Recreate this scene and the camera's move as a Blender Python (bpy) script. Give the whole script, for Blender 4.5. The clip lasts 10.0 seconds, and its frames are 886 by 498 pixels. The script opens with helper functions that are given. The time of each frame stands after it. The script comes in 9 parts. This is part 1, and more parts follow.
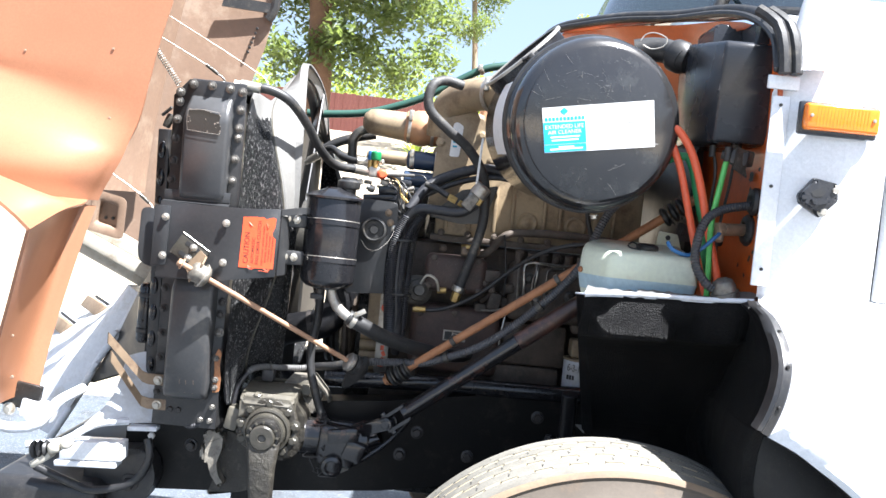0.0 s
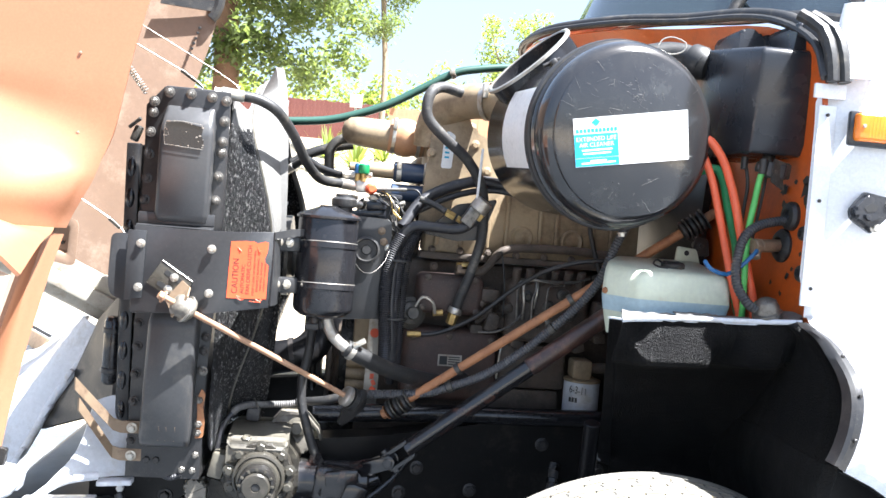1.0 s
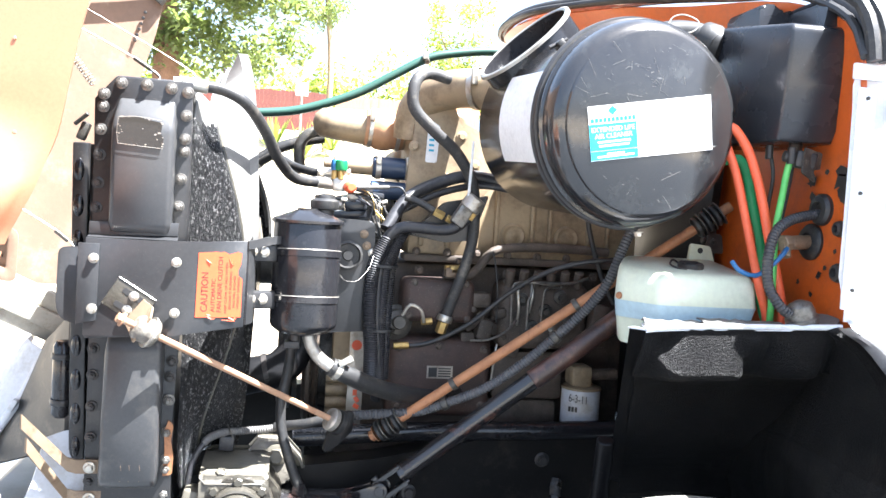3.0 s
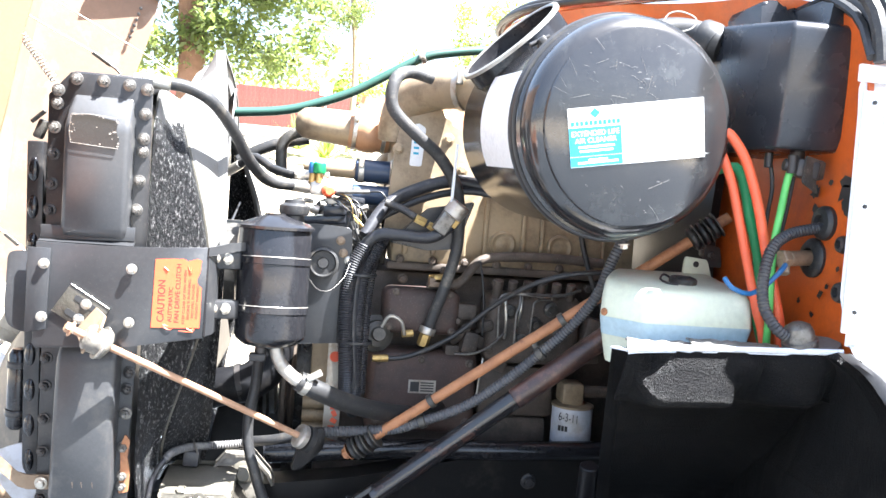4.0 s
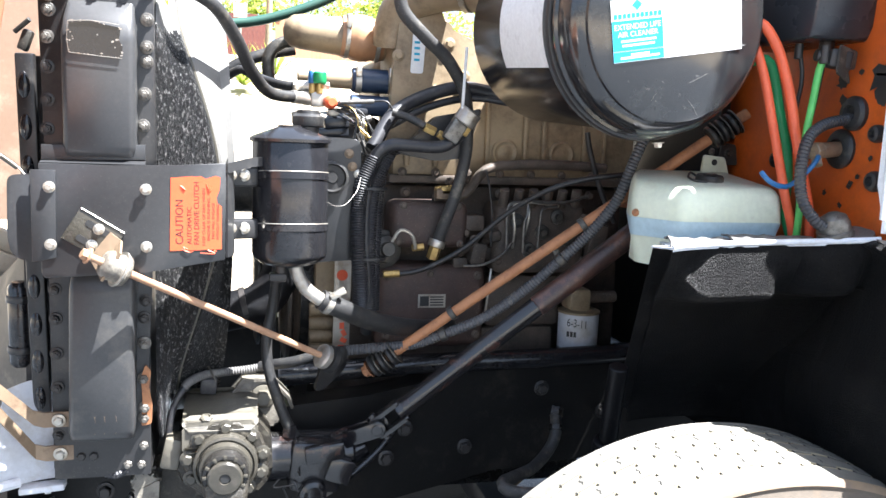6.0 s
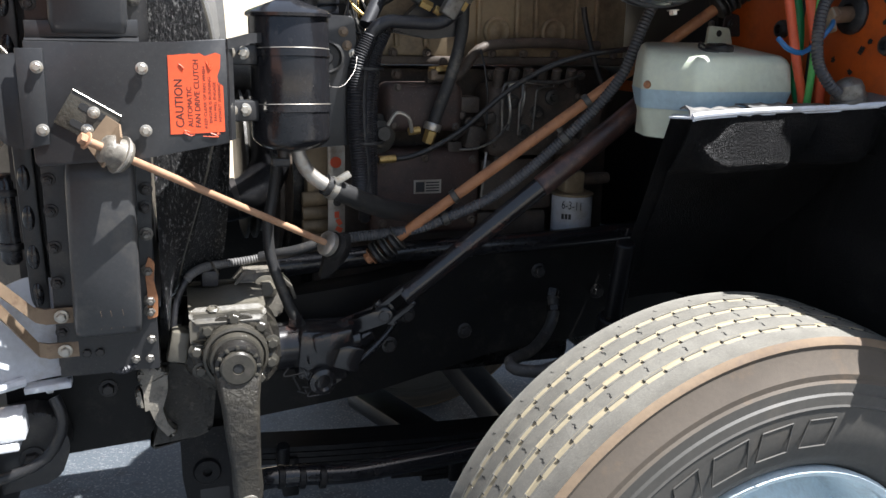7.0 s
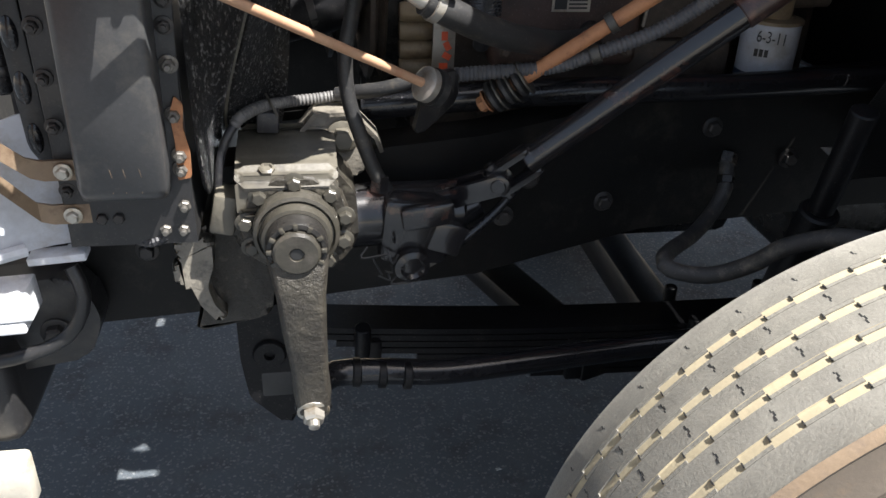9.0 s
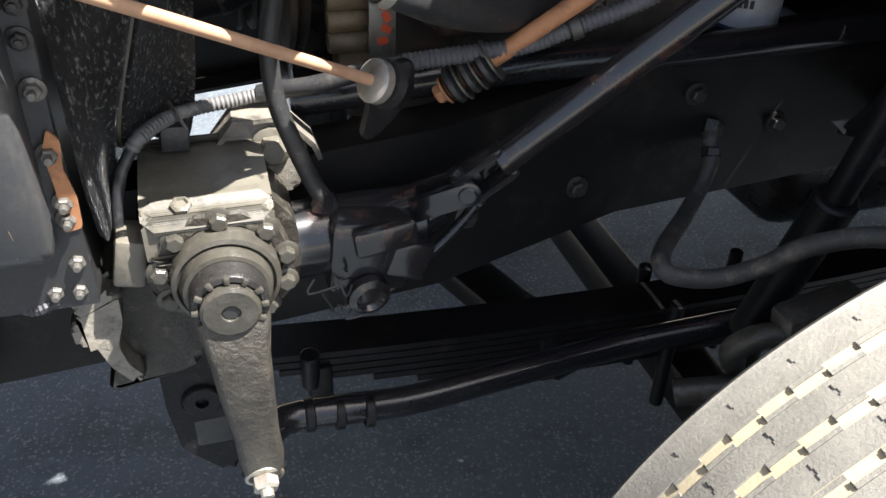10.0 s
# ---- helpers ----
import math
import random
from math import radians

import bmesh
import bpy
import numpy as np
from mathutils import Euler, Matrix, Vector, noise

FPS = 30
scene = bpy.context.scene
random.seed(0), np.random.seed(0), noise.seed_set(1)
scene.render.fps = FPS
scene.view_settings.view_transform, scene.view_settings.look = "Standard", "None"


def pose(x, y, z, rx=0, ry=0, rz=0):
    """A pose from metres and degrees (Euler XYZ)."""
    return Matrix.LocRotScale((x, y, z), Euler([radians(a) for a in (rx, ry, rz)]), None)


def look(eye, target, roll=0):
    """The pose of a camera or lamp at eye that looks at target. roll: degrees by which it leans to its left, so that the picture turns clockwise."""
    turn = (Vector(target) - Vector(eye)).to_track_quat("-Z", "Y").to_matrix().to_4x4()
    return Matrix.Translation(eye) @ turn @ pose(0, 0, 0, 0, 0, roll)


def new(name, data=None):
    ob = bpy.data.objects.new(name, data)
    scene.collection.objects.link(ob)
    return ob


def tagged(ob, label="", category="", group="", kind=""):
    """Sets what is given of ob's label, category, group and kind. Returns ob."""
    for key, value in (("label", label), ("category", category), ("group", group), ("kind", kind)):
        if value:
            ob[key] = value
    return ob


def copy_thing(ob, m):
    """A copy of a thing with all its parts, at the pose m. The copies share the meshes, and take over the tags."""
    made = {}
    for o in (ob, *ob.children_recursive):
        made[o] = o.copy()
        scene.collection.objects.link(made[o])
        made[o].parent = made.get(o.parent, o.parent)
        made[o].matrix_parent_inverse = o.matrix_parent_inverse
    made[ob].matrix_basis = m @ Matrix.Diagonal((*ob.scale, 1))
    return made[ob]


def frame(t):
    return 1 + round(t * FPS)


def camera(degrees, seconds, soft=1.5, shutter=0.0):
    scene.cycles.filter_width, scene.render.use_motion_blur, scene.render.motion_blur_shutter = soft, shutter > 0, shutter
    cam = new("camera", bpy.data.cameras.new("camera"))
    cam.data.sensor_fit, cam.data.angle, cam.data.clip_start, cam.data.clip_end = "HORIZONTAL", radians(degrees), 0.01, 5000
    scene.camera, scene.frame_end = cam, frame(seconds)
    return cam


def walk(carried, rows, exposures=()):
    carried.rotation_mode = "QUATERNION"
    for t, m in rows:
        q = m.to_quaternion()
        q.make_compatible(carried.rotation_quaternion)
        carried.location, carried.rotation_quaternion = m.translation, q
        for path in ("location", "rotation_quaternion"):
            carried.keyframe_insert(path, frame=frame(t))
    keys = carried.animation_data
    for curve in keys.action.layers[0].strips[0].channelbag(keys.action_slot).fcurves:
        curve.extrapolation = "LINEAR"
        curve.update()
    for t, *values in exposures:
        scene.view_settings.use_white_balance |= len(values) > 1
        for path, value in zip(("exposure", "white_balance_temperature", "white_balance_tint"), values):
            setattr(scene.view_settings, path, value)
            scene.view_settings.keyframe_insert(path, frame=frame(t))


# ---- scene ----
cam = camera(56.5, 10.0)
METRES, EYE = 1.74, 1.45
ROWS = [
    (0.0, 0.0, 0.0, 0.0, 0.27, -2.66, -5.8),
    (0.5, -0.0535, 0.0501, 0.0052, -2.03, -2.18, -6.75),
    (1.0, -0.1282, 0.099, 0.0127, -6.28, -2.12, -4.74),
    (1.5, -0.173, 0.1272, 0.0149, -9.72, -2.62, -4.5),
    (2.0, -0.1848, 0.1534, 0.0179, -10.93, -2.43, -3.69),
    (2.5, -0.1833, 0.1816, 0.02, -10.31, -2.67, -3.48),
    (4.0, -0.1073, 0.2573, 0.0348, -8.13, -2.79, -4.2),
    (4.5, -0.0899, 0.2657, 0.0333, -6.09, -2.59, -4.71),
    (5.0, -0.1053, 0.2627, 0.0317, -6.08, -3.01, -4.84),
    (5.5, -0.1519, 0.2837, 0.0249, -9.38, -4.97, -3.7),
    (7.0, -0.266, 0.3326, -0.0149, -17.96, -14.43, -1.08),
    (7.5, -0.2628, 0.3791, -0.0237, -16.3, -17.87, -1.72),
    (8.0, -0.2407, 0.4601, -0.03, -11.82, -22.11, -2.4),
    (8.5, -0.2145, 0.5273, -0.0327, -8.61, -25.98, -2.12),
    (9.0, -0.2058, 0.5754, -0.037, -8.99, -28.86, -1.97),
    (9.5, -0.2091, 0.6567, -0.0338, -12.9, -31.55, -2.1),
    (10.0, -0.2144, 0.718, -0.0325, -16.36, -34.28, -1.55),
]
EXPOSURES = [(0.0, 2.42, 6080, 10), (1.0, 2.74, 6080, 10), (2.5, 3.22, 6080, 10), (4.0, 3.57, 6060, 10), (5.0, 3.62, 6060, 10), (5.5, 3.46, 6080, 10), (7.0, 1.66, 6200, 10), (7.5, 1.40, 6300, 10),
             (8.0, 1.40, 6400, 10), (8.5, 1.68, 6450, 10), (9.0, 1.90, 6500, 10), (9.5, 2.12, 6500, 10), (10.0, 2.43, 6500, 10)]
walk(cam, [(t, pose(METRES * x, METRES * y, EYE + METRES * z, 90 + pitch, roll, yaw))
           for t, x, y, z, yaw, pitch, roll in ROWS], EXPOSURES)

# ---- daylight: a high sun over the cab's side, clear sky ----
SUN = Vector((0.46, -0.285, 1.0)).normalized()
world = bpy.data.worlds.new("sky")
world.use_nodes = True
sky = world.node_tree.nodes.new("ShaderNodeTexSky")
sky.sky_type, sky.sun_disc = "NISHITA", False
sky.sun_elevation, sky.sun_rotation = math.asin(SUN.z), math.atan2(SUN.x, SUN.y)
sky.dust_density = 3.5
haze = world.node_tree.nodes.new("ShaderNodeMix")
haze.data_type = "RGBA"
haze.inputs[0].default_value = 0.45
haze.inputs[7].default_value = (2.95, 3.55, 4.35, 1)
world.node_tree.links.new(sky.outputs[0], haze.inputs[6])
world.node_tree.links.new(haze.outputs[2], world.node_tree.nodes["Background"].inputs[0])
world.node_tree.nodes["Background"].inputs[1].default_value = 0.057
scene.world = world
sun = new("sun", bpy.data.lights.new("sun", "SUN"))
sun.data.energy, sun.data.angle, sun.data.color = 5.0, radians(0.5), (1.0, 0.975, 0.945)
sun.matrix_basis = look(SUN * 30, (0, 0, 0))


# ---- mesh helpers ----
def V(*a):
    return Vector(a)


def basis(axis):
    """A turn that carries z onto the axis."""
    return Vector(axis).normalized().to_track_quat("Z", "Y").to_matrix().to_4x4()


def box(bm, c, s, turn=None, bevel=0.0, seg=2):
    """A box about c of full size s, with rounded edges."""
    m = Matrix.Translation(c) @ (turn or Matrix()) @ Matrix.Diagonal((*s, 1))
    got = bmesh.ops.create_cube(bm, size=1, matrix=m)
    if bevel:
        edges = list({e for v in got["verts"] for e in v.link_edges})
        bmesh.ops.bevel(bm, geom=edges, offset=bevel, segments=seg, affect="EDGES", profile=0.5)


def lathe(bm, origin, axis, profile, seg=32, closed=False):
    """Turns (radius, height) pairs about the axis."""
    m = Matrix.Translation(origin) @ basis(axis)
    rings = []
    for r, h in profile:
        if r < 1e-6:
            rings.append([bm.verts.new(m @ V(0, 0, h))])
        else:
            rings.append([bm.verts.new(m @ V(r * math.cos(2 * math.pi * i / seg), r * math.sin(2 * math.pi * i / seg), h)) for i in range(seg)])
    pairs = list(zip(rings, rings[1:])) + ([(rings[-1], rings[0])] if closed else [])
    for a, b in pairs:
        for i in range(seg):
            j = (i + 1) % seg
            if len(a) == 1 and len(b) == 1:
                continue
            if len(a) == 1:
                bm.faces.new((a[0], b[j], b[i]))
            elif len(b) == 1:
                bm.faces.new((a[i], a[j], b[0]))
            else:
                bm.faces.new((a[i], a[j], b[j], b[i]))


def rod(bm, a, b, r, r2=None, seg=16, edge=0.0):
    """A capped round bar from a to b; edge chamfers its ends."""
    a, b = Vector(a), Vector(b)
    n, r2 = (b - a).length, r if r2 is None else r2
    e = edge or min(r, r2) * 0.12
    lathe(bm, a, b - a, [(0, 0), (r - e, 0), (r, e), (r2, n - e), (r2 - e, n), (0, n)], seg)


def spline(pts, step):
    """Points about step apart along a smooth line through pts."""
    pts = [Vector(p) for p in pts]
    pts = [2 * pts[0] - pts[1], *pts, 2 * pts[-1] - pts[-2]]
    out = []
    for i in range(1, len(pts) - 2):
        p0, p1, p2, p3 = pts[i - 1:i + 3]
        n = max(2, int((p2 - p1).length / step))
        for k in range(n):
            t = k / n
            out.append(0.5 * (2 * p1 + (p2 - p0) * t + (2 * p0 - 5 * p1 + 4 * p2 - p3) * t * t + (3 * p1 - p0 - 3 * p2 + p3) * t ** 3))
    return out + [pts[-2]]


def tube(bm, pts, r, seg=12, step=0.012, ribs=0.0, taper=None):
    """A round hose along pts; ribs: the pitch of its corrugation; taper: radius at its end."""
    line = spline(pts, ribs / 2 if ribs else step)
    up = V(0.31, 0.2, 0.93)
    rings = []
    for i, p in enumerate(line):
        d = (line[min(i + 1, len(line) - 1)] - line[max(i - 1, 0)]).normalized()
        side = d.cross(up)
        side = side.normalized() if side.length > 1e-3 else d.orthogonal().normalized()
        up = side.cross(d)
        k = r + ((taper - r) * i / (len(line) - 1) if taper else 0)
        if ribs:
            k *= 1.0 if i % 2 else 0.84
        rings.append([bm.verts.new(p + k * (side * math.cos(2 * math.pi * j / seg) + up * math.sin(2 * math.pi * j / seg))) for j in range(seg)])
    for a, b in zip(rings, rings[1:]):
        for i in range(seg):
            bm.faces.new((a[i], a[(i + 1) % seg], b[(i + 1) % seg], b[i]))
    bm.faces.new(rings[0][::-1])
    bm.faces.new(rings[-1])


def prism(bm, outline, origin, u, v, depth, bevel=0.0, seg=2):
    """A flat outline (in u and v from the origin) given depth along u x v."""
    u, v, o = Vector(u), Vector(v), Vector(origin)
    n = u.cross(v).normalized()
    front = [bm.verts.new(o + u * a + v * b) for a, b in outline]
    back = [bm.verts.new(w.co + n * depth) for w in front]
    faces = [bm.faces.new(front[::-1]), bm.faces.new(back)]
    k = len(front)
    faces += [bm.faces.new((front[i], front[(i + 1) % k], back[(i + 1) % k], back[i])) for i in range(k)]
    if bevel:
        edges = list({e for f in faces for e in f.edges})
        bmesh.ops.bevel(bm, geom=edges, offset=bevel, segments=seg, affect="EDGES", profile=0.5)


def rounded(pts, r, n=4):
    """A 2D outline with its corners rounded by r."""
    out, k = [], len(pts)
    for i in range(k):
        p, a, b = Vector(pts[i]), Vector(pts[i - 1]), Vector(pts[(i + 1) % k])
        ra = min(r, (a - p).length * 0.45, (b - p).length * 0.45)
        s, e = p + (a - p).normalized() * ra, p + (b - p).normalized() * ra
        out += [tuple((1 - t) ** 2 * s + 2 * t * (1 - t) * p + t * t * e) for t in [j / n for j in range(n + 1)]]
    return out


def sheet(bm, rows, thick=0.003):
    """A sheet through rows of points, given thickness."""
    grid = [[bm.verts.new(p) for p in row] for row in rows]
    faces = [bm.faces.new((a[i], a[i + 1], b[i + 1], b[i])) for a, b in zip(grid, grid[1:]) for i in range(len(a) - 1)]
    if thick:
        for f in faces:
            f.normal_update()
        back = {}
        for row in grid:
            for v in row:
                n = Vector()
                for f in v.link_faces:
                    n += f.normal
                back[v] = bm.verts.new(v.co - n.normalized() * thick)
        for f in faces:
            bm.faces.new([back[v] for v in reversed(f.verts)])
        rim = grid[0] + [r[-1] for r in grid[1:]] + grid[-1][-2::-1] + [r[0] for r in grid[-2:0:-1]]
        for a, b in zip(rim, rim[1:] + rim[:1]):
            bm.faces.new((b, a, back[a], back[b]))


def smooth_rows(rows, nu, nv):
    """Resamples a coarse net of points into a fine, smooth one."""
    def fine(pts, n):
        line = [Vector(p) for p in pts]
        ext = [2 * line[0] - line[1], *line, 2 * line[-1] - line[-2]]
        out = []
        for k in range(n + 1):
            s = k / n * (len(line) - 1)
            i = min(int(s), len(line) - 2)
            t, (p0, p1, p2, p3) = s - i, ext[i:i + 4]
            out.append(0.5 * (2 * p1 + (p2 - p0) * t + (2 * p0 - 5 * p1 + 4 * p2 - p3) * t * t + (3 * p1 - p0 - 3 * p2 + p3) * t ** 3))
        return out
    first = [fine(r, nu) for r in rows]
    cols = [fine([r[i] for r in first], nv) for i in range(nu + 1)]
    return [[c[j] for c in cols] for j in range(nv + 1)]


def shade(me, angle=38):
    me.polygons.foreach_set("use_smooth", [True] * len(me.polygons))
    me.set_sharp_from_angle(angle=radians(angle))
    me.update()


def mesh_of(name, bm, mat, angle=38):
    bmesh.ops.recalc_face_normals(bm, faces=bm.faces[:])
    me = bpy.data.meshes.new(name)
    bm.to_mesh(me)
    bm.free()
    me.materials.append(mat)
    shade(me, angle)
    return me


def under(ob, parent):
    """Hangs ob under its thing or part without moving it."""
    ob.parent = parent
    m, up = Matrix(), parent
    while up:
        m, up = up.matrix_parent_inverse @ up.matrix_basis @ m, up.parent
    ob.matrix_parent_inverse = m.inverted()
    return ob


def thing(name, at, label, category, group="", kind=""):
    ob = new(name)
    ob.empty_display_size = 0.05
    ob.matrix_basis = Matrix.Translation(at)
    return tagged(ob, label, category, group, kind)


def part(name, bm, mat, parent, label="", angle=38):
    ob = new(name, mesh_of(name, bm, mat, angle))
    return tagged(under(ob, parent), label)


def pieces(name, bm, mat, parent, label="", angle=38):
    """Every separate piece of bm becomes a part of its own."""
    left, out = set(bm.verts), []
    while left:
        todo, isle = [left.pop()], []
        while todo:
            v = todo.pop()
            isle.append(v)
            for e in v.link_edges:
                o = e.other_vert(v)
                if o in left:
                    left.discard(o)
                    todo.append(o)
        one, at = B(), {}
        for v in isle:
            at[v] = one.verts.new(v.co)
        for f in {f for v in isle for f in v.link_faces}:
            one.faces.new([at[v] for v in f.verts])
        out.append((min(v.co.x for v in isle), min(v.co.z for v in isle), one))
    bm.free()
    return [part(name, one, mat, parent, label, angle) for x, z, one in sorted(out, key=lambda o: (round(o[0], 5), round(o[1], 5)))]


def solo(name, bm, mat, label, category, group="", kind="", angle=38):
    return tagged(new(name, mesh_of(name, bm, mat, angle)), label, category, group, kind)


def B():
    return bmesh.new()


CACHE = {}


def bolt(parent, at, axis, size=0.009, mat=None, name="bolt", washer=True, stud=0.0, label=""):
    """A hexagon bolt head with its washer, standing out along the axis."""
    mat = mat or ZINC
    key = (name, round(size, 4), mat.name, washer, round(stud, 4))
    if key not in CACHE:
        bm = B()
        h0 = 0.0
        if washer:
            lathe(bm, (0, 0, 0), (0, 0, 1), [(size * 1.45, 0), (size * 1.45, size * 0.22), (size * 1.3, size * 0.3), (0, size * 0.3)], 16)
            h0 = size * 0.3
        lathe(bm, (0, 0, 0), (0, 0, 1), [(size, h0), (size, h0 + size * 0.75), (size * 0.8, h0 + size * 0.95), (0, h0 + size * 0.98)], 6)
        if stud:
            lathe(bm, (0, 0, 0), (0, 0, 1), [(size * 0.5, h0), (size * 0.5, h0 + size + stud), (size * 0.4, h0 + size + stud * 1.1), (0, h0 + size + stud * 1.1)], 10)
        CACHE[key] = mesh_of(name, bm, mat, 30)
    ob = new(name, CACHE[key])
    under(ob, parent)
    ob.matrix_basis = Matrix.Translation(at) @ basis(axis) @ pose(0, 0, 0, 0, 0, random.uniform(0, 60))
    return tagged(ob, label)


def lettering(parent, text, at, right, up, height, mat, width=None, name="lettering"):
    """Flat letters, standing at their lower left corner."""
    cu = bpy.data.curves.new("text", "FONT")
    cu.body, cu.size, cu.extrude = text, 1.0, 0.0
    tmp = new("text", cu)
    bpy.context.view_layer.update()
    me = bpy.data.meshes.new_from_object(tmp.evaluated_get(bpy.context.evaluated_depsgraph_get()))
    bpy.data.objects.remove(tmp)
    xs = [v.co.x for v in me.vertices]
    ys = [v.co.y for v in me.vertices]
    sy = height / (max(ys) - min(ys))
    sx = width / (max(xs) - min(xs)) if width else sy
    r, u = Vector(right).normalized(), Vector(up).normalized()
    for v in me.vertices:
        v.co = Vector(at) + r * (v.co.x - min(xs)) * sx + u * (v.co.y - min(ys)) * sy
    me.materials.clear()
    me.materials.append(mat)
    ob = new(name, me)
    return under(ob, parent)


# ---- materials ----
def material(name, a, b=None, rough=0.5, metal=0.0, grain=60.0, blotch=6.0, bump=0.15, deep=0.002, dirt=None, dirt_amount=0.5,
             rough_var=0.15, spec=0.5, coat=0.0, stretch=None, scratch=0.0, speck=0.0):
    """A painted, cast or moulded surface: two tones over two scales, dirt in patches, fine relief."""
    mat = bpy.data.materials.new(name)
    mat.use_nodes = True
    nt = mat.node_tree
    N, L = nt.nodes, nt.links
    bs = N["Principled BSDF"]
    co = N.new("ShaderNodeTexCoord")
    src = co.outputs["Object"]
    if stretch:
        mp = N.new("ShaderNodeMapping")
        mp.inputs["Scale"].default_value = stretch
        L.new(src, mp.inputs["Vector"])
        src = mp.outputs[0]

    def tex(scale, detail=5.0, rough_=0.6):
        n = N.new("ShaderNodeTexNoise")
        n.inputs["Scale"].default_value, n.inputs["Detail"].default_value, n.inputs["Roughness"].default_value = scale, detail, rough_
        L.new(src, n.inputs["Vector"])
        return n.outputs["Fac"]

    def ramp(fac, lo, hi):
        r = N.new("ShaderNodeMapRange")
        r.inputs["From Min"].default_value, r.inputs["From Max"].default_value = lo, hi
        L.new(fac, r.inputs["Value"])
        return r.outputs[0]

    def mix(fac, x, y):
        m = N.new("ShaderNodeMix")
        m.data_type = "RGBA"
        for s, k in ((fac, 0), (x, 6), (y, 7)):
            if isinstance(s, (tuple, list)):
                m.inputs[k].default_value = (*s, 1)
            elif isinstance(s, float):
                m.inputs[k].default_value = s
            else:
                L.new(s, m.inputs[k])
        return m.outputs[2]

    b = b or tuple(c * 0.75 for c in a)
    big, fine = tex(blotch), tex(grain, 6.0, 0.7)
    col = mix(ramp(big, 0.35, 0.68), a, b)
    col = mix(ramp(fine, 0.3, 0.9), col, tuple(c * 0.72 for c in a))
    if dirt:
        d = tex(blotch * 1.7, 8.0, 0.72)
        col = mix(ramp(d, 0.62 - 0.3 * dirt_amount, 0.78 - 0.18 * dirt_amount), col, dirt)
    if scratch:
        v = N.new("ShaderNodeTexNoise")
        v.inputs["Scale"].default_value, v.inputs["Detail"].default_value = grain * 0.5, 2.0
        mp = N.new("ShaderNodeMapping")
        mp.inputs["Scale"].default_value, mp.inputs["Rotation"].default_value = (0.25, 1, 2.2), (0.2, 0.7, 0.3)
        L.new(co.outputs["Object"], mp.inputs["Vector"])
        L.new(mp.outputs[0], v.inputs["Vector"])
        col = mix(ramp(v.outputs["Fac"], 0.78 - scratch * 0.1, 0.8), col, (0.45, 0.44, 0.42))
    if speck:
        dots = ramp(tex(330, 2.0, 0.5), 0.64, 0.7)
        dim = N.new("ShaderNodeMath")
        dim.operation = "MULTIPLY"
        dim.inputs[1].default_value = speck
        L.new(dots, dim.inputs[0])
        col = mix(dim.outputs[0], col, (0.26, 0.24, 0.2))
    L.new(col, bs.inputs["Base Color"])
    ro = N.new("ShaderNodeMapRange")
    ro.inputs["To Min"].default_value, ro.inputs["To Max"].default_value = max(0.03, rough - rough_var), min(1, rough + rough_var)
    L.new(big, ro.inputs["Value"])
    L.new(ro.outputs[0], bs.inputs["Roughness"])
    bs.inputs["Metallic"].default_value = metal
    bs.inputs["Specular IOR Level"].default_value = spec
    bs.inputs["Coat Weight"].default_value = coat
    bs.inputs["Coat Roughness"].default_value = 0.12
    bp = N.new("ShaderNodeBump")
    bp.inputs["Strength"].default_value, bp.inputs["Distance"].default_value = bump, deep
    L.new(fine, bp.inputs["Height"])
    L.new(bp.outputs[0], bs.inputs["Normal"])
    return mat


ZINC = material("zinc", (0.55, 0.52, 0.46), (0.4, 0.37, 0.32), 0.35, 0.75, 200, 40, 0.1, dirt=(0.3, 0.22, 0.13), dirt_amount=0.35)
STEEL = material("dull_steel", (0.2, 0.19, 0.17), (0.11, 0.1, 0.09), 0.4, 0.6, 200, 60, 0.1, dirt=(0.06, 0.05, 0.045), dirt_amount=0.4)
BLACK = material("black_paint", (0.016, 0.016, 0.017), (0.026, 0.025, 0.025), 0.36, 0, 90, 7, 0.08, dirt=(0.05, 0.045, 0.04), dirt_amount=0.3, speck=0.1)
CHASSIS = material("chassis_black", (0.005, 0.005, 0.006), (0.009, 0.009, 0.010), 0.42, 0, 90, 9, 0.12, dirt=(0.022, 0.02, 0.018), dirt_amount=0.25, spec=0.22, speck=0.12)
RAILMAT = material("dusty_rail", (0.013, 0.0125, 0.012), (0.008, 0.008, 0.008), 0.36, 0, 90, 9, 0.15, dirt=(0.028, 0.025, 0.021), dirt_amount=0.3, spec=0.18, speck=0.03)
ARMDUST = material("dusty_forging", (0.062, 0.056, 0.044), (0.026, 0.023, 0.02), 0.4, 0.0, 60, 20, 0.8, 0.008, dirt=(0.02, 0.018, 0.016), dirt_amount=0.45)
BLACKBOLT = material("black_bolt", (0.03, 0.03, 0.03), (0.06, 0.05, 0.045), 0.45, 0.3, 120, 30, 0.1)
SATIN = material("black_satin", (0.026, 0.027, 0.029), (0.036, 0.036, 0.037), 0.36, 0, 120, 5, 0.05, dirt=(0.07, 0.066, 0.06), dirt_amount=0.15, speck=0.06)
GLOSSBLACK = material("black_enamel", (0.012, 0.012, 0.014), (0.02, 0.02, 0.022), 0.2, 0, 120, 9, 0.04, dirt=(0.035, 0.034, 0.034), dirt_amount=0.15, rough_var=0.06, speck=0.03)
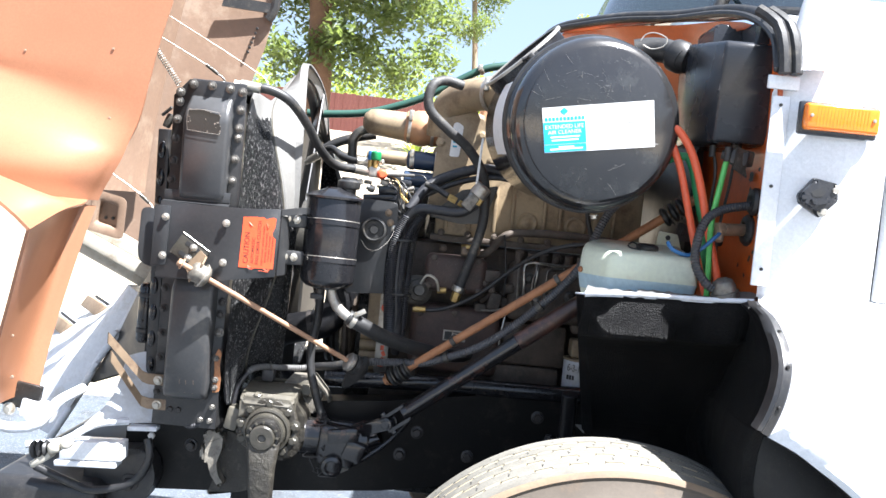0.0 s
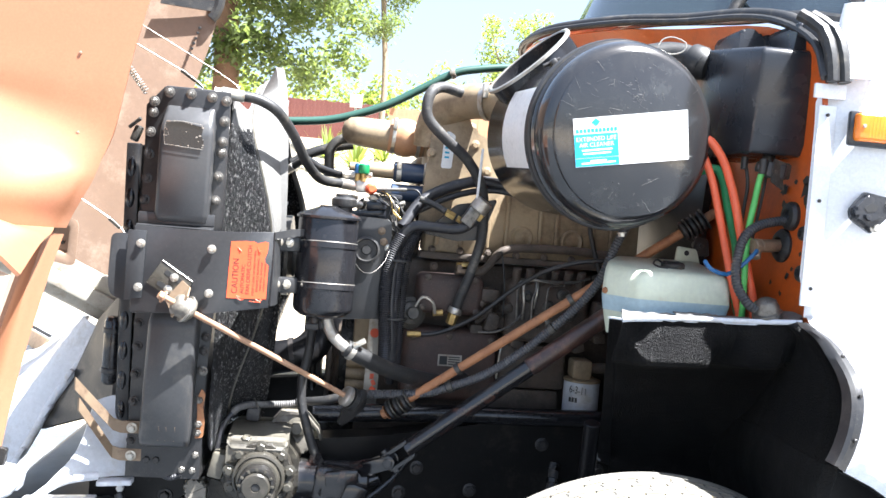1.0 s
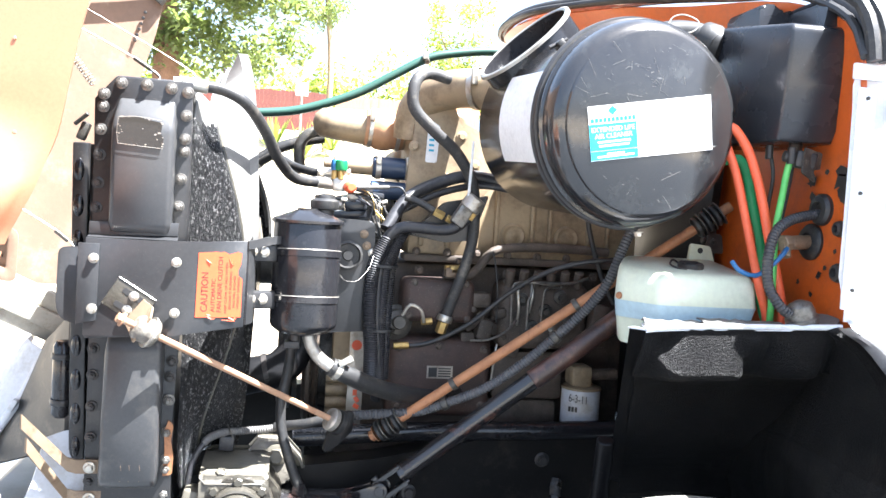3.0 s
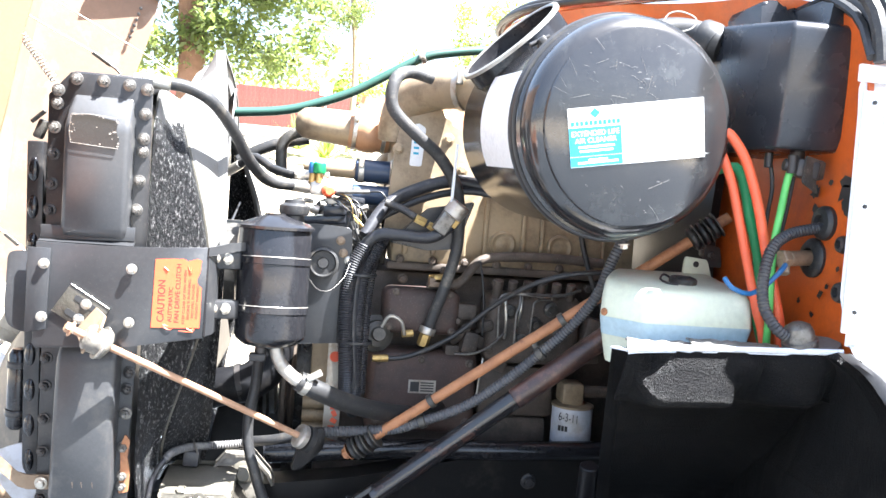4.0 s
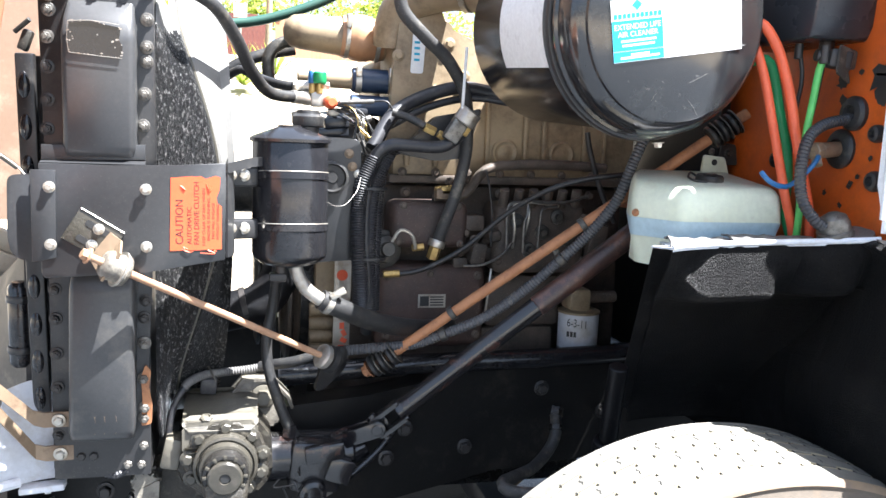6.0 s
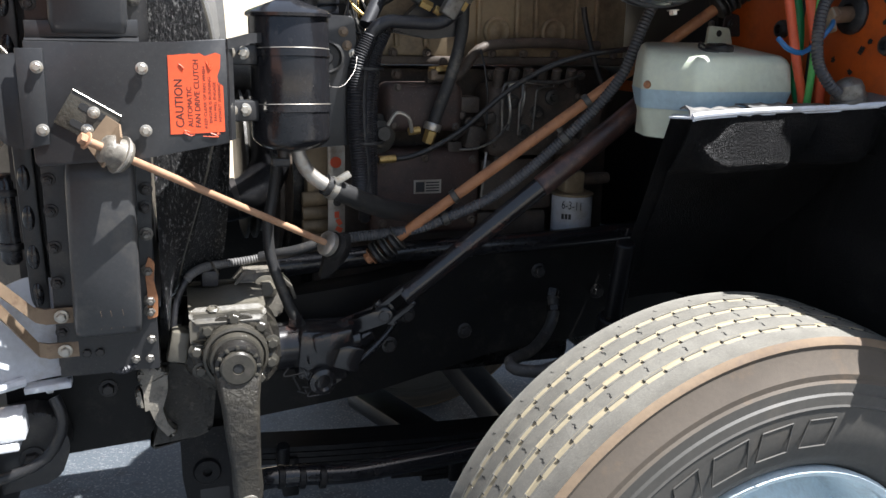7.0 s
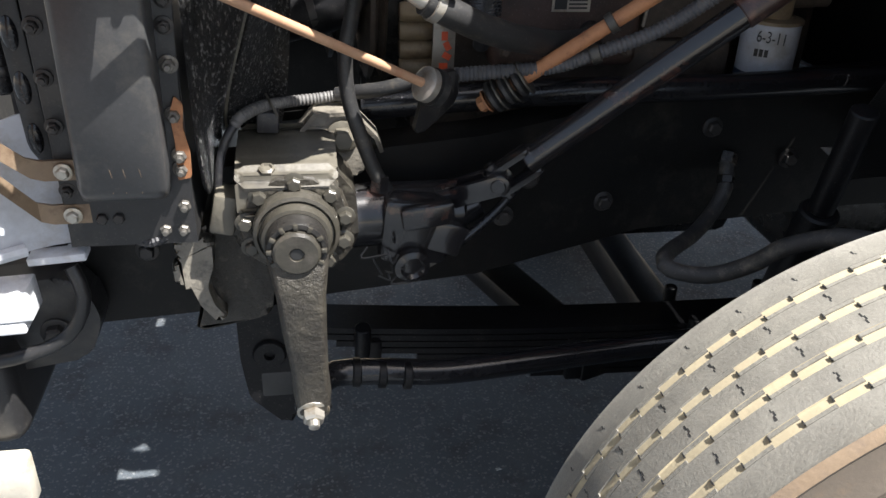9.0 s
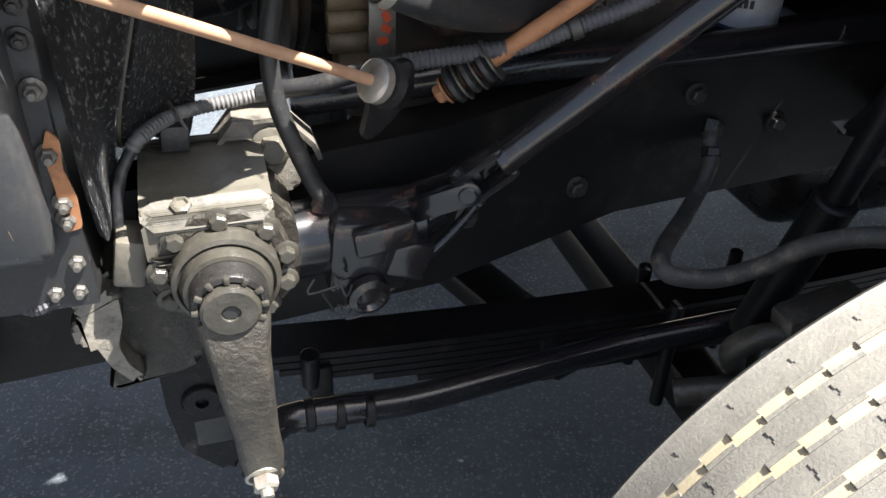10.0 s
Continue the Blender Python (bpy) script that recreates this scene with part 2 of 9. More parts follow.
CLEANER = material("cleaner_enamel", (0.016, 0.016, 0.018), (0.028, 0.027, 0.026), 0.17, 0, 130, 8, 0.03, dirt=(0.042, 0.043, 0.042), dirt_amount=0.30, rough_var=0.08, scratch=0.35, coat=0.6)
RUBBER = material("rubber", (0.017, 0.017, 0.018), (0.032, 0.031, 0.029), 0.48, 0, 140, 16, 0.12, dirt=(0.085, 0.075, 0.06), dirt_amount=0.28, speck=0.15)
RUBBERGREY = material("weathered_rubber", (0.13, 0.125, 0.12), (0.075, 0.073, 0.072), 0.6, 0, 120, 14, 0.15, dirt=(0.3, 0.285, 0.26), dirt_amount=0.35)
HOSEDUST = material("dusty_hose", (0.045, 0.044, 0.043), (0.026, 0.025, 0.025), 0.6, 0, 140, 16, 0.15, dirt=(0.14, 0.125, 0.1), dirt_amount=0.3, speck=0.2)
# Pale dusty plastic; on the shroud it also colours the sunlit upper faces.
PALEGREY = material("pale_dusty_plastic", (0.17, 0.165, 0.153), (0.125, 0.121, 0.113), 0.6, 0, 140, 9, 0.3, 0.004, dirt=(0.2, 0.195, 0.185), dirt_amount=0.3)
LOOM = material("loom_plastic", (0.022, 0.022, 0.025), (0.036, 0.036, 0.04), 0.42, 0, 140, 16, 0.05, dirt=(0.08, 0.075, 0.065), dirt_amount=0.28, spec=0.45, speck=0.12)
PLASTIC = material("moulded_black", (0.022, 0.024, 0.029), (0.034, 0.035, 0.04), 0.27, 0, 220, 6, 0.08, dirt=(0.06, 0.06, 0.06), dirt_amount=0.15, speck=0.06)
UNDERCOAT = material("undercoat", (0.0055, 0.0055, 0.006), (0.010, 0.0095, 0.0095), 0.4, 0, 260, 14, 1.0, 0.014, dirt=(0.02, 0.019, 0.017), dirt_amount=0.25, spec=0.2, speck=0.10)
# The shroud's pale flecks, passed as dirt, stand in for glints on its bumps.
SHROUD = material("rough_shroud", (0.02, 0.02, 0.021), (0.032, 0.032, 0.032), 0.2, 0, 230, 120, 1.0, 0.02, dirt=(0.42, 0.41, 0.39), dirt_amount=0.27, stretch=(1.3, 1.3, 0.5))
TAN = material("engine_tan", (0.34, 0.26, 0.16), (0.25, 0.19, 0.12), 0.5, 0.1, 90, 7, 0.12, dirt=(0.13, 0.09, 0.055), dirt_amount=0.5)
TANDARK = material("engine_grimy", (0.115, 0.088, 0.068), (0.07, 0.054, 0.043), 0.6, 0.05, 70, 8, 0.3, 0.004, dirt=(0.035, 0.028, 0.022), dirt_amount=0.6, speck=0.35)
REDBROWN = material("engine_redbrown", (0.085, 0.05, 0.04), (0.05, 0.033, 0.028), 0.6, 0.05, 70, 8, 0.25, 0.004, dirt=(0.03, 0.024, 0.02), dirt_amount=0.5, speck=0.3)
CAST = material("grimy_casting", (0.07, 0.066, 0.058), (0.035, 0.033, 0.03), 0.38, 0.25, 90, 18, 0.3, 0.004, dirt=(0.14, 0.125, 0.1), dirt_amount=0.35, speck=0.3)
CASTDARK = material("oily_casting", (0.016, 0.015, 0.0145), (0.03, 0.028, 0.025), 0.26, 0.1, 90, 18, 0.3, 0.004, dirt=(0.085, 0.075, 0.058), dirt_amount=0.2, speck=0.1)
HOUSING = material("dusty_oily_casting", (0.038, 0.033, 0.025), (0.02, 0.018, 0.015), 0.36, 0.0, 60, 22, 0.7, 0.008, dirt=(0.12, 0.108, 0.083), dirt_amount=0.25, speck=0.12)
CAPDUST = material("dusty_cap", (0.135, 0.123, 0.096), (0.07, 0.063, 0.051), 0.34, 0.0, 110, 16, 0.25, 0.003, dirt=(0.045, 0.041, 0.035), dirt_amount=0.25)
DUSTSTEEL = material("dust_caked_steel", (0.065, 0.06, 0.048), (0.034, 0.031, 0.026), 0.22, 0.1, 90, 25, 0.3, 0.004, dirt=(0.08, 0.07, 0.06), dirt_amount=0.3)
GREASE = material("greasy_casting", (0.22, 0.2, 0.165), (0.11, 0.1, 0.083), 0.36, 0.0, 60, 25, 0.5, 0.006, dirt=(0.05, 0.045, 0.04), dirt_amount=0.4)
ALU = material("dusty_aluminium", (0.5, 0.47, 0.42), (0.36, 0.33, 0.29), 0.42, 0.7, 120, 18, 0.15, dirt=(0.25, 0.2, 0.15), dirt_amount=0.4)
RUST = material("rusty_rod", (0.42, 0.19, 0.085), (0.3, 0.13, 0.06), 0.65, 0.05, 160, 25, 0.2, dirt=(0.13, 0.06, 0.035), dirt_amount=0.35)
RUSTLIGHT = material("orange_rod", (0.42, 0.25, 0.15), (0.34, 0.19, 0.11), 0.55, 0.0, 160, 25, 0.15, dirt=(0.28, 0.13, 0.07), dirt_amount=0.35)
LOOMGREY = material("dusty_grey_loom", (0.085, 0.085, 0.09), (0.06, 0.06, 0.064), 0.5, 0, 140, 16, 0.05, dirt=(0.13, 0.122, 0.11), dirt_amount=0.3)
SHAFTBLACK = material("shaft_enamel", (0.012, 0.012, 0.014), (0.02, 0.018, 0.018), 0.2, 0, 110, 7, 0.06, dirt=(0.10, 0.045, 0.032), dirt_amount=0.14, rough_var=0.08, coat=0.3)
RUSTBLACK = material("chipped_tube", (0.028, 0.022, 0.022), (0.085, 0.04, 0.03), 0.32, 0.05, 110, 9, 0.12, dirt=(0.17, 0.085, 0.06), dirt_amount=0.45, speck=0.15)
ORANGE = material("orange_paint", (0.62, 0.115, 0.012), (0.5, 0.085, 0.010), 0.42, 0, 120, 7, 0.05, dirt=(0.34, 0.07, 0.018), dirt_amount=0.3, coat=0.3)
WHITE = material("white_paint", (0.78, 0.79, 0.81), (0.72, 0.735, 0.76), 0.28, 0, 160, 3, 0.02, rough_var=0.08, coat=0.4)
WHITEDUSTY = material("dusty_white", (0.62, 0.64, 0.68), (0.5, 0.53, 0.58), 0.45, 0, 90, 6, 0.08, dirt=(0.36, 0.34, 0.31), dirt_amount=0.4)
COPPER = material("copper_hood_paint", (0.345, 0.158, 0.085), (0.295, 0.132, 0.068), 0.36, 0.05, 200, 3, 0.01, rough_var=0.06, coat=0.15)
HOODIN = material("bare_hood_inside", (0.27, 0.18, 0.125), (0.215, 0.14, 0.093), 0.62, 0, 60, 5, 0.2, 0.003, dirt=(0.33, 0.25, 0.18), dirt_amount=0.3)
BEIGE = material("beige_beam", (0.48, 0.45, 0.38), (0.38, 0.35, 0.29), 0.55, 0, 80, 8, 0.1, dirt=(0.22, 0.17, 0.12), dirt_amount=0.3)
TANKMAT = material("milky_plastic", (0.68, 0.73, 0.60), (0.57, 0.61, 0.46), 0.4, 0, 90, 7, 0.06, dirt=(0.5, 0.47, 0.36), dirt_amount=0.25)
RED = material("red_airline", (0.74, 0.12, 0.045), (0.62, 0.095, 0.036), 0.4, 0, 120, 20, 0.05)
GREEN = material("green_airline", (0.02, 0.30, 0.10), (0.015, 0.22, 0.075), 0.4, 0, 120, 20, 0.05)
LIGHTGREEN = material("light_green_line", (0.12, 0.5, 0.12), (0.09, 0.4, 0.09), 0.4, 0, 120, 20, 0.05)
BLUE = material("blue_tube", (0.02, 0.12, 0.3), (0.015, 0.09, 0.22), 0.4, 0, 120, 20, 0.05)
HOSEGREEN = material("dark_green_hose", (0.022, 0.075, 0.055), (0.018, 0.06, 0.045), 0.45, 0, 120, 20, 0.1)
BRASS = material("dirty_brass", (0.55, 0.38, 0.14), (0.38, 0.25, 0.09), 0.4, 0.7, 150, 40, 0.1, dirt=(0.15, 0.1, 0.05), dirt_amount=0.4)
DECAL = material("label_white", (0.78, 0.78, 0.76), (0.72, 0.72, 0.7), 0.4, 0, 120, 14, 0.03, dirt=(0.5, 0.49, 0.46), dirt_amount=0.2)
TEAL = material("label_blue", (0.02, 0.36, 0.52), (0.02, 0.3, 0.45), 0.4, 0, 120, 14, 0.03)
CAUTION = material("caution_orange", (0.80, 0.11, 0.035), (0.7, 0.09, 0.03), 0.45, 0, 120, 14, 0.05)
INK = material("ink", (0.02, 0.02, 0.02), (0.03, 0.03, 0.03), 0.5)
AMBER = material("amber_lens", (0.9, 0.23, 0.006), (0.82, 0.19, 0.005), 0.12, 0, 160, 20, 0.05, coat=0.6)


# ---- ground, fence, trees ----
def asphalt():
    mat = material("asphalt", (0.135, 0.158, 0.18), (0.10, 0.12, 0.14), 0.8, 0, 240, 2.5, 1.0, 0.012, dirt=(0.06, 0.06, 0.062), dirt_amount=0.4)
    nt = mat.node_tree
    N, L = nt.nodes, nt.links
    bs = N["Principled BSDF"]
    vo = N.new("ShaderNodeTexVoronoi")
    vo.inputs["Scale"].default_value = 190
    co = N.new("ShaderNodeTexCoord")
    L.new(co.outputs["Object"], vo.inputs["Vector"])
    stone = N.new("ShaderNodeMapRange")
    stone.inputs["From Min"].default_value, stone.inputs["From Max"].default_value = 0.80, 1.0
    sep = N.new("ShaderNodeSeparateColor")
    L.new(vo.outputs["Color"], sep.inputs[0])
    L.new(sep.outputs[0], stone.inputs["Value"])
    mx = N.new("ShaderNodeMix")
    mx.data_type = "RGBA"
    L.new(stone.outputs[0], mx.inputs[0])
    old = bs.inputs["Base Color"].links[0].from_socket
    L.new(old, mx.inputs[6])
    mx.inputs[7].default_value = (0.25, 0.26, 0.27, 1)
    L.new(mx.outputs[2], bs.inputs["Base Color"])
    return mat


ASPHALT = asphalt()
EARTH = material("pale_earth", (0.42, 0.35, 0.26), (0.34, 0.28, 0.2), 0.9, 0, 20, 0.6, 0.4, 0.02, dirt=(0.25, 0.22, 0.13), dirt_amount=0.3)


def hill(y):
    """The height of the yard: level by the truck, rising behind it."""
    t = min(max((y - 7.0) / 26.0, 0), 1)
    return 4.25 * t * t * (3 - 2 * t) * 0.5 + 4.25 * t * 0.5


bm = B()
ys = [-300, -60, -20, -8, 0, 4, 6, 7, 8, 10, 12, 15, 18, 21, 24, 27, 30, 33, 40, 60, 120, 400]
xs = [-400, -120, -60, -30, -15, -6, 0, 6, 15, 30, 60, 120, 400]
sheet(bm, [[V(x, y, hill(y) + (0.12 * noise.noise(V(x * 0.2, y * 0.2, 0)) if y > 9 else 0)) for x in xs] for y in ys], 0)
solo("ground", bm, EARTH, "pale dry earth rising behind the yard", "ground", kind="structure")
bm = B()
sheet(bm, [[V(x, y, 0.004) for x in (-9, -4, 0, 4, 9)] for y in (-9, -4, 0, 3, 5.4)], 0)
solo("road", bm, ASPHALT, "worn grey asphalt with pale stone chips", "road", kind="structure")

FENCEWOOD = material("maroon_boards", (0.12, 0.032, 0.024), (0.09, 0.026, 0.02), 0.7, 0, 30, 3, 0.2, dirt=(0.22, 0.09, 0.06), dirt_amount=0.3)
FENCETAN = material("tan_boards", (0.42, 0.22, 0.12), (0.36, 0.18, 0.1), 0.7, 0, 30, 3, 0.2)


def fence(x0, x1, y, mat, label):
    f = thing("fence", (x0, y, hill(y) - 0.1), label, "fence", "yard fences")
    bm = B()
    box(bm, (0, 0, 0.62), (0.149, 0.025, 1.5), bevel=0.004, seg=1)
    me = mesh_of("board", bm, mat)
    n = int((x1 - x0) / 0.15)
    for i in range(n):
        ob = new("board", me)
        under(ob, f)
        ob.matrix_basis = pose(x0 + i * 0.15, y + random.uniform(-0.008, 0.008), hill(y) + random.uniform(-0.03, 0.03))
    for h in (0.25, 1.1):
        bm = B()
        box(bm, ((x0 + x1) / 2, y + 0.05, hill(y) + h), (x1 - x0, 0.05, 0.09))
        part("rail", bm, mat, f)


fence(-7.5, 0.8, 31.0, FENCEWOOD, "maroon painted board fence on the rise behind the yard")
fence(0.95, 6.5, 32.0, FENCETAN, "weathered tan board fence behind the yard")

BARK = material("bark", (0.2, 0.115, 0.075), (0.13, 0.075, 0.05), 0.85, 0, 25, 5, 0.8, 0.03)
PALEBARK = material("pale_bark", (0.3, 0.23, 0.16), (0.22, 0.17, 0.12), 0.85, 0, 25, 5, 0.8, 0.02)


def leaf_material(name, a, b):
    mat = material(name, a, b, 0.5, 0, 3, 0.8, 0.0)
    nt = mat.node_tree
    bs = nt.nodes["Principled BSDF"]
    tr = nt.nodes.new("ShaderNodeBsdfTranslucent")
    tr.inputs["Color"].default_value = (a[0] * 2.4, a[1] * 2.2, a[2] * 1.2, 1)
    mx = nt.nodes.new("ShaderNodeMixShader")
    mx.inputs[0].default_value = 0.5
    nt.links.new(bs.outputs[0], mx.inputs[1])
    nt.links.new(tr.outputs[0], mx.inputs[2])
    nt.links.new(mx.outputs[0], nt.nodes["Material Output"].inputs[0])
    return mat


LEAF = leaf_material("leaf_green", (0.105, 0.145, 0.062), (0.06, 0.092, 0.042))
LEAFPALE = leaf_material("leaf_pale", (0.17, 0.22, 0.06), (0.12, 0.18, 0.05))


def tree(x, y, trunk_r, fork, clumps, leaf, bark, label, leaves=60, size=0.16, z0=None):
    """A trunk, limbs to every clump, and clumps of single leaves."""
    z = hill(y) if z0 is None else z0
    t = thing("tree", (x, y, z), label, "tree", "trees behind the yard")
    bm = B()
    rnd = random.Random(int(x * 100 + y * 7))
    top = V(x + rnd.uniform(-0.2, 0.2), y, z + fork)
    tube(bm, [(x, y, z - 0.2), (x + 0.05, y, z + fork * 0.5), top], trunk_r, 10, 0.4, taper=trunk_r * 0.75)
    part("trunk", bm, bark, t)
    bm, lf = B(), []
    for i, (cx, cy, cz, r) in enumerate(clumps):
        c = V(x + cx, y + cy, z + cz)
        lf.append((c, r))
        if i % 6:
            continue
        mid = top.lerp(c, 0.5) + V(rnd.uniform(-0.3, 0.3), rnd.uniform(-0.2, 0.2), rnd.uniform(-0.1, 0.3))
        tube(bm, [top - V(0, 0, 0.15), mid, c], trunk_r * 0.28, 6, 0.4, taper=0.012)
        for k in range(3):
            d = V(rnd.gauss(0, 1), rnd.gauss(0, 1), rnd.gauss(0, 0.7)).normalized() * r * 0.8
            tube(bm, [c - d * 0.2, c + d * 0.4 + V(0, 0, 0.05), c + d], 0.02, 5, 0.3, taper=0.008)
    part("branchwork", bm, bark, t)
    verts, faces = [], []
    for c, r in lf:
        for k in range(int(leaves * r * r)):
            d = V(rnd.gauss(0, 1), rnd.gauss(0, 1), rnd.gauss(0, 0.8))
            d = d.normalized() * r * rnd.random() ** 0.45
            p = c + d + V(0, 0, -0.12 * rnd.random())
            q = Euler((rnd.uniform(-1, 1), rnd.uniform(-1, 1), rnd.uniform(0, 6.3))).to_matrix()
            s = size * rnd.uniform(0.6, 1.3)
            k0 = len(verts)
            verts += [p + q @ (V(a, b, c_) * s) for a, b, c_ in ((-0.5, 0, 0), (0, -0.22, 0.05), (0.55, 0, 0), (0, 0.22, 0.05))]
            faces.append((k0, k0 + 1, k0 + 2, k0 + 3))
    me = bpy.data.meshes.new("crown")
    me.from_pydata(verts, [], faces)
    me.materials.append(leaf)
    ob = new("crown", me)
    under(ob, t)


def clump_cloud(seed, n, rx, rz, z0, r0, r1, ry=None):
    rnd = random.Random(seed)
    out = []
    for i in range(n):
        a, b = rnd.uniform(0, 6.283), rnd.random() ** 0.5
        out.append((rx * b * math.cos(a), (ry or rx) * b * math.sin(a), z0 + rnd.uniform(0, rz), rnd.uniform(r0, r1)))
    return out


tree(-3.6, 21.0, 0.36, 4.6, clump_cloud(3, 78, 3.2, 5.2, 2.5, 0.4, 0.85, 2.0), LEAF, BARK, "broad leafy green tree with a reddish brown trunk", 800, 0.20)
tree(0.35, 24.0, 0.10, 4.6, clump_cloud(5, 20, 0.75, 3.6, 3.7, 0.3, 0.5), LEAF, PALEBARK, "slender young tree with a thin bare trunk", 1100, 0.12)
tree(6.2, 36.0, 0.2, 3.0, clump_cloud(8, 34, 1.3, 4.6, 1.4, 0.45, 0.85), LEAFPALE, PALEBARK, "pale drooping willow-like tree far off", 420, 0.2)


def shrub(x, y, r, seed):
    rnd = random.Random(seed)
    verts, faces = [], []
    z = hill(y)
    for k in range(900):
        d = V(rnd.gauss(0, 1), rnd.gauss(0, 0.6), abs(rnd.gauss(0, 0.8)))
        p = V(x, y, z + 1.1) + d.normalized() * r * rnd.random() ** 0.5 * (1 + 0.3 * math.sin(5 * d.x))
        q = Euler((rnd.uniform(-1, 1), rnd.uniform(-1, 1), rnd.uniform(0, 6.3))).to_matrix()
        k0 = len(verts)
        verts += [p + q @ (V(a, b, 0) * 0.26) for a, b in ((-0.5, 0), (0, -0.25), (0.5, 0), (0, 0.25))]
        faces.append((k0, k0 + 1, k0 + 2, k0 + 3))
    me = bpy.data.meshes.new("shrub")
    me.from_pydata(verts, [], faces)
    me.materials.append(LEAFPALE)
    tagged(new("shrub", me), "pale green shrub behind the board fence", "shrub", "shrubs", "stuff")


for i, (sx, sy, sr) in enumerate(((-8.5, 33, 2.0), (-5.2, 33.5, 1.6), (-2.4, 34, 2.2), (0.2, 33.5, 1.5), (2.6, 34.5, 2.4), (4.6, 34, 1.7), (7.6, 35, 2.2))):
    shrub(sx, sy, sr, i)


def yucca(x, y, n, seed):
    t = thing("yucca", (x, y, hill(y)), "spiky yucca plant with long pointed leaves", "plant", "yuccas")
    rnd = random.Random(seed)
    bm = B()
    for i in range(n):
        a, e = rnd.uniform(0, 6.283), rnd.uniform(0.15, 1.35)
        d = V(math.cos(a) * math.cos(e), math.sin(a) * math.cos(e), math.sin(e))
        s = d.cross(V(0, 0, 1)).normalized() * 0.035
        o, L = V(x, y, hill(y) + 0.15), rnd.uniform(0.7, 1.15)
        p = [o - s * 0.6, o + s * 0.6, o + d * L * 0.5 + s, o + d * L * 0.5 - s, o + d * L - V(0, 0, 0.05)]
        w = [bm.verts.new(c) for c in p]
        bm.faces.new((w[0], w[1], w[2], w[3]))
        bm.faces.new((w[3], w[2], w[4]))
    part("leaves", bm, LEAFPALE, t)


yucca(-0.26, 21.0, 70, 1)
yucca(-1.0, 22.5, 60, 2)
yucca(0.5, 23.0, 50, 3)
s = thing("yard_sign", (-0.36, 23.5, hill(23.5)), "small blank white sign on a thin post", "sign")
bm = B()
rod(bm, (-0.36, 23.5, hill(23.5) - 0.1), (-0.36, 23.5, hill(23.5) + 1.75), 0.035)
part("post", bm, ZINC, s)
bm = B()
box(bm, (-0.36, 23.44, hill(23.5) + 1.7), (0.34, 0.02, 0.36), bevel=0.008)
part("panel", bm, DECAL, s)


# ---- the truck: rails, cab, wheel house ----
OUT = V(0, -1, 0)
MID = 2.58


def rail_run(y_face, web):
    """A pressed channel rail, its web towards y_face, the flanges inward."""
    prof = [(0, 0), (0, 0.24), (0.075 * web, 0.24), (0.075 * web, 0.232), (0.008 * web, 0.232), (0.008 * web, 0.008), (0.075 * web, 0.008), (0.075 * web, 0)]
    rows = []
    for x, z in ((-0.78, 0.64), (-0.55, 0.655), (-0.1, 0.70), (0.2, 0.735), (0.6, 0.765), (2.2, 0.78)):
        inset = web * 0.065 * min(1, max(0, (x + 0.1) / 0.3))
        rows.append([V(x, y_face + inset + a, z + b) for a, b in prof + prof[:1]])
    return rows


for y_face, web in ((2.14, 1), (3.02, -1)):
    bm = B()
    sheet(bm, rail_run(y_face, web), 0)
    r = solo("frame_rail", bm, RAILMAT, "black painted steel channel frame rail", "frame rail", "frame rails", angle=20)
    if web == 1:
        for x, z in ((-0.607, 0.771), (-0.02, 0.86), (-0.06, 0.80), (0.12, 0.80), (0.45, 0.86), (0.3, 0.92)):
            bolt(r, (x, y_face + 0.065 * min(1, max(0, (x + 0.1) / 0.3)), z), OUT, 0.012, BLACKBOLT)
for x, wide in ((-0.575, 0.14), (0.9, 0.09)):
    bm = B()
    box(bm, (x, MID, 0.76), (wide, 0.86, 0.14), bevel=0.01)
    solo("cross_member", bm, CHASSIS, "black steel cross member between the frame rails", "cross member", "cross members")

# -- the firewall follows the cowl's curve, with the hood seal on its top edge --
SEAL = [(0.607, 1.575, 1.775), (0.612, 1.63, 1.850), (0.605, 1.75, 1.913), (0.575, 1.87, 1.947), (0.515, 2.05, 1.972), (0.42, 2.17, 1.987), (0.348, 2.306, 2.000), (0.275, 2.42, 2.001), (0.25, 2.58, 2.002)]
SEAL = SEAL + [(x, 2 * MID - y, z) for x, y, z in SEAL[-2::-1]]
fw = thing("firewall", (0.62, MID, 0.9), "orange painted steel firewall with grommet holes and chips", "firewall", kind="structure")
rows = []
line = spline(SEAL, 0.05)
for k in range(7):
    t = k / 6
    row = []
    for p in line:
        foot = V(0.635, p.y, 1.30)
        q = p.lerp(foot, t)
        q.x = p.x + (0.635 - p.x) * min(1, t * 2.2)
        q.y = min(max(q.y, 1.602), 2 * MID - 1.602)
        row.append(q - V(0, 0, 0.012 * (1 - t)))
    rows.append(row)
bm = B()
sheet(bm, rows, 0.004)
part("bulkhead", bm, ORANGE, fw)
bm = B()
prism(bm, rounded([(2.045, 1.33), (2.045, 1.52), (2.03, 1.62), (2.03, 1.74), (2.9, 1.78), (2.9, 1.33)], 0.02), (0.612, 0, 0), (0, 1, 0), (0, 0, 1), -0.018, 0.005)
part("black_panel", bm, CHASSIS, fw, "black panel on the firewall")
bolt(fw, (0.597, 2.062, 1.459), (-1, 0, 0), 0.008, STEEL)
bm = B()
box(bm, (0.66, MID, 1.08), (0.03, 1.86, 0.46))
part("toe_board", bm, CHASSIS, fw, "black lower bulkhead")
bm = B()
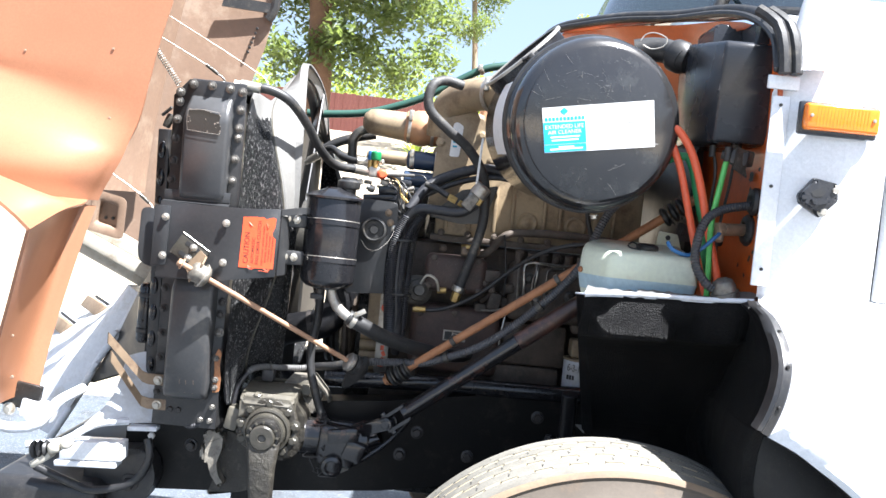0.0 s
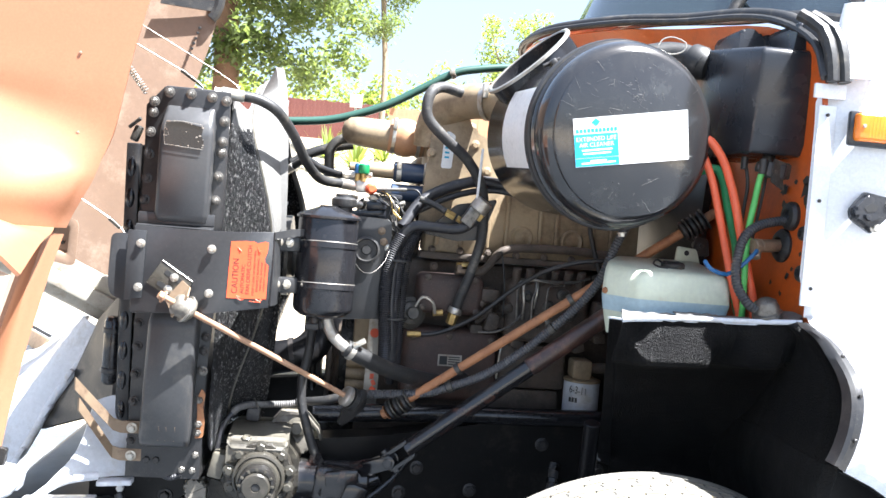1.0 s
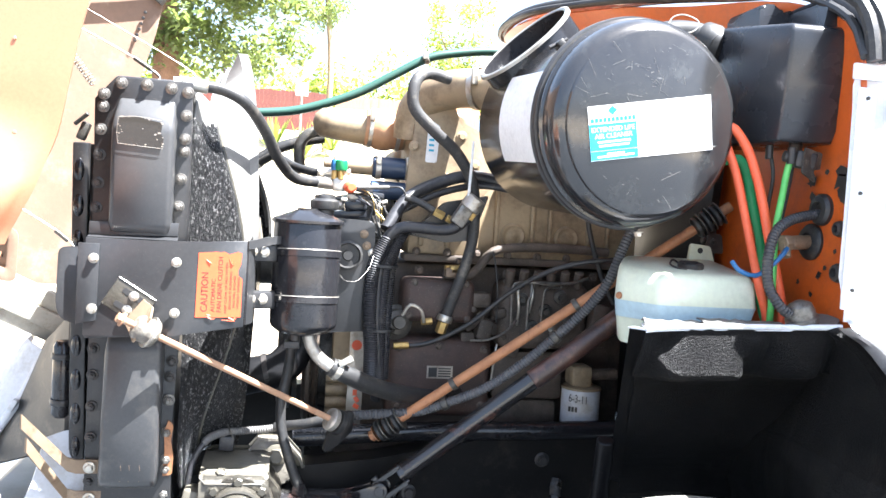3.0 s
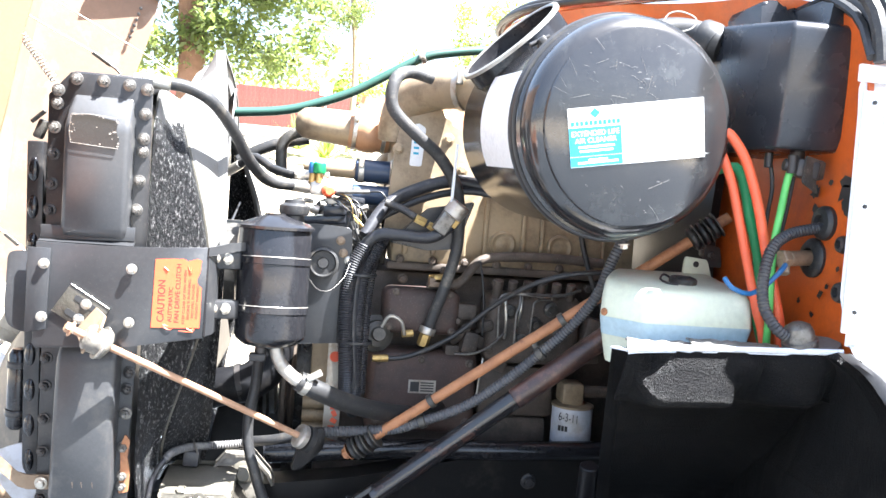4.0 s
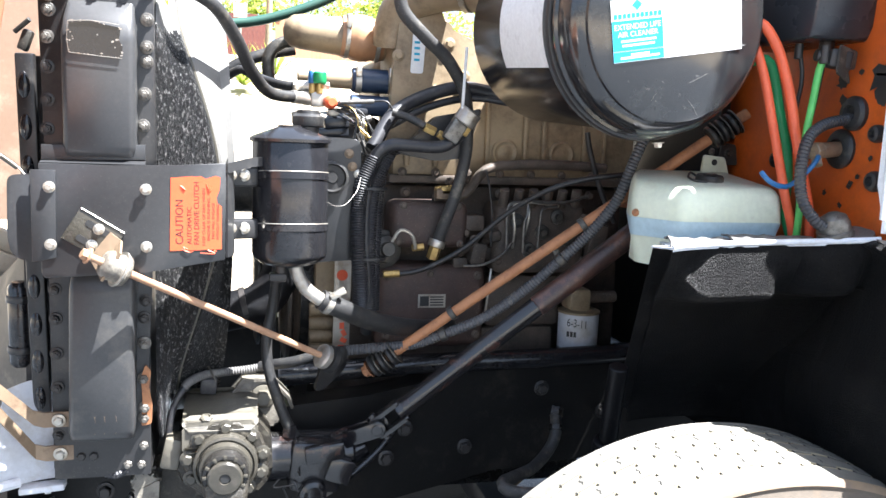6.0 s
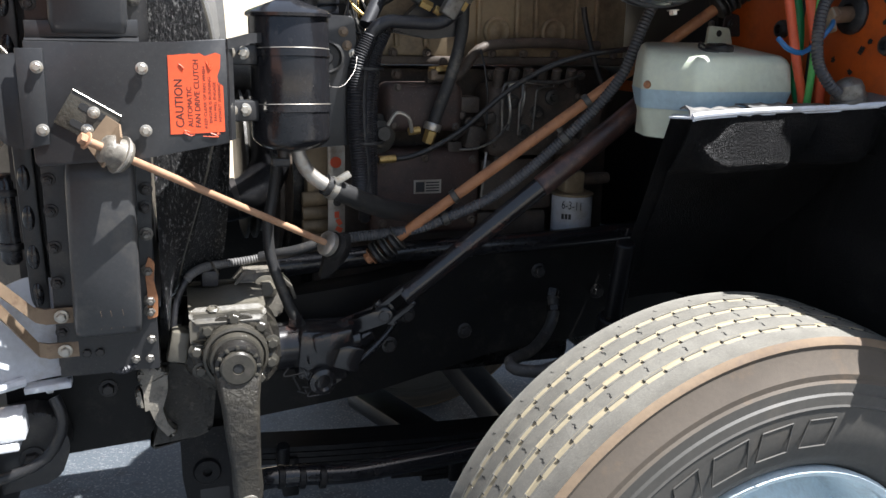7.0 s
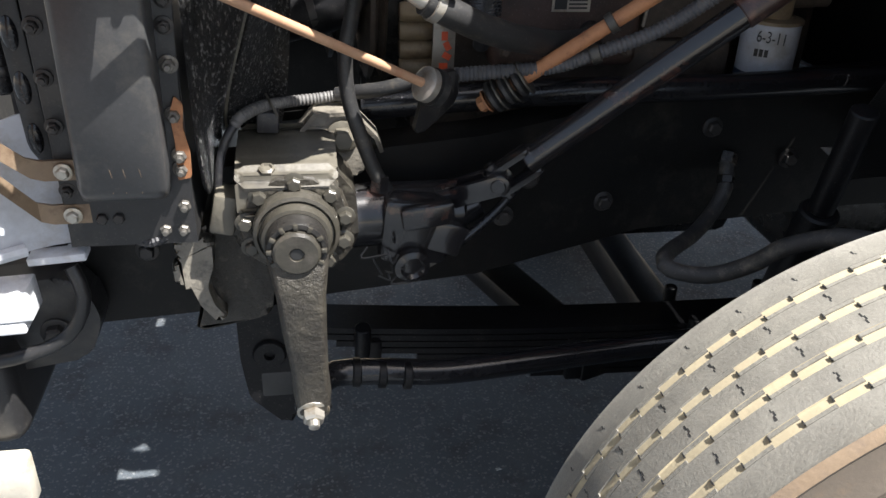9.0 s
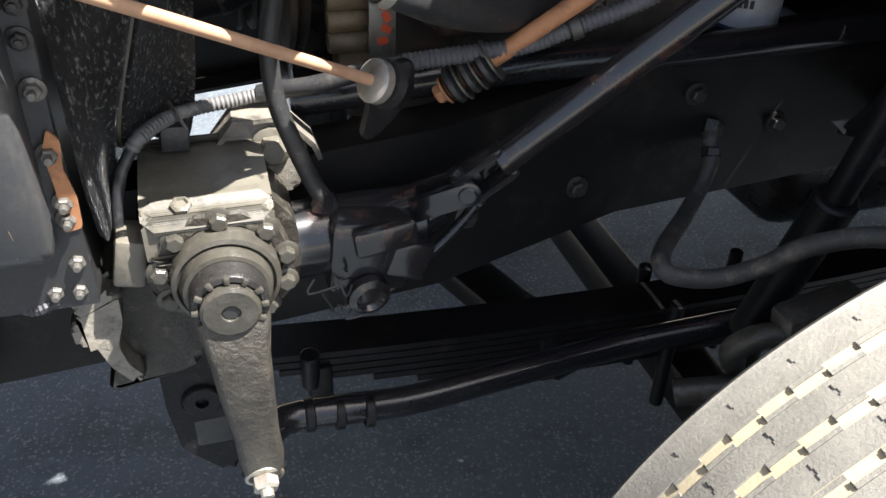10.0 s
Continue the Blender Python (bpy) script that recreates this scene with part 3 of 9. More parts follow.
tube(bm, [V(*p) + V(0.004, 0, 0.012) for p in SEAL], 0.014, 10, 0.03)
tube(bm, [V(*p) + V(-0.012, 0.0, 0.004) for p in SEAL], 0.008, 8, 0.03)
part("hood_seal", bm, RUBBER, fw, "black bulb rubber hood seal along the cowl edge")
bm = B()
sheet(bm, [[V(*p) + V(0.02, 0, 0.004) for p in SEAL], [V(p[0] + 0.05, p[1] - 0.012 if p[1] < MID else p[1] + 0.012, p[2] + 0.006) for p in SEAL],
           [V(p[0] + 0.09, p[1] - 0.03 if p[1] < MID else p[1] + 0.03, p[2] + 0.004) for p in SEAL]], 0.003)
part("cowl_edge", bm, WHITE, fw)

# -- cab side, white: cowl side, door, fender extension round the wheel --
cab = thing("cab", (1.2, MID, 0.8), "white painted truck cab side with marker lamp and hood latch", "cab")


def side_y(x, z):
    """The cab's side bulges a little and leans in above the belt."""
    return 1.562 + 0.012 * ((z - 1.55) / 0.5) ** 2 + 0.035 * math.exp(-((x - 0.6) / 0.06) ** 2) + max(0, z - 1.72) * 0.14


# the fender extension's edge: from the shelf's corner, flaring out, then round the wheel
EDGE = [(0.613, 1.583, 1.338), (0.612, 1.558, 1.331), (0.620, 1.52, 1.318), (0.622, 1.478, 1.297), (0.620, 1.432, 1.265), (0.616, 1.408, 1.232), (0.606, 1.394, 1.19), (0.592, 1.388, 1.15), (0.580, 1.386, 1.125)]
ARCHW = [(0.580, 1.386, 1.125), (0.63, 1.386, 1.104), (0.676, 1.387, 1.077), (0.74, 1.388, 1.035), (0.83, 1.39, 0.955), (0.92, 1.395, 0.85), (0.98, 1.40, 0.72), (1.02, 1.40, 0.6)]
rows = []
for z in [1.345, 1.365, 1.42, 1.5, 1.6, 1.7, 1.74, 1.775, 1.82, 1.86, 1.9, 1.93]:
    e = 0.618 if z < 1.4 else 0.604 if z < 1.76 else 0.612 + (z - 1.76) * 0.22
    xs = [e, e + 0.008, e + 0.03, e + 0.07, (e + 0.9) / 2, 0.815]
    rows.append([V(x, side_y(x, z) + (0.012 if i == 0 else 0.003 if i == 1 else 0), z) for i, x in enumerate(xs)])
bm = B()
sheet(bm, rows, 0.003)
part("cowl_side", bm, WHITE, cab)


def flare(p, n=6):
    """From the edge out over the fender's bulge and back to the cab's side."""
    out = []
    for k, t in enumerate((0, 0.03, 0.14, 0.35, 0.7, 1.0)):
        x = p.x + (1.25 - p.x) * t
        s = t * t * (3 - 2 * t)
        y = p.y + (1.557 - p.y) * s - (0.010 if k in (1, 2) else 0)
        out.append(V(x, y, p.z + (0.02 if k else 0) * (p.z > 1.1)))
    return out


bm = B()
top = [V(x, side_y(x, 1.345), 1.345) for x in (0.618, 0.64, 0.70, 0.82, 1.0, 1.25)]
sheet(bm, [top] + [flare(p) for p in spline(EDGE, 0.03)[1:]] + [flare(p) for p in spline(ARCHW, 0.06)[1:]], 0.004)
part("fender_extension", bm, WHITE, cab, "white flared fender extension round the wheel")
bm = B()
sheet(bm, [[V(*p) for p in ARCHW], [V(p[0], p[1] + 0.03, p[2] - 0.002) for p in ARCHW]], 0.003)
part("arch_return", bm, CHASSIS, cab)
rows = [[V(x, side_y(x, z) + (0.01 if i in (0, 5) else 0), z) for i, x in enumerate((0.823, 0.83, 1.0, 1.25, 1.75, 1.76))] for z in (1.36, 1.37, 1.45, 1.5, 1.8, 1.9, 1.93)]
bm = B()
sheet(bm, rows, 0.003)
door = part("door", bm, WHITE, cab, "white cab door behind a narrow gap")
bm = B()
rows = [[V(x, side_y(x, z), z) for x in (1.255, 1.6, 2.1)] for z in (0.8, 1.0, 1.2, 1.355)]
sheet(bm, rows, 0.003)
rows = [[V(x, side_y(x, z), z) for x in (1.77, 1.9, 2.1)] for z in (1.36, 1.5, 1.8, 1.93)]
sheet(bm, rows, 0.003)
part("rear_corner", bm, WHITE, cab)
bm = B()
for yy in (1.64, 2 * MID - 1.64):
    sheet(bm, [[V(x, yy, z) for x in (0.66, 1.4, 2.1)] for z in (0.9, 1.9)], 0.02)
box(bm, (2.1, MID, 1.6), (0.03, 1.9, 1.4))
box(bm, (1.4, MID, 0.98), (1.4, 1.84, 0.03))
part("inner_shell", bm, BLACK, cab)
bm = B()
sheet(bm, [[V(x, 2 * MID - side_y(x, z), z) for x in (0.66, 0.9, 1.4, 2.1)] for z in (0.99, 1.3, 1.6, 1.93)], 0.003)
part("far_side", bm, WHITE, cab)
bm = B()
sheet(bm, [[V(p[0] + 0.088, p[1] + (-0.03 if p[1] < MID else 0.03), p[2] + 0.002) for p in SEAL[2:-2]], [V(p[0] + 0.121, p[1], p[2] + 0.014) for p in SEAL[2:-2]]], 0.004)
part("cowl_top", bm, WHITE, cab)
GLASS = material("windscreen_glass", (0.03, 0.045, 0.05), (0.03, 0.045, 0.05), 0.04, 0, 90, 6, 0.0, rough_var=0.02, spec=0.9, coat=1.0)
bm = B()
bot = [V(p[0] + 0.125, p[1], p[2] + 0.022) for p in SEAL[2:-2]]
sheet(bm, [bot, [p + V(0.12, 0, 0.28) for p in bot], [p + V(0.2, 0, 0.5) for p in bot]], 0.006)
part("windscreen", bm, GLASS, cab, "dark reflecting windscreen glass")
bm = B()
tube(bm, [p + V(-0.004, 0, 0.0) for p in bot], 0.012, 8, 0.05)
tube(bm, [bot[0], bot[0] + V(0.12, 0, 0.28), bot[0] + V(0.2, 0, 0.5)], 0.014, 8, 0.05)
part("windscreen_seal", bm, RUBBER, cab)
bm = B()
sheet(bm, [[V(x, 1.64, 1.93), V(x, 1.72, 2.45), V(x, 1.85, 2.55)] for x in (0.95, 1.03)], 0.02)
sheet(bm, [[V(x, y, 2.55 + 0.03 * math.sin((y - 1.72) / 1.72 * math.pi)) for y in (1.74, 2.1, 2.58, 3.06, 3.42)] for x in (0.85, 1.4, 2.11)], 0.01)
sheet(bm, [[V(x, 1.66, 1.93), V(x, 1.74, 2.55)] for x in (1.78, 2.1)], 0.02)
part("roof", bm, WHITE, cab)
# wipers
for a, b in (((0.60, 1.95, 2.0), (0.66, 2.25, 2.09)), ((0.56, 2.5, 2.1), (0.62, 2.85, 2.13))):
    bm = B()
    tube(bm, [a, (V(*a) + V(*b)) / 2 + V(0.02, 0, 0.02), b], 0.006, 6, 0.05)
    rod(bm, V(*a) - V(0.02, 0, 0.02), V(*a) + V(0, 0, 0.02), 0.014)
    part("wiper", bm, RUBBER, cab)
# white strips at the cowl's front edge
bm = B()
box(bm, (0.613, 1.588, 1.55), (0.034, 0.006, 0.365), bevel=0.002)
part("edge_strip", bm, WHITE, cab)
for z in (1.715, 1.56, 1.40):
    bolt(cab, (0.612, 1.584, z), OUT, 0.0035, BLACKBOLT, "rivet", washer=False)
bm = B()
box(bm, (0.612, 1.583, 1.757), (0.06, 0.008, 0.026), bevel=0.002)
part("edge_patch", bm, WHITE, cab)
# loose end of the seal, hanging round the corner
bm = B()
for off, rr in ((0.0, 0.012), (0.022, 0.012)):
    tube(bm, [(0.565 + off, 1.625, 1.90), (0.592 + off, 1.592, 1.868), (0.602 + off, 1.574, 1.82), (0.606 + off, 1.568, 1.772)], rr, 8, 0.02)
part("seal_end", bm, RUBBER, cab, "perished grey rubber seal end")

lamp = thing("marker_lamp", (0.715, 1.556, 1.69), "amber side marker lamp in a black frame on the cab", "lamp")
bm = B()
box(bm, (0.7085, 1.553, 1.691), (0.149, 0.012, 0.062), bevel=0.005)
part("frame", bm, PLASTIC, lamp)
bm = B()
box(bm, (0.7105, 1.544, 1.693), (0.138, 0.022, 0.049), bevel=0.006, seg=3)
lens = part("lens", bm, AMBER, lamp, "ribbed amber lens")
bm = B()
for i in range(16):
    box(bm, (0.664 + i * 0.0062, 1.5334, 1.693), (0.0026, 0.0014, 0.038))
part("rib", bm, AMBER, lens)
for x in (0.652, 0.768):
    bolt(lamp, (x, 1.5335, 1.694), OUT, 0.0035, ZINC, "screw", washer=False)

latch = thing("hood_latch", (0.694, 1.56, 1.53), "black rubber hood latch bracket with zinc bolts", "latch")
bm = B()
HEX = [(-0.038, 0.003), (-0.012, 0.036), (0.033, 0.029), (0.038, -0.003), (0.006, -0.037), (-0.034, -0.014)]
prism(bm, rounded(HEX, 0.003), (0.697, 1.556, 1.545), (1, 0, 0), (0, 0, 1), 0.008, 0.002)
prism(bm, rounded([(x * 0.86 - 0.003, z * 0.82 + 0.002) for x, z in HEX], 0.004), (0.697, 1.549, 1.545), (1, 0, 0), (0, 0, 1), 0.014, 0.006, 3)
part("base", bm, PLASTIC, latch)
bm = B()
prism(bm, rounded([(-0.018, 0.006), (-0.004, 0.014), (0.010, 0.010), (0.004, 0.0), (-0.012, -0.002)], 0.003), (0.695, 1.5355, 1.547), (1, 0, 0), (0, 0, 1), 0.0012)
part("recess", bm, INK, latch)
bm = B()
prism(bm, rounded([(-0.020, -0.004), (0.012, 0.002), (0.014, -0.007), (-0.012, -0.014)], 0.003), (0.697, 1.537, 1.543), (1, 0, 0), (0, 0, 1), 0.008, 0.002)
part("hook", bm, PLASTIC, latch)
bolt(latch, (0.722, 1.540, 1.561), OUT, 0.0065)
bolt(latch, (0.704, 1.540, 1.519), OUT, 0.0065)
latch.location.x -= 0.009

# -- wheel house: shelf, downturned front, liner sloping in to the rail --
wh = thing("wheel_house", (0.45, 1.8, 1.0), "black undercoated inner fender with a bright worn shelf edge", "fender")
LIP = [(0.297, 1.673, 1.308), (0.315, 1.671, 1.311), (0.37, 1.668, 1.315), (0.45, 1.659, 1.319), (0.54, 1.645, 1.323), (0.613, 1.60, 1.332)]
bm = B()
sheet(bm, smooth_rows([[V(*p) for p in LIP], [V(p[0] + 0.05 * (0.62 - p[0]) / 0.35, 1.80, 1.305) for p in LIP], [V(p[0] + 0.13 * (0.62 - p[0]) / 0.35, 2.0, 1.30) for p in LIP]], 12, 6), 0.003)
part("shelf", bm, WHITEDUSTY, wh, "dusty pale shelf over the wheel")
bm = B()
tube(bm, [V(*p) + V(0, 0, 0.004) for p in LIP], 0.005, 8, 0.02)
part("rolled_edge", bm, WHITEDUSTY, wh)
bm = B()
for x0, x1, y, z, dep in ((0.300, 0.50, 1.686, 1.321, 0.05), (0.40, 0.545, 1.669, 1.326, 0.07)):
    n = 14
    sheet(bm, [[V(x0 + (x1 - x0) * i / n + dy * 0.3, y - (x1 - x0) * i / n * 0.11 + dy, z + 0.005 * noise.noise(V(i * 0.9, dy * 60, x0 * 30)) + dz) for i in range(n + 1)] for dy, dz in ((-0.004, -0.008), (0, 0), (dep * 0.5, 0.004), (dep, 0.0))], 0.003)
part("torn_trim", bm, RUBBERGREY, wh, "flattened pale strip on the shelf edge")
liner = []
for x, y, z in spline([V(*p) for p in LIP] + [V(0.665, 1.585, 1.334)], 0.012):
    k = (x - 0.297) / 0.315
    b, b2 = math.exp(-((k - 0.42) / 0.26) ** 10), math.exp(-((k - 0.32) / 0.24) ** 10)
    c_ = math.exp(-((k - 0.84) / 0.12) ** 4)
    liner.append([V(x, y, z), V(x + 0.001, y + 0.012 - 0.016 * b - 0.022 * c_, z - 0.03), V(x + 0.004, y + 0.05 - 0.066 * b2 - 0.045 * c_, z - 0.085), V(x + 0.03 * (1 - k), y + 0.10, z - 0.104),
                  V(x + 0.06 * (1 - k), y + 0.18, z - 0.19), V(x + 0.10 * (1 - k), y + 0.30, z - 0.32), V(x + 0.115 * (1 - k), y + 0.33, z - 0.40)])
bm = B()
sheet(bm, smooth_rows(liner, 40, 30), 0.004)
part("liner", bm, UNDERCOAT, wh)
# flange along the liner's front edge, bent tab coloured white for its sunlit top
bm = B()
e0, e1, c0, c1 = V(0.286, 1.717, 1.305), V(0.387, 2.015, 0.939), V(0.298, 1.674, 1.307), V(0.412, 2.006, 0.932)
sheet(bm, [[e0.lerp(e1, t) for t in (0, 0.25, 0.5, 0.75, 1)], [c0.lerp(c1, t) + V(0.003, 0.02 * math.sin(t * math.pi), 0) for t in (0, 0.25, 0.5, 0.75, 1)]], 0.003)
part("front_flange", bm, UNDERCOAT, wh)
bm = B()
sheet(bm, [[V(0.284, 1.718, 1.309), V(0.297, 1.670, 1.312)], [V(0.300, 1.722, 1.309), V(0.314, 1.674, 1.313)]], 0.003)
part("flange_tab", bm, WHITEDUSTY, wh, "bent tab, white for the flange's sunlit top")
bm = B()
rows = []
for p in spline(EDGE, 0.03) + [V(0.575, 1.40, 1.05), V(0.60, 1.42, 0.97)]:
    rows.append([p + V(-0.006, 0.004, -0.002), p + V(-0.02, 0.05, -0.006), V(p.x + 0.0, max(p.y + 0.10, 1.66), p.z - 0.01), V(p.x + 0.03, 1.80, p.z - 0.03), V(p.x + 0.03, 1.95, p.z - 0.06), V(p.x + 0.01, 2.1, p.z - 0.10)])
sheet(bm, smooth_rows(rows, 14, 24), 0.004)
part("rear_liner", bm, UNDERCOAT, wh)
bm = B()
tube(bm, [(0.53, 1.70, 1.285), (0.57, 1.68, 1.262), (0.60, 1.66, 1.255), (0.625, 1.60, 1.25), (0.63, 1.53, 1.235), (0.62, 1.47, 1.20), (0.61, 1.43, 1.18)], 0.003, 6, 0.01)
part("seam_bead", bm, UNDERCOAT, wh)
# rubber flap along the arch, with rivets
bm = B()
line = spline(EDGE, 0.012)
rows = []
for i, p in enumerate(line):
    d = (line[min(i + 1, len(line) - 1)] - line[max(i - 1, 0)]).normalized()
    s = V(-1, 0, 0) - d * V(-1, 0, 0).dot(d)
    s.normalize()
    w_ = 0.45 + 0.3 * min(1, i / 8)
    rows.append([p + V(0.003, -0.003, 0), p + s * 0.004 * w_ + V(0, -0.009, 0), p + s * 0.022 * w_ + V(0, -0.010, 0), p + s * 0.026 * w_ + V(0, -0.016, 0.002), p + s * 0.036 * w_ + V(0, -0.014, 0), p + s * 0.043 * w_ + V(0, 0.004, 0)])
sheet(bm, rows, 0.004)
part("arch_flap", bm, BLACK, wh, "dark weathered rubber flap riveted round the wheel arch")
for k in (0.12, 0.36, 0.62, 0.85):
    p = line[int(k * (len(line) - 1))]
    bolt(wh, p + V(-0.010, -0.011, 0), OUT, 0.0036, BLACKBOLT, "rivet", washer=False)

# Unseen far-side fender, added to keep sky light from under the truck.
far_wh = thing("wheel_house", (0.45, 2 * MID - 1.8, 1.0), "unseen black inner fender, added to block far-side light", "fender")
bm = B()
sheet(bm, [[V(x, 2 * MID - y, z) for x in (0.27, 0.45, 0.62)] for y, z in ((1.46, 1.20), (1.68, 1.31), (2.0, 0.92), (2.03, 0.80))], 0.004)
part("liner", bm, UNDERCOAT, far_wh)
bm = B()
sheet(bm, [[V(x, 2 * MID - y, z) for y in (1.40, 1.7, 2.1)] for x, z in ((0.62, 1.25), (0.60, 0.85))], 0.004)
part("rear_liner", bm, UNDERCOAT, far_wh)
# Unseen body, tanks and gearbox, added to darken the ground under the truck.
rear = thing("shading_body", (3.8, MID, 0.75), "unseen white body behind the cab, added to shade the ground", "truck body")
bm = B()
box(bm, (3.85, MID, 1.75), (3.4, 2.2, 1.9), bevel=0.03)
part("box", bm, WHITE, rear)
for yy in (1.75, 2 * MID - 1.75):
    bm = B()
    rod(bm, (1.15, yy, 0.68), (2.05, yy, 0.68), 0.26, seg=32, edge=0.02)
    solo("shading_tank", bm, WHITEDUSTY, "unseen white cylinder under the cab, added to block light", "tank", "fuel tanks")
bm = B()
box(bm, (1.35, MID, 0.74), (1.5, 0.5, 0.40), bevel=0.06, seg=3)
solo("gearbox", bm, CASTDARK, "unseen dark block under the cab, added to block light", "gearbox")

# ---- front wheel ----
WX, WY, WZ, WR = 0.393, 1.587, 0.507, 0.512
TYRE = material("tyre_rubber", (0.162, 0.153, 0.132), (0.21, 0.199, 0.17), 0.58, 0, 260, 24, 0.4, 0.0025, dirt=(0.19, 0.178, 0.15), dirt_amount=0.35, speck=0.35)
TYRESIDE = material("tyre_sidewall", (0.058, 0.054, 0.047), (0.075, 0.069, 0.06), 0.6, 0, 120, 5, 0.1, 0.002, dirt=(0.095, 0.082, 0.064), dirt_amount=0.25)
GROOVE = material("groove_dust", (0.40, 0.34, 0.225), (0.31, 0.262, 0.175), 0.9, 0, 120, 20, 0.3)
wheel = thing("wheel", (WX, WY, 0), "worn ribbed truck tyre on a pale steel rim", "wheel")
bm = B()
w = 0.1125
TREADDUST = material("ochre_dust", (0.21, 0.15, 0.095), (0.155, 0.11, 0.072), 0.85, 0, 160, 12, 0.3, 0.002, dirt=(0.12, 0.09, 0.07), dirt_amount=0.35)
gr = [0.068, 0.023, -0.022, -0.067]
prof = [(0.300, 0.105), (0.31, 0.120), (0.33, 0.132), (0.375, 0.140), (0.408, 0.141), (0.411, 0.1435), (0.414, 0.1415), (0.428, 0.141), (0.431, 0.1375), (0.445, 0.137), (0.449, 0.1335), (0.458, 0.134), (0.476, 0.1235), (0.492, 0.118), (0.498, 0.1205), (0.504, w + 0.005), (WR - 0.004, w)]
crown = lambda h: WR - 0.006 * (h / w) ** 2
prof += [(crown(w - 0.004), w - 0.004)]
for g in gr:
    prof += [(crown(g), g + 0.0085), (crown(g) - 0.0020, g + 0.0078), (crown(g) - 0.0020, g - 0.0078), (crown(g), g - 0.0085)]
prof += [(crown(w - 0.004), -w + 0.004)] + [(r, -h) for r, h in prof[:17][::-1]]
lathe(bm, (WX, WY, WZ), (0, -1, 0), prof, 160)
tyre = part("tyre", bm, TYRESIDE, wheel, "tyre with dusty ribs", 30)
me = tyre.data
me.materials.append(TYRE)
me.materials.append(GROOVE)
me.materials.append(TREADDUST)
me.materials.append(material("shoulder_rubber", (0.10, 0.08, 0.06), (0.075, 0.06, 0.046), 0.75, 0, 160, 9, 0.2, 0.002, dirt=(0.12, 0.085, 0.055), dirt_amount=0.3))
for p in me.polygons:
    c = p.center
    h, r = WY - c.y, math.hypot(c.x - WX, c.z - WZ)
    if abs(h) < w + 0.0005 and r > 0.5:
        p.material_index = 1
    if h > w + 0.0005 and r > 0.446:
        p.material_index = 3 if r > 0.4985 else 4
    if any(abs(h - g) < 0.0087 for g in gr) and r < crown(h) - 0.001:
        p.material_index = 2
# stepped groove blocks and sipes that break the ribs' edges
bm1, bm2 = B(), B()
rnd = random.Random(4)
for gi, g in enumerate(gr):
    for i in range(96):
        a = 2 * math.pi * (i + 0.3 * gi) / 96
        c = V(math.cos(a), 0, math.sin(a))
        p = V(WX, WY - g, WZ) + c * (crown(g) - 0.0012)
        turn = Matrix((( -math.sin(a), 0, math.cos(a), 0), (0, 1, 0, 0), (math.cos(a), 0, math.sin(a), 0), (0, 0, 0, 1)))
        side = 0.0056 if i % 2 else -0.0056
        box(bm1, p + V(0, side, 0), (0.0325, 0.0044, 0.0021), turn)
        e = V(math.sin(a), 0, -math.cos(a)) * 0.0165
        box(bm2, p + e + V(0, -side * 0.5, 0) + c * 0.0003, (0.0016, 0.0055, 0.0018), turn)
        if i % 2:
            for j in range(3):
                q = V(WX, WY - g + 0.0225 + 0.0052 * (j - 1), WZ) + c * (crown(g - 0.0225) - 0.0003)
                box(bm2, q + V(math.sin(a), 0, -math.cos(a)) * (0.0012 * (1 if j == 1 else -0.4)), (0.0015, 0.0058, 0.0008), turn)
tagged(part("tread_block", bm1, TYRE, tyre, angle=20), kind="stuff")
tagged(part("sipe", bm2, INK, tyre, angle=20), kind="stuff")
bm = B()
lathe(bm, (WX, WY, WZ), (0, -1, 0), [(0.287, 0.118), (0.297, 0.124), (0.301, 0.116), (0.298, 0.10), (0.285, 0.096), (0.277, 0.08), (0.27, 0.02), (0.255, -0.01), (0.235, 0.0), (0.21, 0.04), (0.17, 0.062), (0.12, 0.062), (0.115, 0.09), (0.08, 0.10), (0.075, 0.14), (0.03, 0.15), (0, 0.15)], 64)
lathe(bm, (WX, WY, WZ), (0, -1, 0), [(0.30, -0.12), (0.285, -0.1), (0.27, -0.02), (0.255, -0.012)], 64)
RIMBLUE = material("rim_paint", (0.7, 0.81, 0.86), (0.64, 0.75, 0.8), 0.6, 0, 120, 8, 0.05, dirt=(0.42, 0.46, 0.48), dirt_amount=0.3)
rim = part("rim", bm, RIMBLUE, wheel, "pale painted steel rim")
for i in range(10):
    a = 2 * math.pi * i / 10
    bolt(rim, (WX + 0.142 * math.cos(a), WY - 0.062, WZ + 0.142 * math.sin(a)), OUT, 0.015, ZINC, "wheel_nut")
# raised maker's mark as plain outlined slanting bars on the sidewall
for i in range(7):
    a = radians(158 - 11.5 * i)
    c, tdir = V(math.cos(a), 0, math.sin(a)), V(math.sin(a), 0, -math.cos(a))
    bm = B()
    o = V(WX, WY - 0.1402, WZ) + c * 0.372
    at = lambda u, v: o + tdir * (u + v * 0.35) + c * v - V(0, 0.0012, 0)
    wd = (0.028, 0.018, 0.026, 0.022, 0.030, 0.026, 0.024)[i]
    for q, r in (((-wd, -0.021), (-wd, 0.021)), ((wd, -0.021), (wd, 0.021)), ((-wd, 0.021), (wd, 0.021)), ((-wd, -0.021), (wd, -0.021))):
        tube(bm, [at(*q), (at(*q) + at(*r)) / 2, at(*r)], 0.0013, 6, 0.02)
    part("raised_mark", bm, TYRESIDE, tyre)
bm = B()
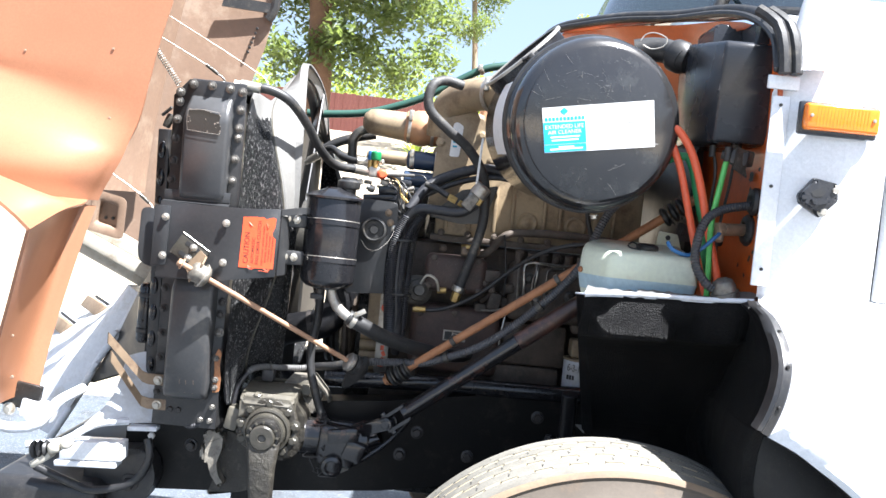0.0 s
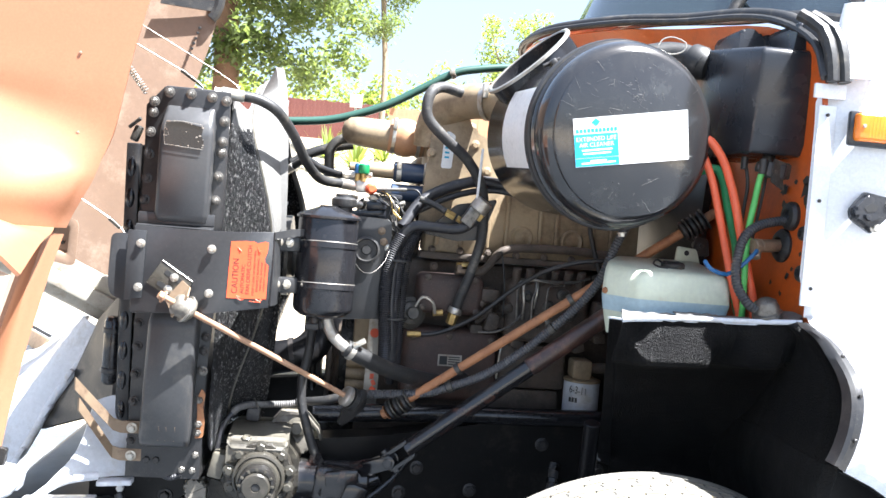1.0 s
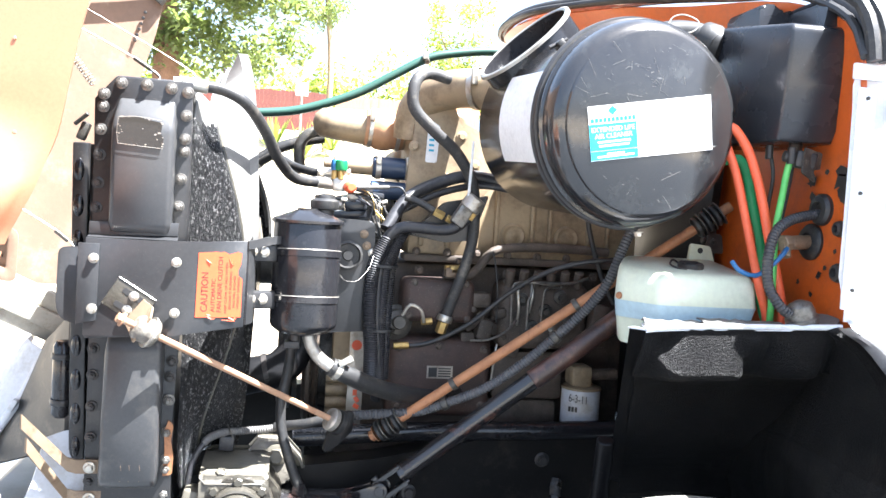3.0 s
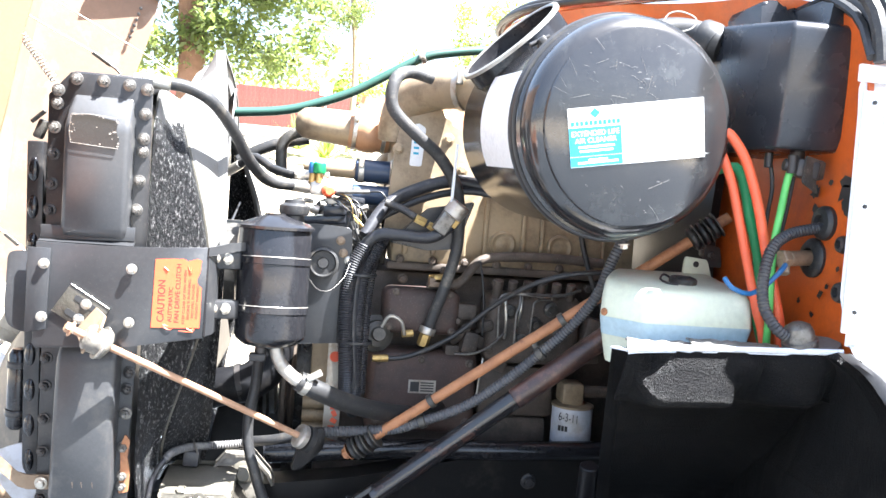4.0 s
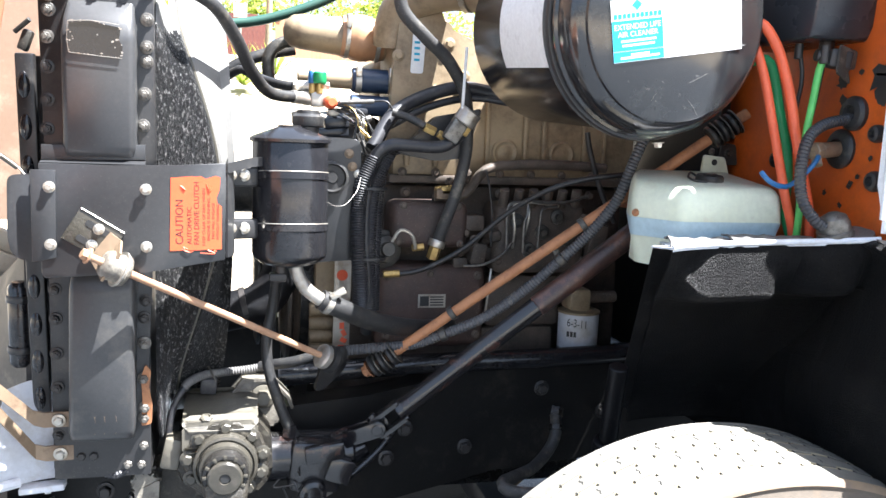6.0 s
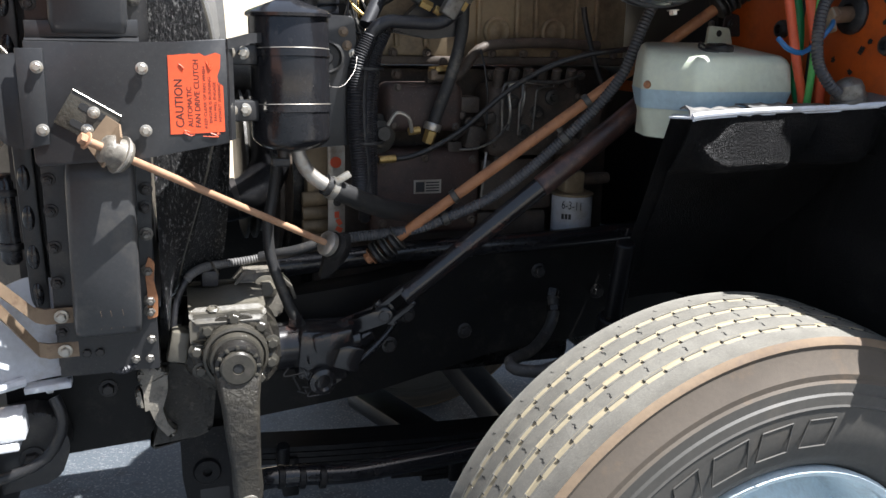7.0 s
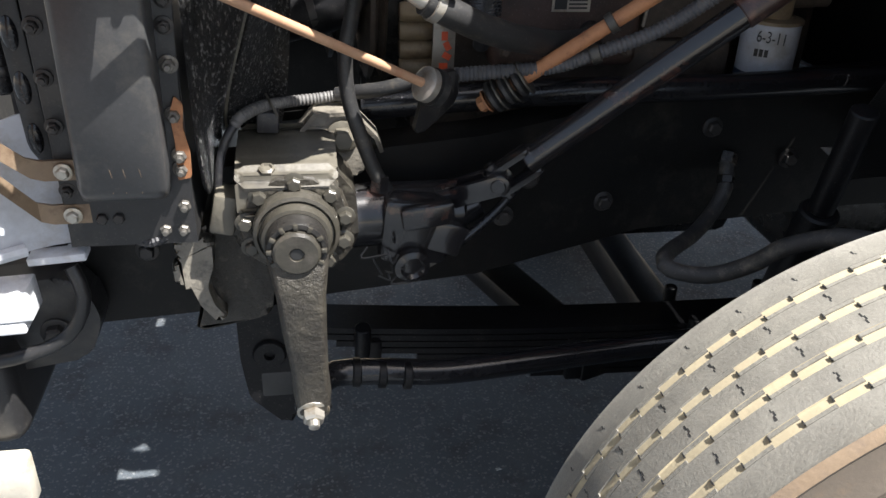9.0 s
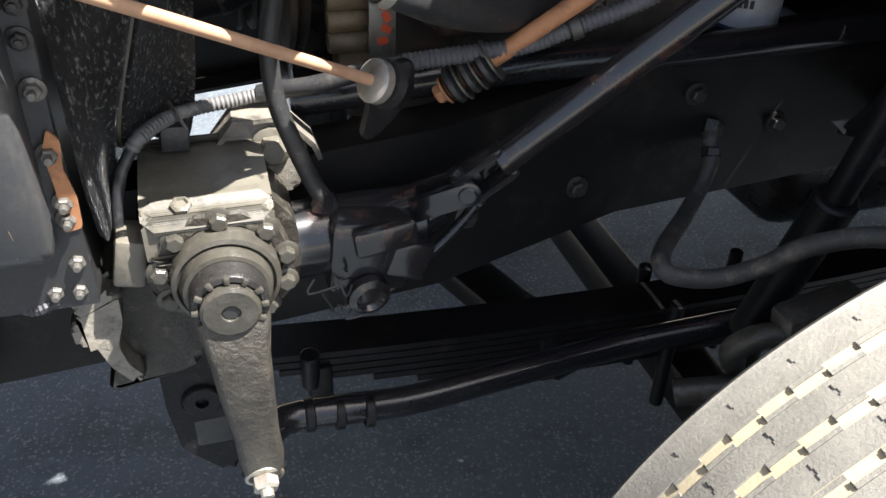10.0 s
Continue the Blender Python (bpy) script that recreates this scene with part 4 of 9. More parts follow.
lathe(bm, (WX, WY, WZ), (0, 1, 0), [(0.0, 0.06), (0.21, 0.06), (0.215, 0.07), (0.215, 0.2), (0.2, 0.215), (0.1, 0.22), (0.09, 0.3), (0, 0.3)], 40)
solo("brake_drum", bm, CASTDARK, "rusty black brake drum behind the wheel", "brake drum")

# Far wheel, added to block light reaching the ground under the truck.
far = copy_thing(wheel, pose(WX, 2 * MID - WY, 0))


# ---- tilted hood ----
hood = thing("hood", (-1.0, MID, 0.9), "tilted-forward copper brown truck hood, bare brown inside", "hood")
#        z, edge x, y of the side
SIDE = [(1.398, -0.75, 1.775), (1.42, -0.742, 1.775), (1.455, -0.725, 1.774), (1.49, -0.708, 1.775), (1.525, -0.695, 1.776), (1.58, -0.675, 1.778), (1.664, -0.66, 1.778), (1.738, -0.648, 1.78),
        (1.836, -0.626, 1.783), (1.978, -0.596, 1.788), (2.141, -0.568, 1.795), (2.30, -0.55, 1.80)]
# rear edge of the fender and the edge of its wheel opening, downward
REAR = [(-0.752, 1.775, 1.385), (-0.767, 1.765, 1.32), (-0.782, 1.755, 1.245), (-0.80, 1.74, 1.14), (-0.811, 1.73, 1.06), (-0.82, 1.72, 0.975)]
OPEN = [(-0.628, 1.251, 1.359), (-0.657, 1.287, 1.30), (-0.695, 1.335, 1.22), (-0.735, 1.382, 1.135), (-0.775, 1.43, 1.05), (-0.812, 1.472, 0.975)]
ARCHTOP = [(-0.628, 1.251, 1.359), (-0.66, 1.23, 1.394), (-0.75, 1.20, 1.46), (-0.9, 1.19, 1.52), (-1.1, 1.20, 1.56), (-1.22, 1.26, 1.58)]


def hood_side():
    """The upright side, swelling out into the crown over the fender."""
    rows = []
    for z, e, y in SIDE:
        k = max(0.0, min(1.0, (1.575 - z) / 0.13))
        swell = 0.072 * k * k * (3 - 2 * k)
        rise = math.exp(-((z - 1.56) / 0.09) ** 2)
        row = [V(e, y, z)]
        for d, f, up in ((0.012, 0.14, 0.0), (0.03, 0.42, -0.002), (0.08, 0.9, 0.012), (0.16, 1.2, 0.035), (0.3, 1.2, 0.07), (0.5, 1.2, 0.11)):
            row.append(V(e - d, y - swell * f, z + up * rise))
        rows.append(row + [V(e - 0.6, y + 0.04, z + 0.06 * rise), V(e - 0.64, y + 0.12, z + 0.06 * rise)])
    return rows


bm = B()
side_rows = hood_side()
sheet(bm, smooth_rows(side_rows, 24, 40), 0.005)
part("side_panel", bm, COPPER, hood, "glossy copper brown outer side with a rounded crown")
bm = B()
top = [side_rows[0][0].lerp(side_rows[0][2], 0.5), side_rows[0][2], side_rows[0][3], side_rows[0][4], side_rows[0][5], side_rows[0][6]]
sheet(bm, smooth_rows([top, [p.lerp(V(*q), 0.12) + V(0, 0, -0.004) for p, q in zip(top, ARCHTOP)], [p.lerp(V(*q), 0.5) + V(0, 0, 0.004) for p, q in zip(top, ARCHTOP)], [V(*q) for q in ARCHTOP]], 16, 16), 0.005)
part("fender_top", bm, COPPER, hood, "copper brown fender over the wheel opening")
bm = B()
rows = []
for a, b in zip(REAR, OPEN):
    a, b = V(*a), V(*b)
    lip = a + V(-0.028, -0.040, 0.004)
    rows.append([a, a + V(-0.014, -0.012, 0.001), lip, lip.lerp(b, 0.35) + V(-0.012, 0, 0), lip.lerp(b, 0.7) + V(-0.008, 0, 0), b])
sheet(bm, smooth_rows(rows, 16, 16), 0.005)
part("fender_leg", bm, COPPER, hood, "narrow copper fender edge behind the wheel opening")
bm = B()
rows = [[V(a, b, z) for a, b in ((e + 0.0, 3.46), (e - 0.15, 3.45), (e - 0.4, 3.43), (e - 0.55, 3.36))] for z, e in ((1.15, -1.02), (1.45, -0.97), (1.7, -0.91), (1.906, -0.862), (2.05, -0.82), (2.211, -0.79), (2.4, -0.77))]
sheet(bm, rows, 0.005)
part("far_side", bm, HOODIN, hood, "bare brown inner face of the far side")
bm = B()
rows = [[V(x0 + 0.05 * math.sin((y - 1.8) / 1.56 * math.pi) * -1, y, z) for y in (1.8, 1.86, 2.0, 2.2, 2.5, 2.8, 3.1, 3.3, 3.4)] for z, x0 in ((1.40, -1.25), (1.6, -1.24), (1.9, -1.2), (2.2, -1.15), (2.4, -1.12))]
sheet(bm, smooth_rows(rows, 24, 16), 0.006)
part("top_panel", bm, HOODIN, hood, "bare brown fibreglass underside of the hood top")
bm = B()
tube(bm, [(-0.77, 3.44, 2.4), (-0.79, 3.44, 2.211), (-0.815, 3.44, 2.16)], 0.02, 8, 0.05)
sheet(bm, [[V(-0.99, 3.41, 2.235), V(-0.79, 3.44, 2.225)], [V(-1.0, 3.41, 2.19), V(-0.79, 3.44, 2.185)]], 0.01)
part("edge_seal", bm, RUBBER, hood)
# stiffening ribs, rivets and a moulded pocket on the inside
for y in (2.25, 2.95):
    bm = B()
    box(bm, (-1.275, y, 1.62), (0.05, 0.07, 0.9), pose(0, 0, 0, 0, 6, 0), 0.02, 3)
    part("stiffener", bm, HOODIN, hood)
bm = B()
pk = [(-0.965, 1.387), (-0.910, 1.376), (-0.912, 1.303), (-0.980, 1.317)]
mid_ = V(-0.942, 0, 1.346)
ringp = lambda k, y: [V(mid_.x + (x - mid_.x) * k, y, mid_.z + (z - mid_.z) * k) for x, z in rounded(pk, 0.012)]
rows = [r + r[:1] for r in (ringp(1.6, 2.302), ringp(1.12, 2.30), ringp(1.0, 2.302), ringp(0.92, 2.317), ringp(0.84, 2.319))]
sheet(bm, rows, 0.004)
bm.faces.new([bm.verts.new(p) for p in ringp(0.86, 2.3185)])
pocket = part("pocket", bm, HOODIN, hood, "moulded square pocket in the hood's inside")
for x in (-0.952, -0.932):
    bolt(pocket, (x, 2.317, 1.335), OUT, 0.005, BLACKBOLT, washer=False)
for i in range(6):
    bolt(hood, (-0.885 + 0.006 * i, 3.44, 2.02 + 0.02 * i), OUT, 0.006, BLACKBOLT, "rivet", washer=False)
for x, y, z in ((-0.743, 1.774, 1.722), (-0.738, 1.772, 1.575), (-0.787, 1.718, 1.394), (-0.93, 1.774, 1.70), (-0.717, 1.408, 1.09), (-0.80, 1.56, 1.13)):
    bolt(hood, (x, y, z), OUT, 0.003, HOODIN, "rivet", washer=False)
# foot of the fender: clamped plate, pipe bumper loop and hinge
bm = B()
box(bm, (-0.845, 1.685, 0.985), (0.10, 0.012, 0.055), pose(0, 0, 0, 0, 8, 0), 0.004)
part("foot_plate", bm, CASTDARK, hood)
bm = B()
box(bm, (-0.80, 1.69, 0.955), (0.07, 0.03, 0.04), pose(0, 0, 0, 0, 10, 0), 0.006)
part("clamp_block", bm, WHITEDUSTY, hood)
bolt(hood, (-0.856, 1.678, 0.955), OUT, 0.009)
bolt(hood, (-0.87, 1.678, 0.99), OUT, 0.007, BLACKBOLT)
bm = B()
tube(bm, [(-1.1, 1.66, 0.985), (-0.9, 1.66, 0.93), (-0.83, 1.665, 0.92), (-0.785, 1.67, 0.935), (-0.77, 1.70, 0.97), (-0.76, 1.8, 0.98)], 0.011, 10, 0.02)
part("edge_tube", bm, WHITEDUSTY, hood)
bm = B()
for k in range(3):
    lathe(bm, (-0.822 + 0.013 * k, 1.72, 0.860 + 0.002 * k), (1, 0, 0.2), [(0, 0), (0.015, 0), (0.019, 0.004), (0.015, 0.009), (0, 0.009)], 18)
part("hinge_bush", bm, RUBBER, hood, "black ribbed hinge bush")
bm = B()
box(bm, (-0.772, 1.72, 0.872), (0.026, 0.04, 0.024), pose(0, 0, 0, 0, -18, 0), 0.009, 3)
box(bm, (-0.750, 1.72, 0.881), (0.020, 0.036, 0.022), pose(0, 0, 0, 0, -8, 0), 0.009, 3)
box(bm, (-0.800, 1.722, 0.842), (0.05, 0.03, 0.016), pose(0, 0, 0, 0, -35, 0), 0.006)
pieces("hinge_knuckle", bm, BEIGE, hood, "cream greasy hinge knuckle")

STRAPTAN = material("dusty_strap", (0.26, 0.19, 0.125), (0.18, 0.125, 0.08), 0.5, 0.2, 120, 18, 0.15, dirt=(0.1, 0.06, 0.04), dirt_amount=0.35)
# cross beam and grille panel behind the radiator's front
bm = B()
u, n = V(0.30, 0.06, -0.15).normalized(), V(0, 0, 1)
for a, b, dep in ((-0.02, 0.012, 0.045), (0.012, 0.055, 0.06), (0.055, 0.10, 0.045)):
    prism(bm, [(-0.25, a), (0.30, a), (0.30, b), (-0.25, b)], V(-0.96, 2.46, 1.19), u, n, dep, 0.004)
solo("hood_cross_beam", bm, BEIGE, "beige stepped steel cross beam inside the hood", "beam")
gp = thing("grille_panel", (-1.1, 2.6, 0.8), "white moulded back of the grille with slots, lying tilted forward", "grille")
bm = B()
A, Bp, C, D = V(-1.12, 2.3, 0.74), V(-0.863, 2.3, 1.156), V(-1.06, 3.05, 1.06), V(-1.75, 3.05, 0.80)
rows = [[A.lerp(Bp, t).lerp(D.lerp(C, t), s_) for t in (0, 0.2, 0.4, 0.6, 0.8, 1)] for s_ in (0, 0.25, 0.5, 0.75, 1)]
sheet(bm, rows, 0.01)
part("panel", bm, WHITEDUSTY, gp)
A2, B2 = V(-1.03, 2.262, 0.72), V(-0.822, 2.275, 1.135)
bm = B()
sheet(bm, smooth_rows([[A.lerp(Bp, t) for t in (0, 0.25, 0.5, 0.75, 1)], [A.lerp(Bp, t).lerp(A2.lerp(B2, t), 0.5) + V(-0.006, -0.006, 0.004) for t in (0, 0.25, 0.5, 0.75, 1)], [A2.lerp(B2, t) for t in (0, 0.25, 0.5, 0.75, 1)]], 16, 6), 0.004)
part("flange", bm, WHITEDUSTY, gp, "bluish white flange along the grille's edge")
for t, s_ in ((0.25, 0.55), (0.5, 0.6), (0.72, 0.55), (0.1, 0.5)):
    bm = B()
    c = A.lerp(Bp, t).lerp(D.lerp(C, t), s_)
    e1, e2 = (Bp - A).normalized(), (D - A).normalized()
    prism(bm, [(-0.022, -0.09), (0.022, -0.09), (0.022, 0.09), (-0.022, 0.09)], c, e1, e2, 0.03, 0.003)
    rib = part("slot_rib", bm, STRAPTAN, gp)
    bm = B()
    prism(bm, [(0.024, -0.10), (0.034, -0.10), (0.034, 0.10), (0.024, 0.10)], c, e1, e2, 0.002)
    part("slot", bm, INK, rib)
bm = B()
tube(bm, [A2 + V(-0.03, -0.01, -0.06), A2.lerp(B2, 0.3) + V(0.006, -0.01, 0.0), A2.lerp(B2, 0.55) + V(0.002, -0.01, 0.003), A2.lerp(B2, 0.75) + V(0.01, -0.01, 0.0), B2 + V(0.005, -0.01, 0)], 0.010, 10, 0.02)
part("edge_pipe", bm, WHITEDUSTY, gp, "bluish white pipe along the edge")
bm = B()
for t in (0.25, 0.5, 0.72):
    c = A2.lerp(B2, t) + V(0.006, -0.02, 0)
    box(bm, c, (0.03, 0.03, 0.012), pose(0, 0, 0, 0, -60, 0), 0.003)
pieces("clip", bm, WHITEDUSTY, gp)
# Black sheet put in for the dark, shaded gap between grille and condenser.
bm = B()
sheet(bm, [[B2 + V(0.012, 0.0, 0.02), V(-0.705, 2.075, 1.25)], [A2.lerp(B2, 0.7) + V(0.012, 0.012, -0.012), V(-0.70, 2.075, 1.12)], [A2.lerp(B2, 0.4) + V(0.014, 0.012, -0.012), V(-0.70, 2.075, 0.985)]], 0.012)
part("gap_shade", bm, RUBBER, gp, "black sheet standing for the shaded gap by the grille's edge")

# white support plate under the radiator, front horn and bumper end
sp = thing("support_plate", (-0.72, 2.0, 0.84), "pale bluish white folded support plate below the radiator", "bracket")
bm = B()
sheet(bm, smooth_rows([[V(-0.655, 2.03, 1.02), V(-0.70, 2.02, 1.03), V(-0.74, 2.0, 1.02)], [V(-0.652, 2.02, 0.92), V(-0.705, 2.01, 0.92), V(-0.76, 1.97, 0.92)],
           [V(-0.65, 2.012, 0.858), V(-0.71, 2.0, 0.855), V(-0.80, 1.92, 0.862)]], 8, 8), 0.004)
part("web", bm, WHITEDUSTY, sp)
bm = B()
box(bm, (-0.685, 1.994, 0.848), (0.072, 0.03, 0.011), pose(0, 0, 0, 0, -4, 0), 0.002)
part("lip", bm, WHITEDUSTY, sp)
bm = B()
tube(bm, [(-0.72, 1.985, 0.862), (-0.77, 1.95, 0.862), (-0.80, 1.92, 0.852), (-0.83, 1.88, 0.832), (-0.90, 1.85, 0.825)], 0.009, 8, 0.02)
part("rolled_lip", bm, WHITEDUSTY, sp)
bolt(sp, (-0.702, 2.11, 0.795), OUT, 0.009, DECAL, "plug", washer=False)

horn = thing("rail_horn", (-0.74, 2.1, 0.65), "black steel rail horn with a pivot bolt at the frame's end", "bracket")
bm = B()
prism(bm, rounded([(-0.14, -0.09), (0.02, -0.065), (0.045, 0.0), (0.03, 0.055), (0.0, 0.075), (-0.14, 0.06)], 0.02), (-0.715, 2.13, 0.695), (1, 0, 0), (0, 0, 1), 0.06, 0.008)
part("plate", bm, BLACK, horn)
bolt(horn, (-0.735, 2.07, 0.68), OUT, 0.016, BLACKBOLT)
bm = B()
box(bm, (-0.80, 1.99, 0.785), (0.15, 0.05, 0.045), pose(0, 0, 0, 0, -3, 0), 0.003)
box(bm, (-0.81, 1.985, 0.752), (0.15, 0.045, 0.014), pose(0, 0, 0, 0, -3, 0), 0.003)
part("pad", bm, WHITE, horn, "bright white painted pad")
bm = B()
tube(bm, [(-0.685, 2.03, 0.81), (-0.673, 2.02, 0.77), (-0.69, 2.02, 0.722), (-0.727, 2.015, 0.692), (-0.803, 2.01, 0.674), (-0.849, 2.01, 0.684), (-0.95, 2.01, 0.72)], 0.010, 10, 0.02)
part("guard", bm, BLACK, horn)
bm = B()
box(bm, (-0.935, 2.79, 0.60), (0.29, 1.56, 0.17), bevel=0.03, seg=3)
part("bumper_end", bm, BLACK, horn, "black bumper end in shade")
bm = B()
box(bm, (-0.91, 1.99, 0.475), (0.25, 0.04, 0.09), bevel=0.01)
part("tow_pad", bm, BEIGE, horn, "cream painted bumper edge")


# ---- radiator ----
def ry(z):
    """The radiator's near flange leans in toward its foot."""
    return 1.925 + (1.69 - z) * 0.085


LEAN = V(0, -0.0847, 0.9964)
rad = thing("radiator", (-0.57, 2.0, 0.87), "black bolted radiator with a ribbed side tank and worn decal", "radiator")
bm = B()
prism(bm, [(-0.092, 0.0), (0.058, 0.0), (0.084, 0.55), (0.084, 0.815), (-0.048, 0.815), (-0.083, 0.775), (-0.083, 0.5)], (-0.573, ry(0.882), 0.882), (1, 0, 0), LEAN, 0.008, 0.002)
part("flange", bm, BLACK, rad)


TANKBLACK = material("tank_enamel", (0.045, 0.046, 0.048), (0.06, 0.06, 0.061), 0.34, 0, 160, 10, 0.05, dirt=(0.085, 0.08, 0.072), dirt_amount=0.25, speck=0.05)


def tank(outline, z0, deep, name):
    # a pressed box: straight sides, rounded front edges, the ends sloping back to the flange
    (a0, _), (b0, _), (b1, h), (a1, _) = outline
    bm, rows = B(), []
    out = V(1, 0, 0).cross(LEAN).normalized()
    for t, k in ((0, 0.05), (0.004, 0.45), (0.014, 0.85), (0.03, 1), (0.5, 1), (h - 0.062, 1), (h - 0.052, 0.97), (h - 0.03, 0.72), (h - 0.012, 0.38), (h - 0.004, 0.14), (h, 0.02)):
        t = h * 0.5 if t == 0.5 else t
        xa, xb, d = a0 + (a1 - a0) * t / h, b0 + (b1 - b0) * t / h, deep * k
        e = max(0, 1 - k) * 0.006
        o = V(-0.573, ry(z0) - 0.002, z0) + LEAN * t
        r = min(0.010, d * 0.7)
        line = [(xa + e, 0), (xa + e, d - r), (xa + e + r * 0.3, d - r * 0.3), (xa + e + r, d), (xb - e - r, d), (xb - e - r * 0.3, d - r * 0.3), (xb - e, d - r), (xb - e, 0)]
        rows.append([o + V(x, 0, 0) + out * q for x, q in line])
    sheet(bm, rows, 0)
    part(name, bm, TANKBLACK, rad, "satin black side tank", 50)


tank([(-0.050, 0), (0.056, 0), (0.060, 0.252), (-0.046, 0.252)], 1.410, 0.045, "upper_tank")
tank([(-0.060, 0), (0.042, 0), (0.052, 0.33), (-0.048, 0.33)], 0.935, 0.05, "lower_tank")
bm = B()
prism(bm, [(-0.09, 0), (0.065, 0), (0.075, 0.79), (-0.07, 0.79)], (-0.573, 3.2, 0.89), (1, 0, 0), V(0, -0.02, 1), 1.22)
part("core", bm, BLACK, rad)
bm = B()
box(bm, (-0.565, 2.6, 1.688), (0.13, 1.3, 0.025), bevel=0.006)
part("top_bar", bm, BLACK, rad)
AX = V(0, -0.9964, -0.0847)


def rb(x, z, size=0.0074, mat=None, stud=0.006):
    bolt(rad, (x, ry(z) - 0.008, z), AX, size, mat or STEEL, stud=stud)


for x, z in ((-0.611, 1.683), (-0.568, 1.683), (-0.526, 1.680), (-0.497, 1.675), (-0.499, 1.634), (-0.500, 1.592), (-0.501, 1.570), (-0.505, 1.520), (-0.508, 1.470), (-0.640, 1.662), (-0.641, 1.640), (-0.645, 1.60)):
    rb(x, z)
for x, z in ((-0.646, 1.555), (-0.648, 1.505), (-0.650, 1.46), (-0.650, 1.20), (-0.651, 1.15), (-0.652, 1.09), (-0.653, 1.03), (-0.654, 0.945), (-0.51, 1.18), (-0.513, 1.15)):
    rb(x, z, 0.0075, BLACKBOLT, 0.003)
for x, z in ((-0.514, 1.105), (-0.516, 1.042), (-0.515, 0.989), (-0.516, 0.970), (-0.518, 0.92), (-0.523, 0.885), (-0.545, 0.886)):
    rb(x, z, 0.0078)
for x in (-0.60, -0.62):
    rb(x, 0.905, 0.0075, BLACKBOLT, 0.0)
bm = B()
prism(bm, rounded([(-0.009, 0), (0.008, 0.004), (0.010, 0.04), (0.005, 0.07), (0.009, 0.10), (0.0, 0.112), (-0.008, 0.09), (-0.006, 0.05)], 0.004), (-0.513, ry(0.95) - 0.0085, 0.955), (1, 0, 0), LEAN, 0.003)
part("rusty_clip", bm, RUST, rad, "flaking rusty reinforcing clip")
# worn decal and paint scratches on the tank
bm = B()
rnd = random.Random(11)
base = V(-0.607, ry(1.59) - 0.0495, 1.575)
for k in range(12):
    cx, cz = rnd.choice([rnd.uniform(0, 0.012), rnd.uniform(0.05, 0.072), rnd.uniform(0, 0.072)]), rnd.uniform(0, 0.042)
    a = rnd.uniform(0.001, 0.0045)
    p = [(cx + a * math.cos(q) * rnd.uniform(0.4, 1), cz + a * 0.6 * math.sin(q) * rnd.uniform(0.4, 1)) for q in (0, 1, 2, 3, 4, 5)]
    vs = [bm.verts.new(base + V(u_, 0, 0) + LEAN * v_) for u_, v_ in p]
    bm.faces.new(vs)
patch = [(0.0, 0.0), (0.036, -0.002), (0.074, -0.005), (0.076, 0.012), (0.071, 0.022), (0.074, 0.040), (0.05, 0.044), (0.03, 0.049), (0.012, 0.046), (0.002, 0.047), (-0.002, 0.02)]
pm = B()
prism(pm, patch[::-1], base + V(0, 0.0012, 0), V(-1, 0, 0) * -1, LEAN, -0.0006)
part("decal", pm, GLOSSBLACK, rad, "torn glossy black decal")
for k in range(26):
    q = rnd.randrange(len(patch))
    (ax, az), (bx_, bz) = patch[q], patch[(q + 1) % len(patch)]
    t = rnd.random()
    c = (ax + (bx_ - ax) * t, az + (bz - az) * t)
    a = rnd.uniform(0.0008, 0.0026)
    bm.faces.new([bm.verts.new(base + V(c[0] + a * rnd.uniform(0.5, 1.2) * math.cos(w), -0.0004, 0) + LEAN * (c[1] + a * rnd.uniform(0.4, 1.0) * math.sin(w))) for w in (0, 1.2, 2.4, 3.6, 4.8)])
tube(bm, [base + LEAN * 0.045, base + V(0.03, 0, 0) + LEAN * 0.048, base + V(0.072, 0, 0) + LEAN * 0.044], 0.0007, 4, 0.01)
tube(bm, [base, base + V(0.04, 0, 0) + LEAN * -0.003, base + V(0.075, 0, 0) + LEAN * -0.005], 0.0005, 4, 0.01)
tube(bm, [base, base + V(-0.002, 0, 0) + LEAN * 0.02, base + LEAN * 0.045], 0.0005, 4, 0.01)
part("decal_remains", bm, ALU, rad, "torn silver remains of a decal")
bm = B()
for x in (-0.590, -0.575, -0.557):
    tube(bm, [(x, ry(1.0) - 0.0515, 0.99), (x + 0.002, ry(0.97) - 0.0515, 0.97), (x - 0.001, ry(0.955) - 0.052, 0.958)], 0.00045, 4, 0.01)
pieces("scratch", bm, STRAPTAN, rad, "thin rubbed scratch")

# the air-conditioning condenser's end channel with pressed dimples, in front of the radiator
cd = thing("condenser", (-0.70, 2.0, 0.95), "black condenser end channel with pressed oval dimples", "condenser")
bm = B()
prism(bm, [(-0.014, 0), (0.014, 0), (0.014, 0.63), (-0.014, 0.63)], (-0.688, 2.04, 0.95), (1, 0, 0), LEAN, 0.02, 0.003)
part("end_channel", bm, BLACK, cd)
bm = B()
prism(bm, [(-0.03, 0), (0.02, 0), (0.026, 0.64), (-0.02, 0.64)], (-0.69, 3.15, 0.96), (1, 0, 0), V(0, -0.02, 1), 1.1)
part("core", bm, BLACK, cd)
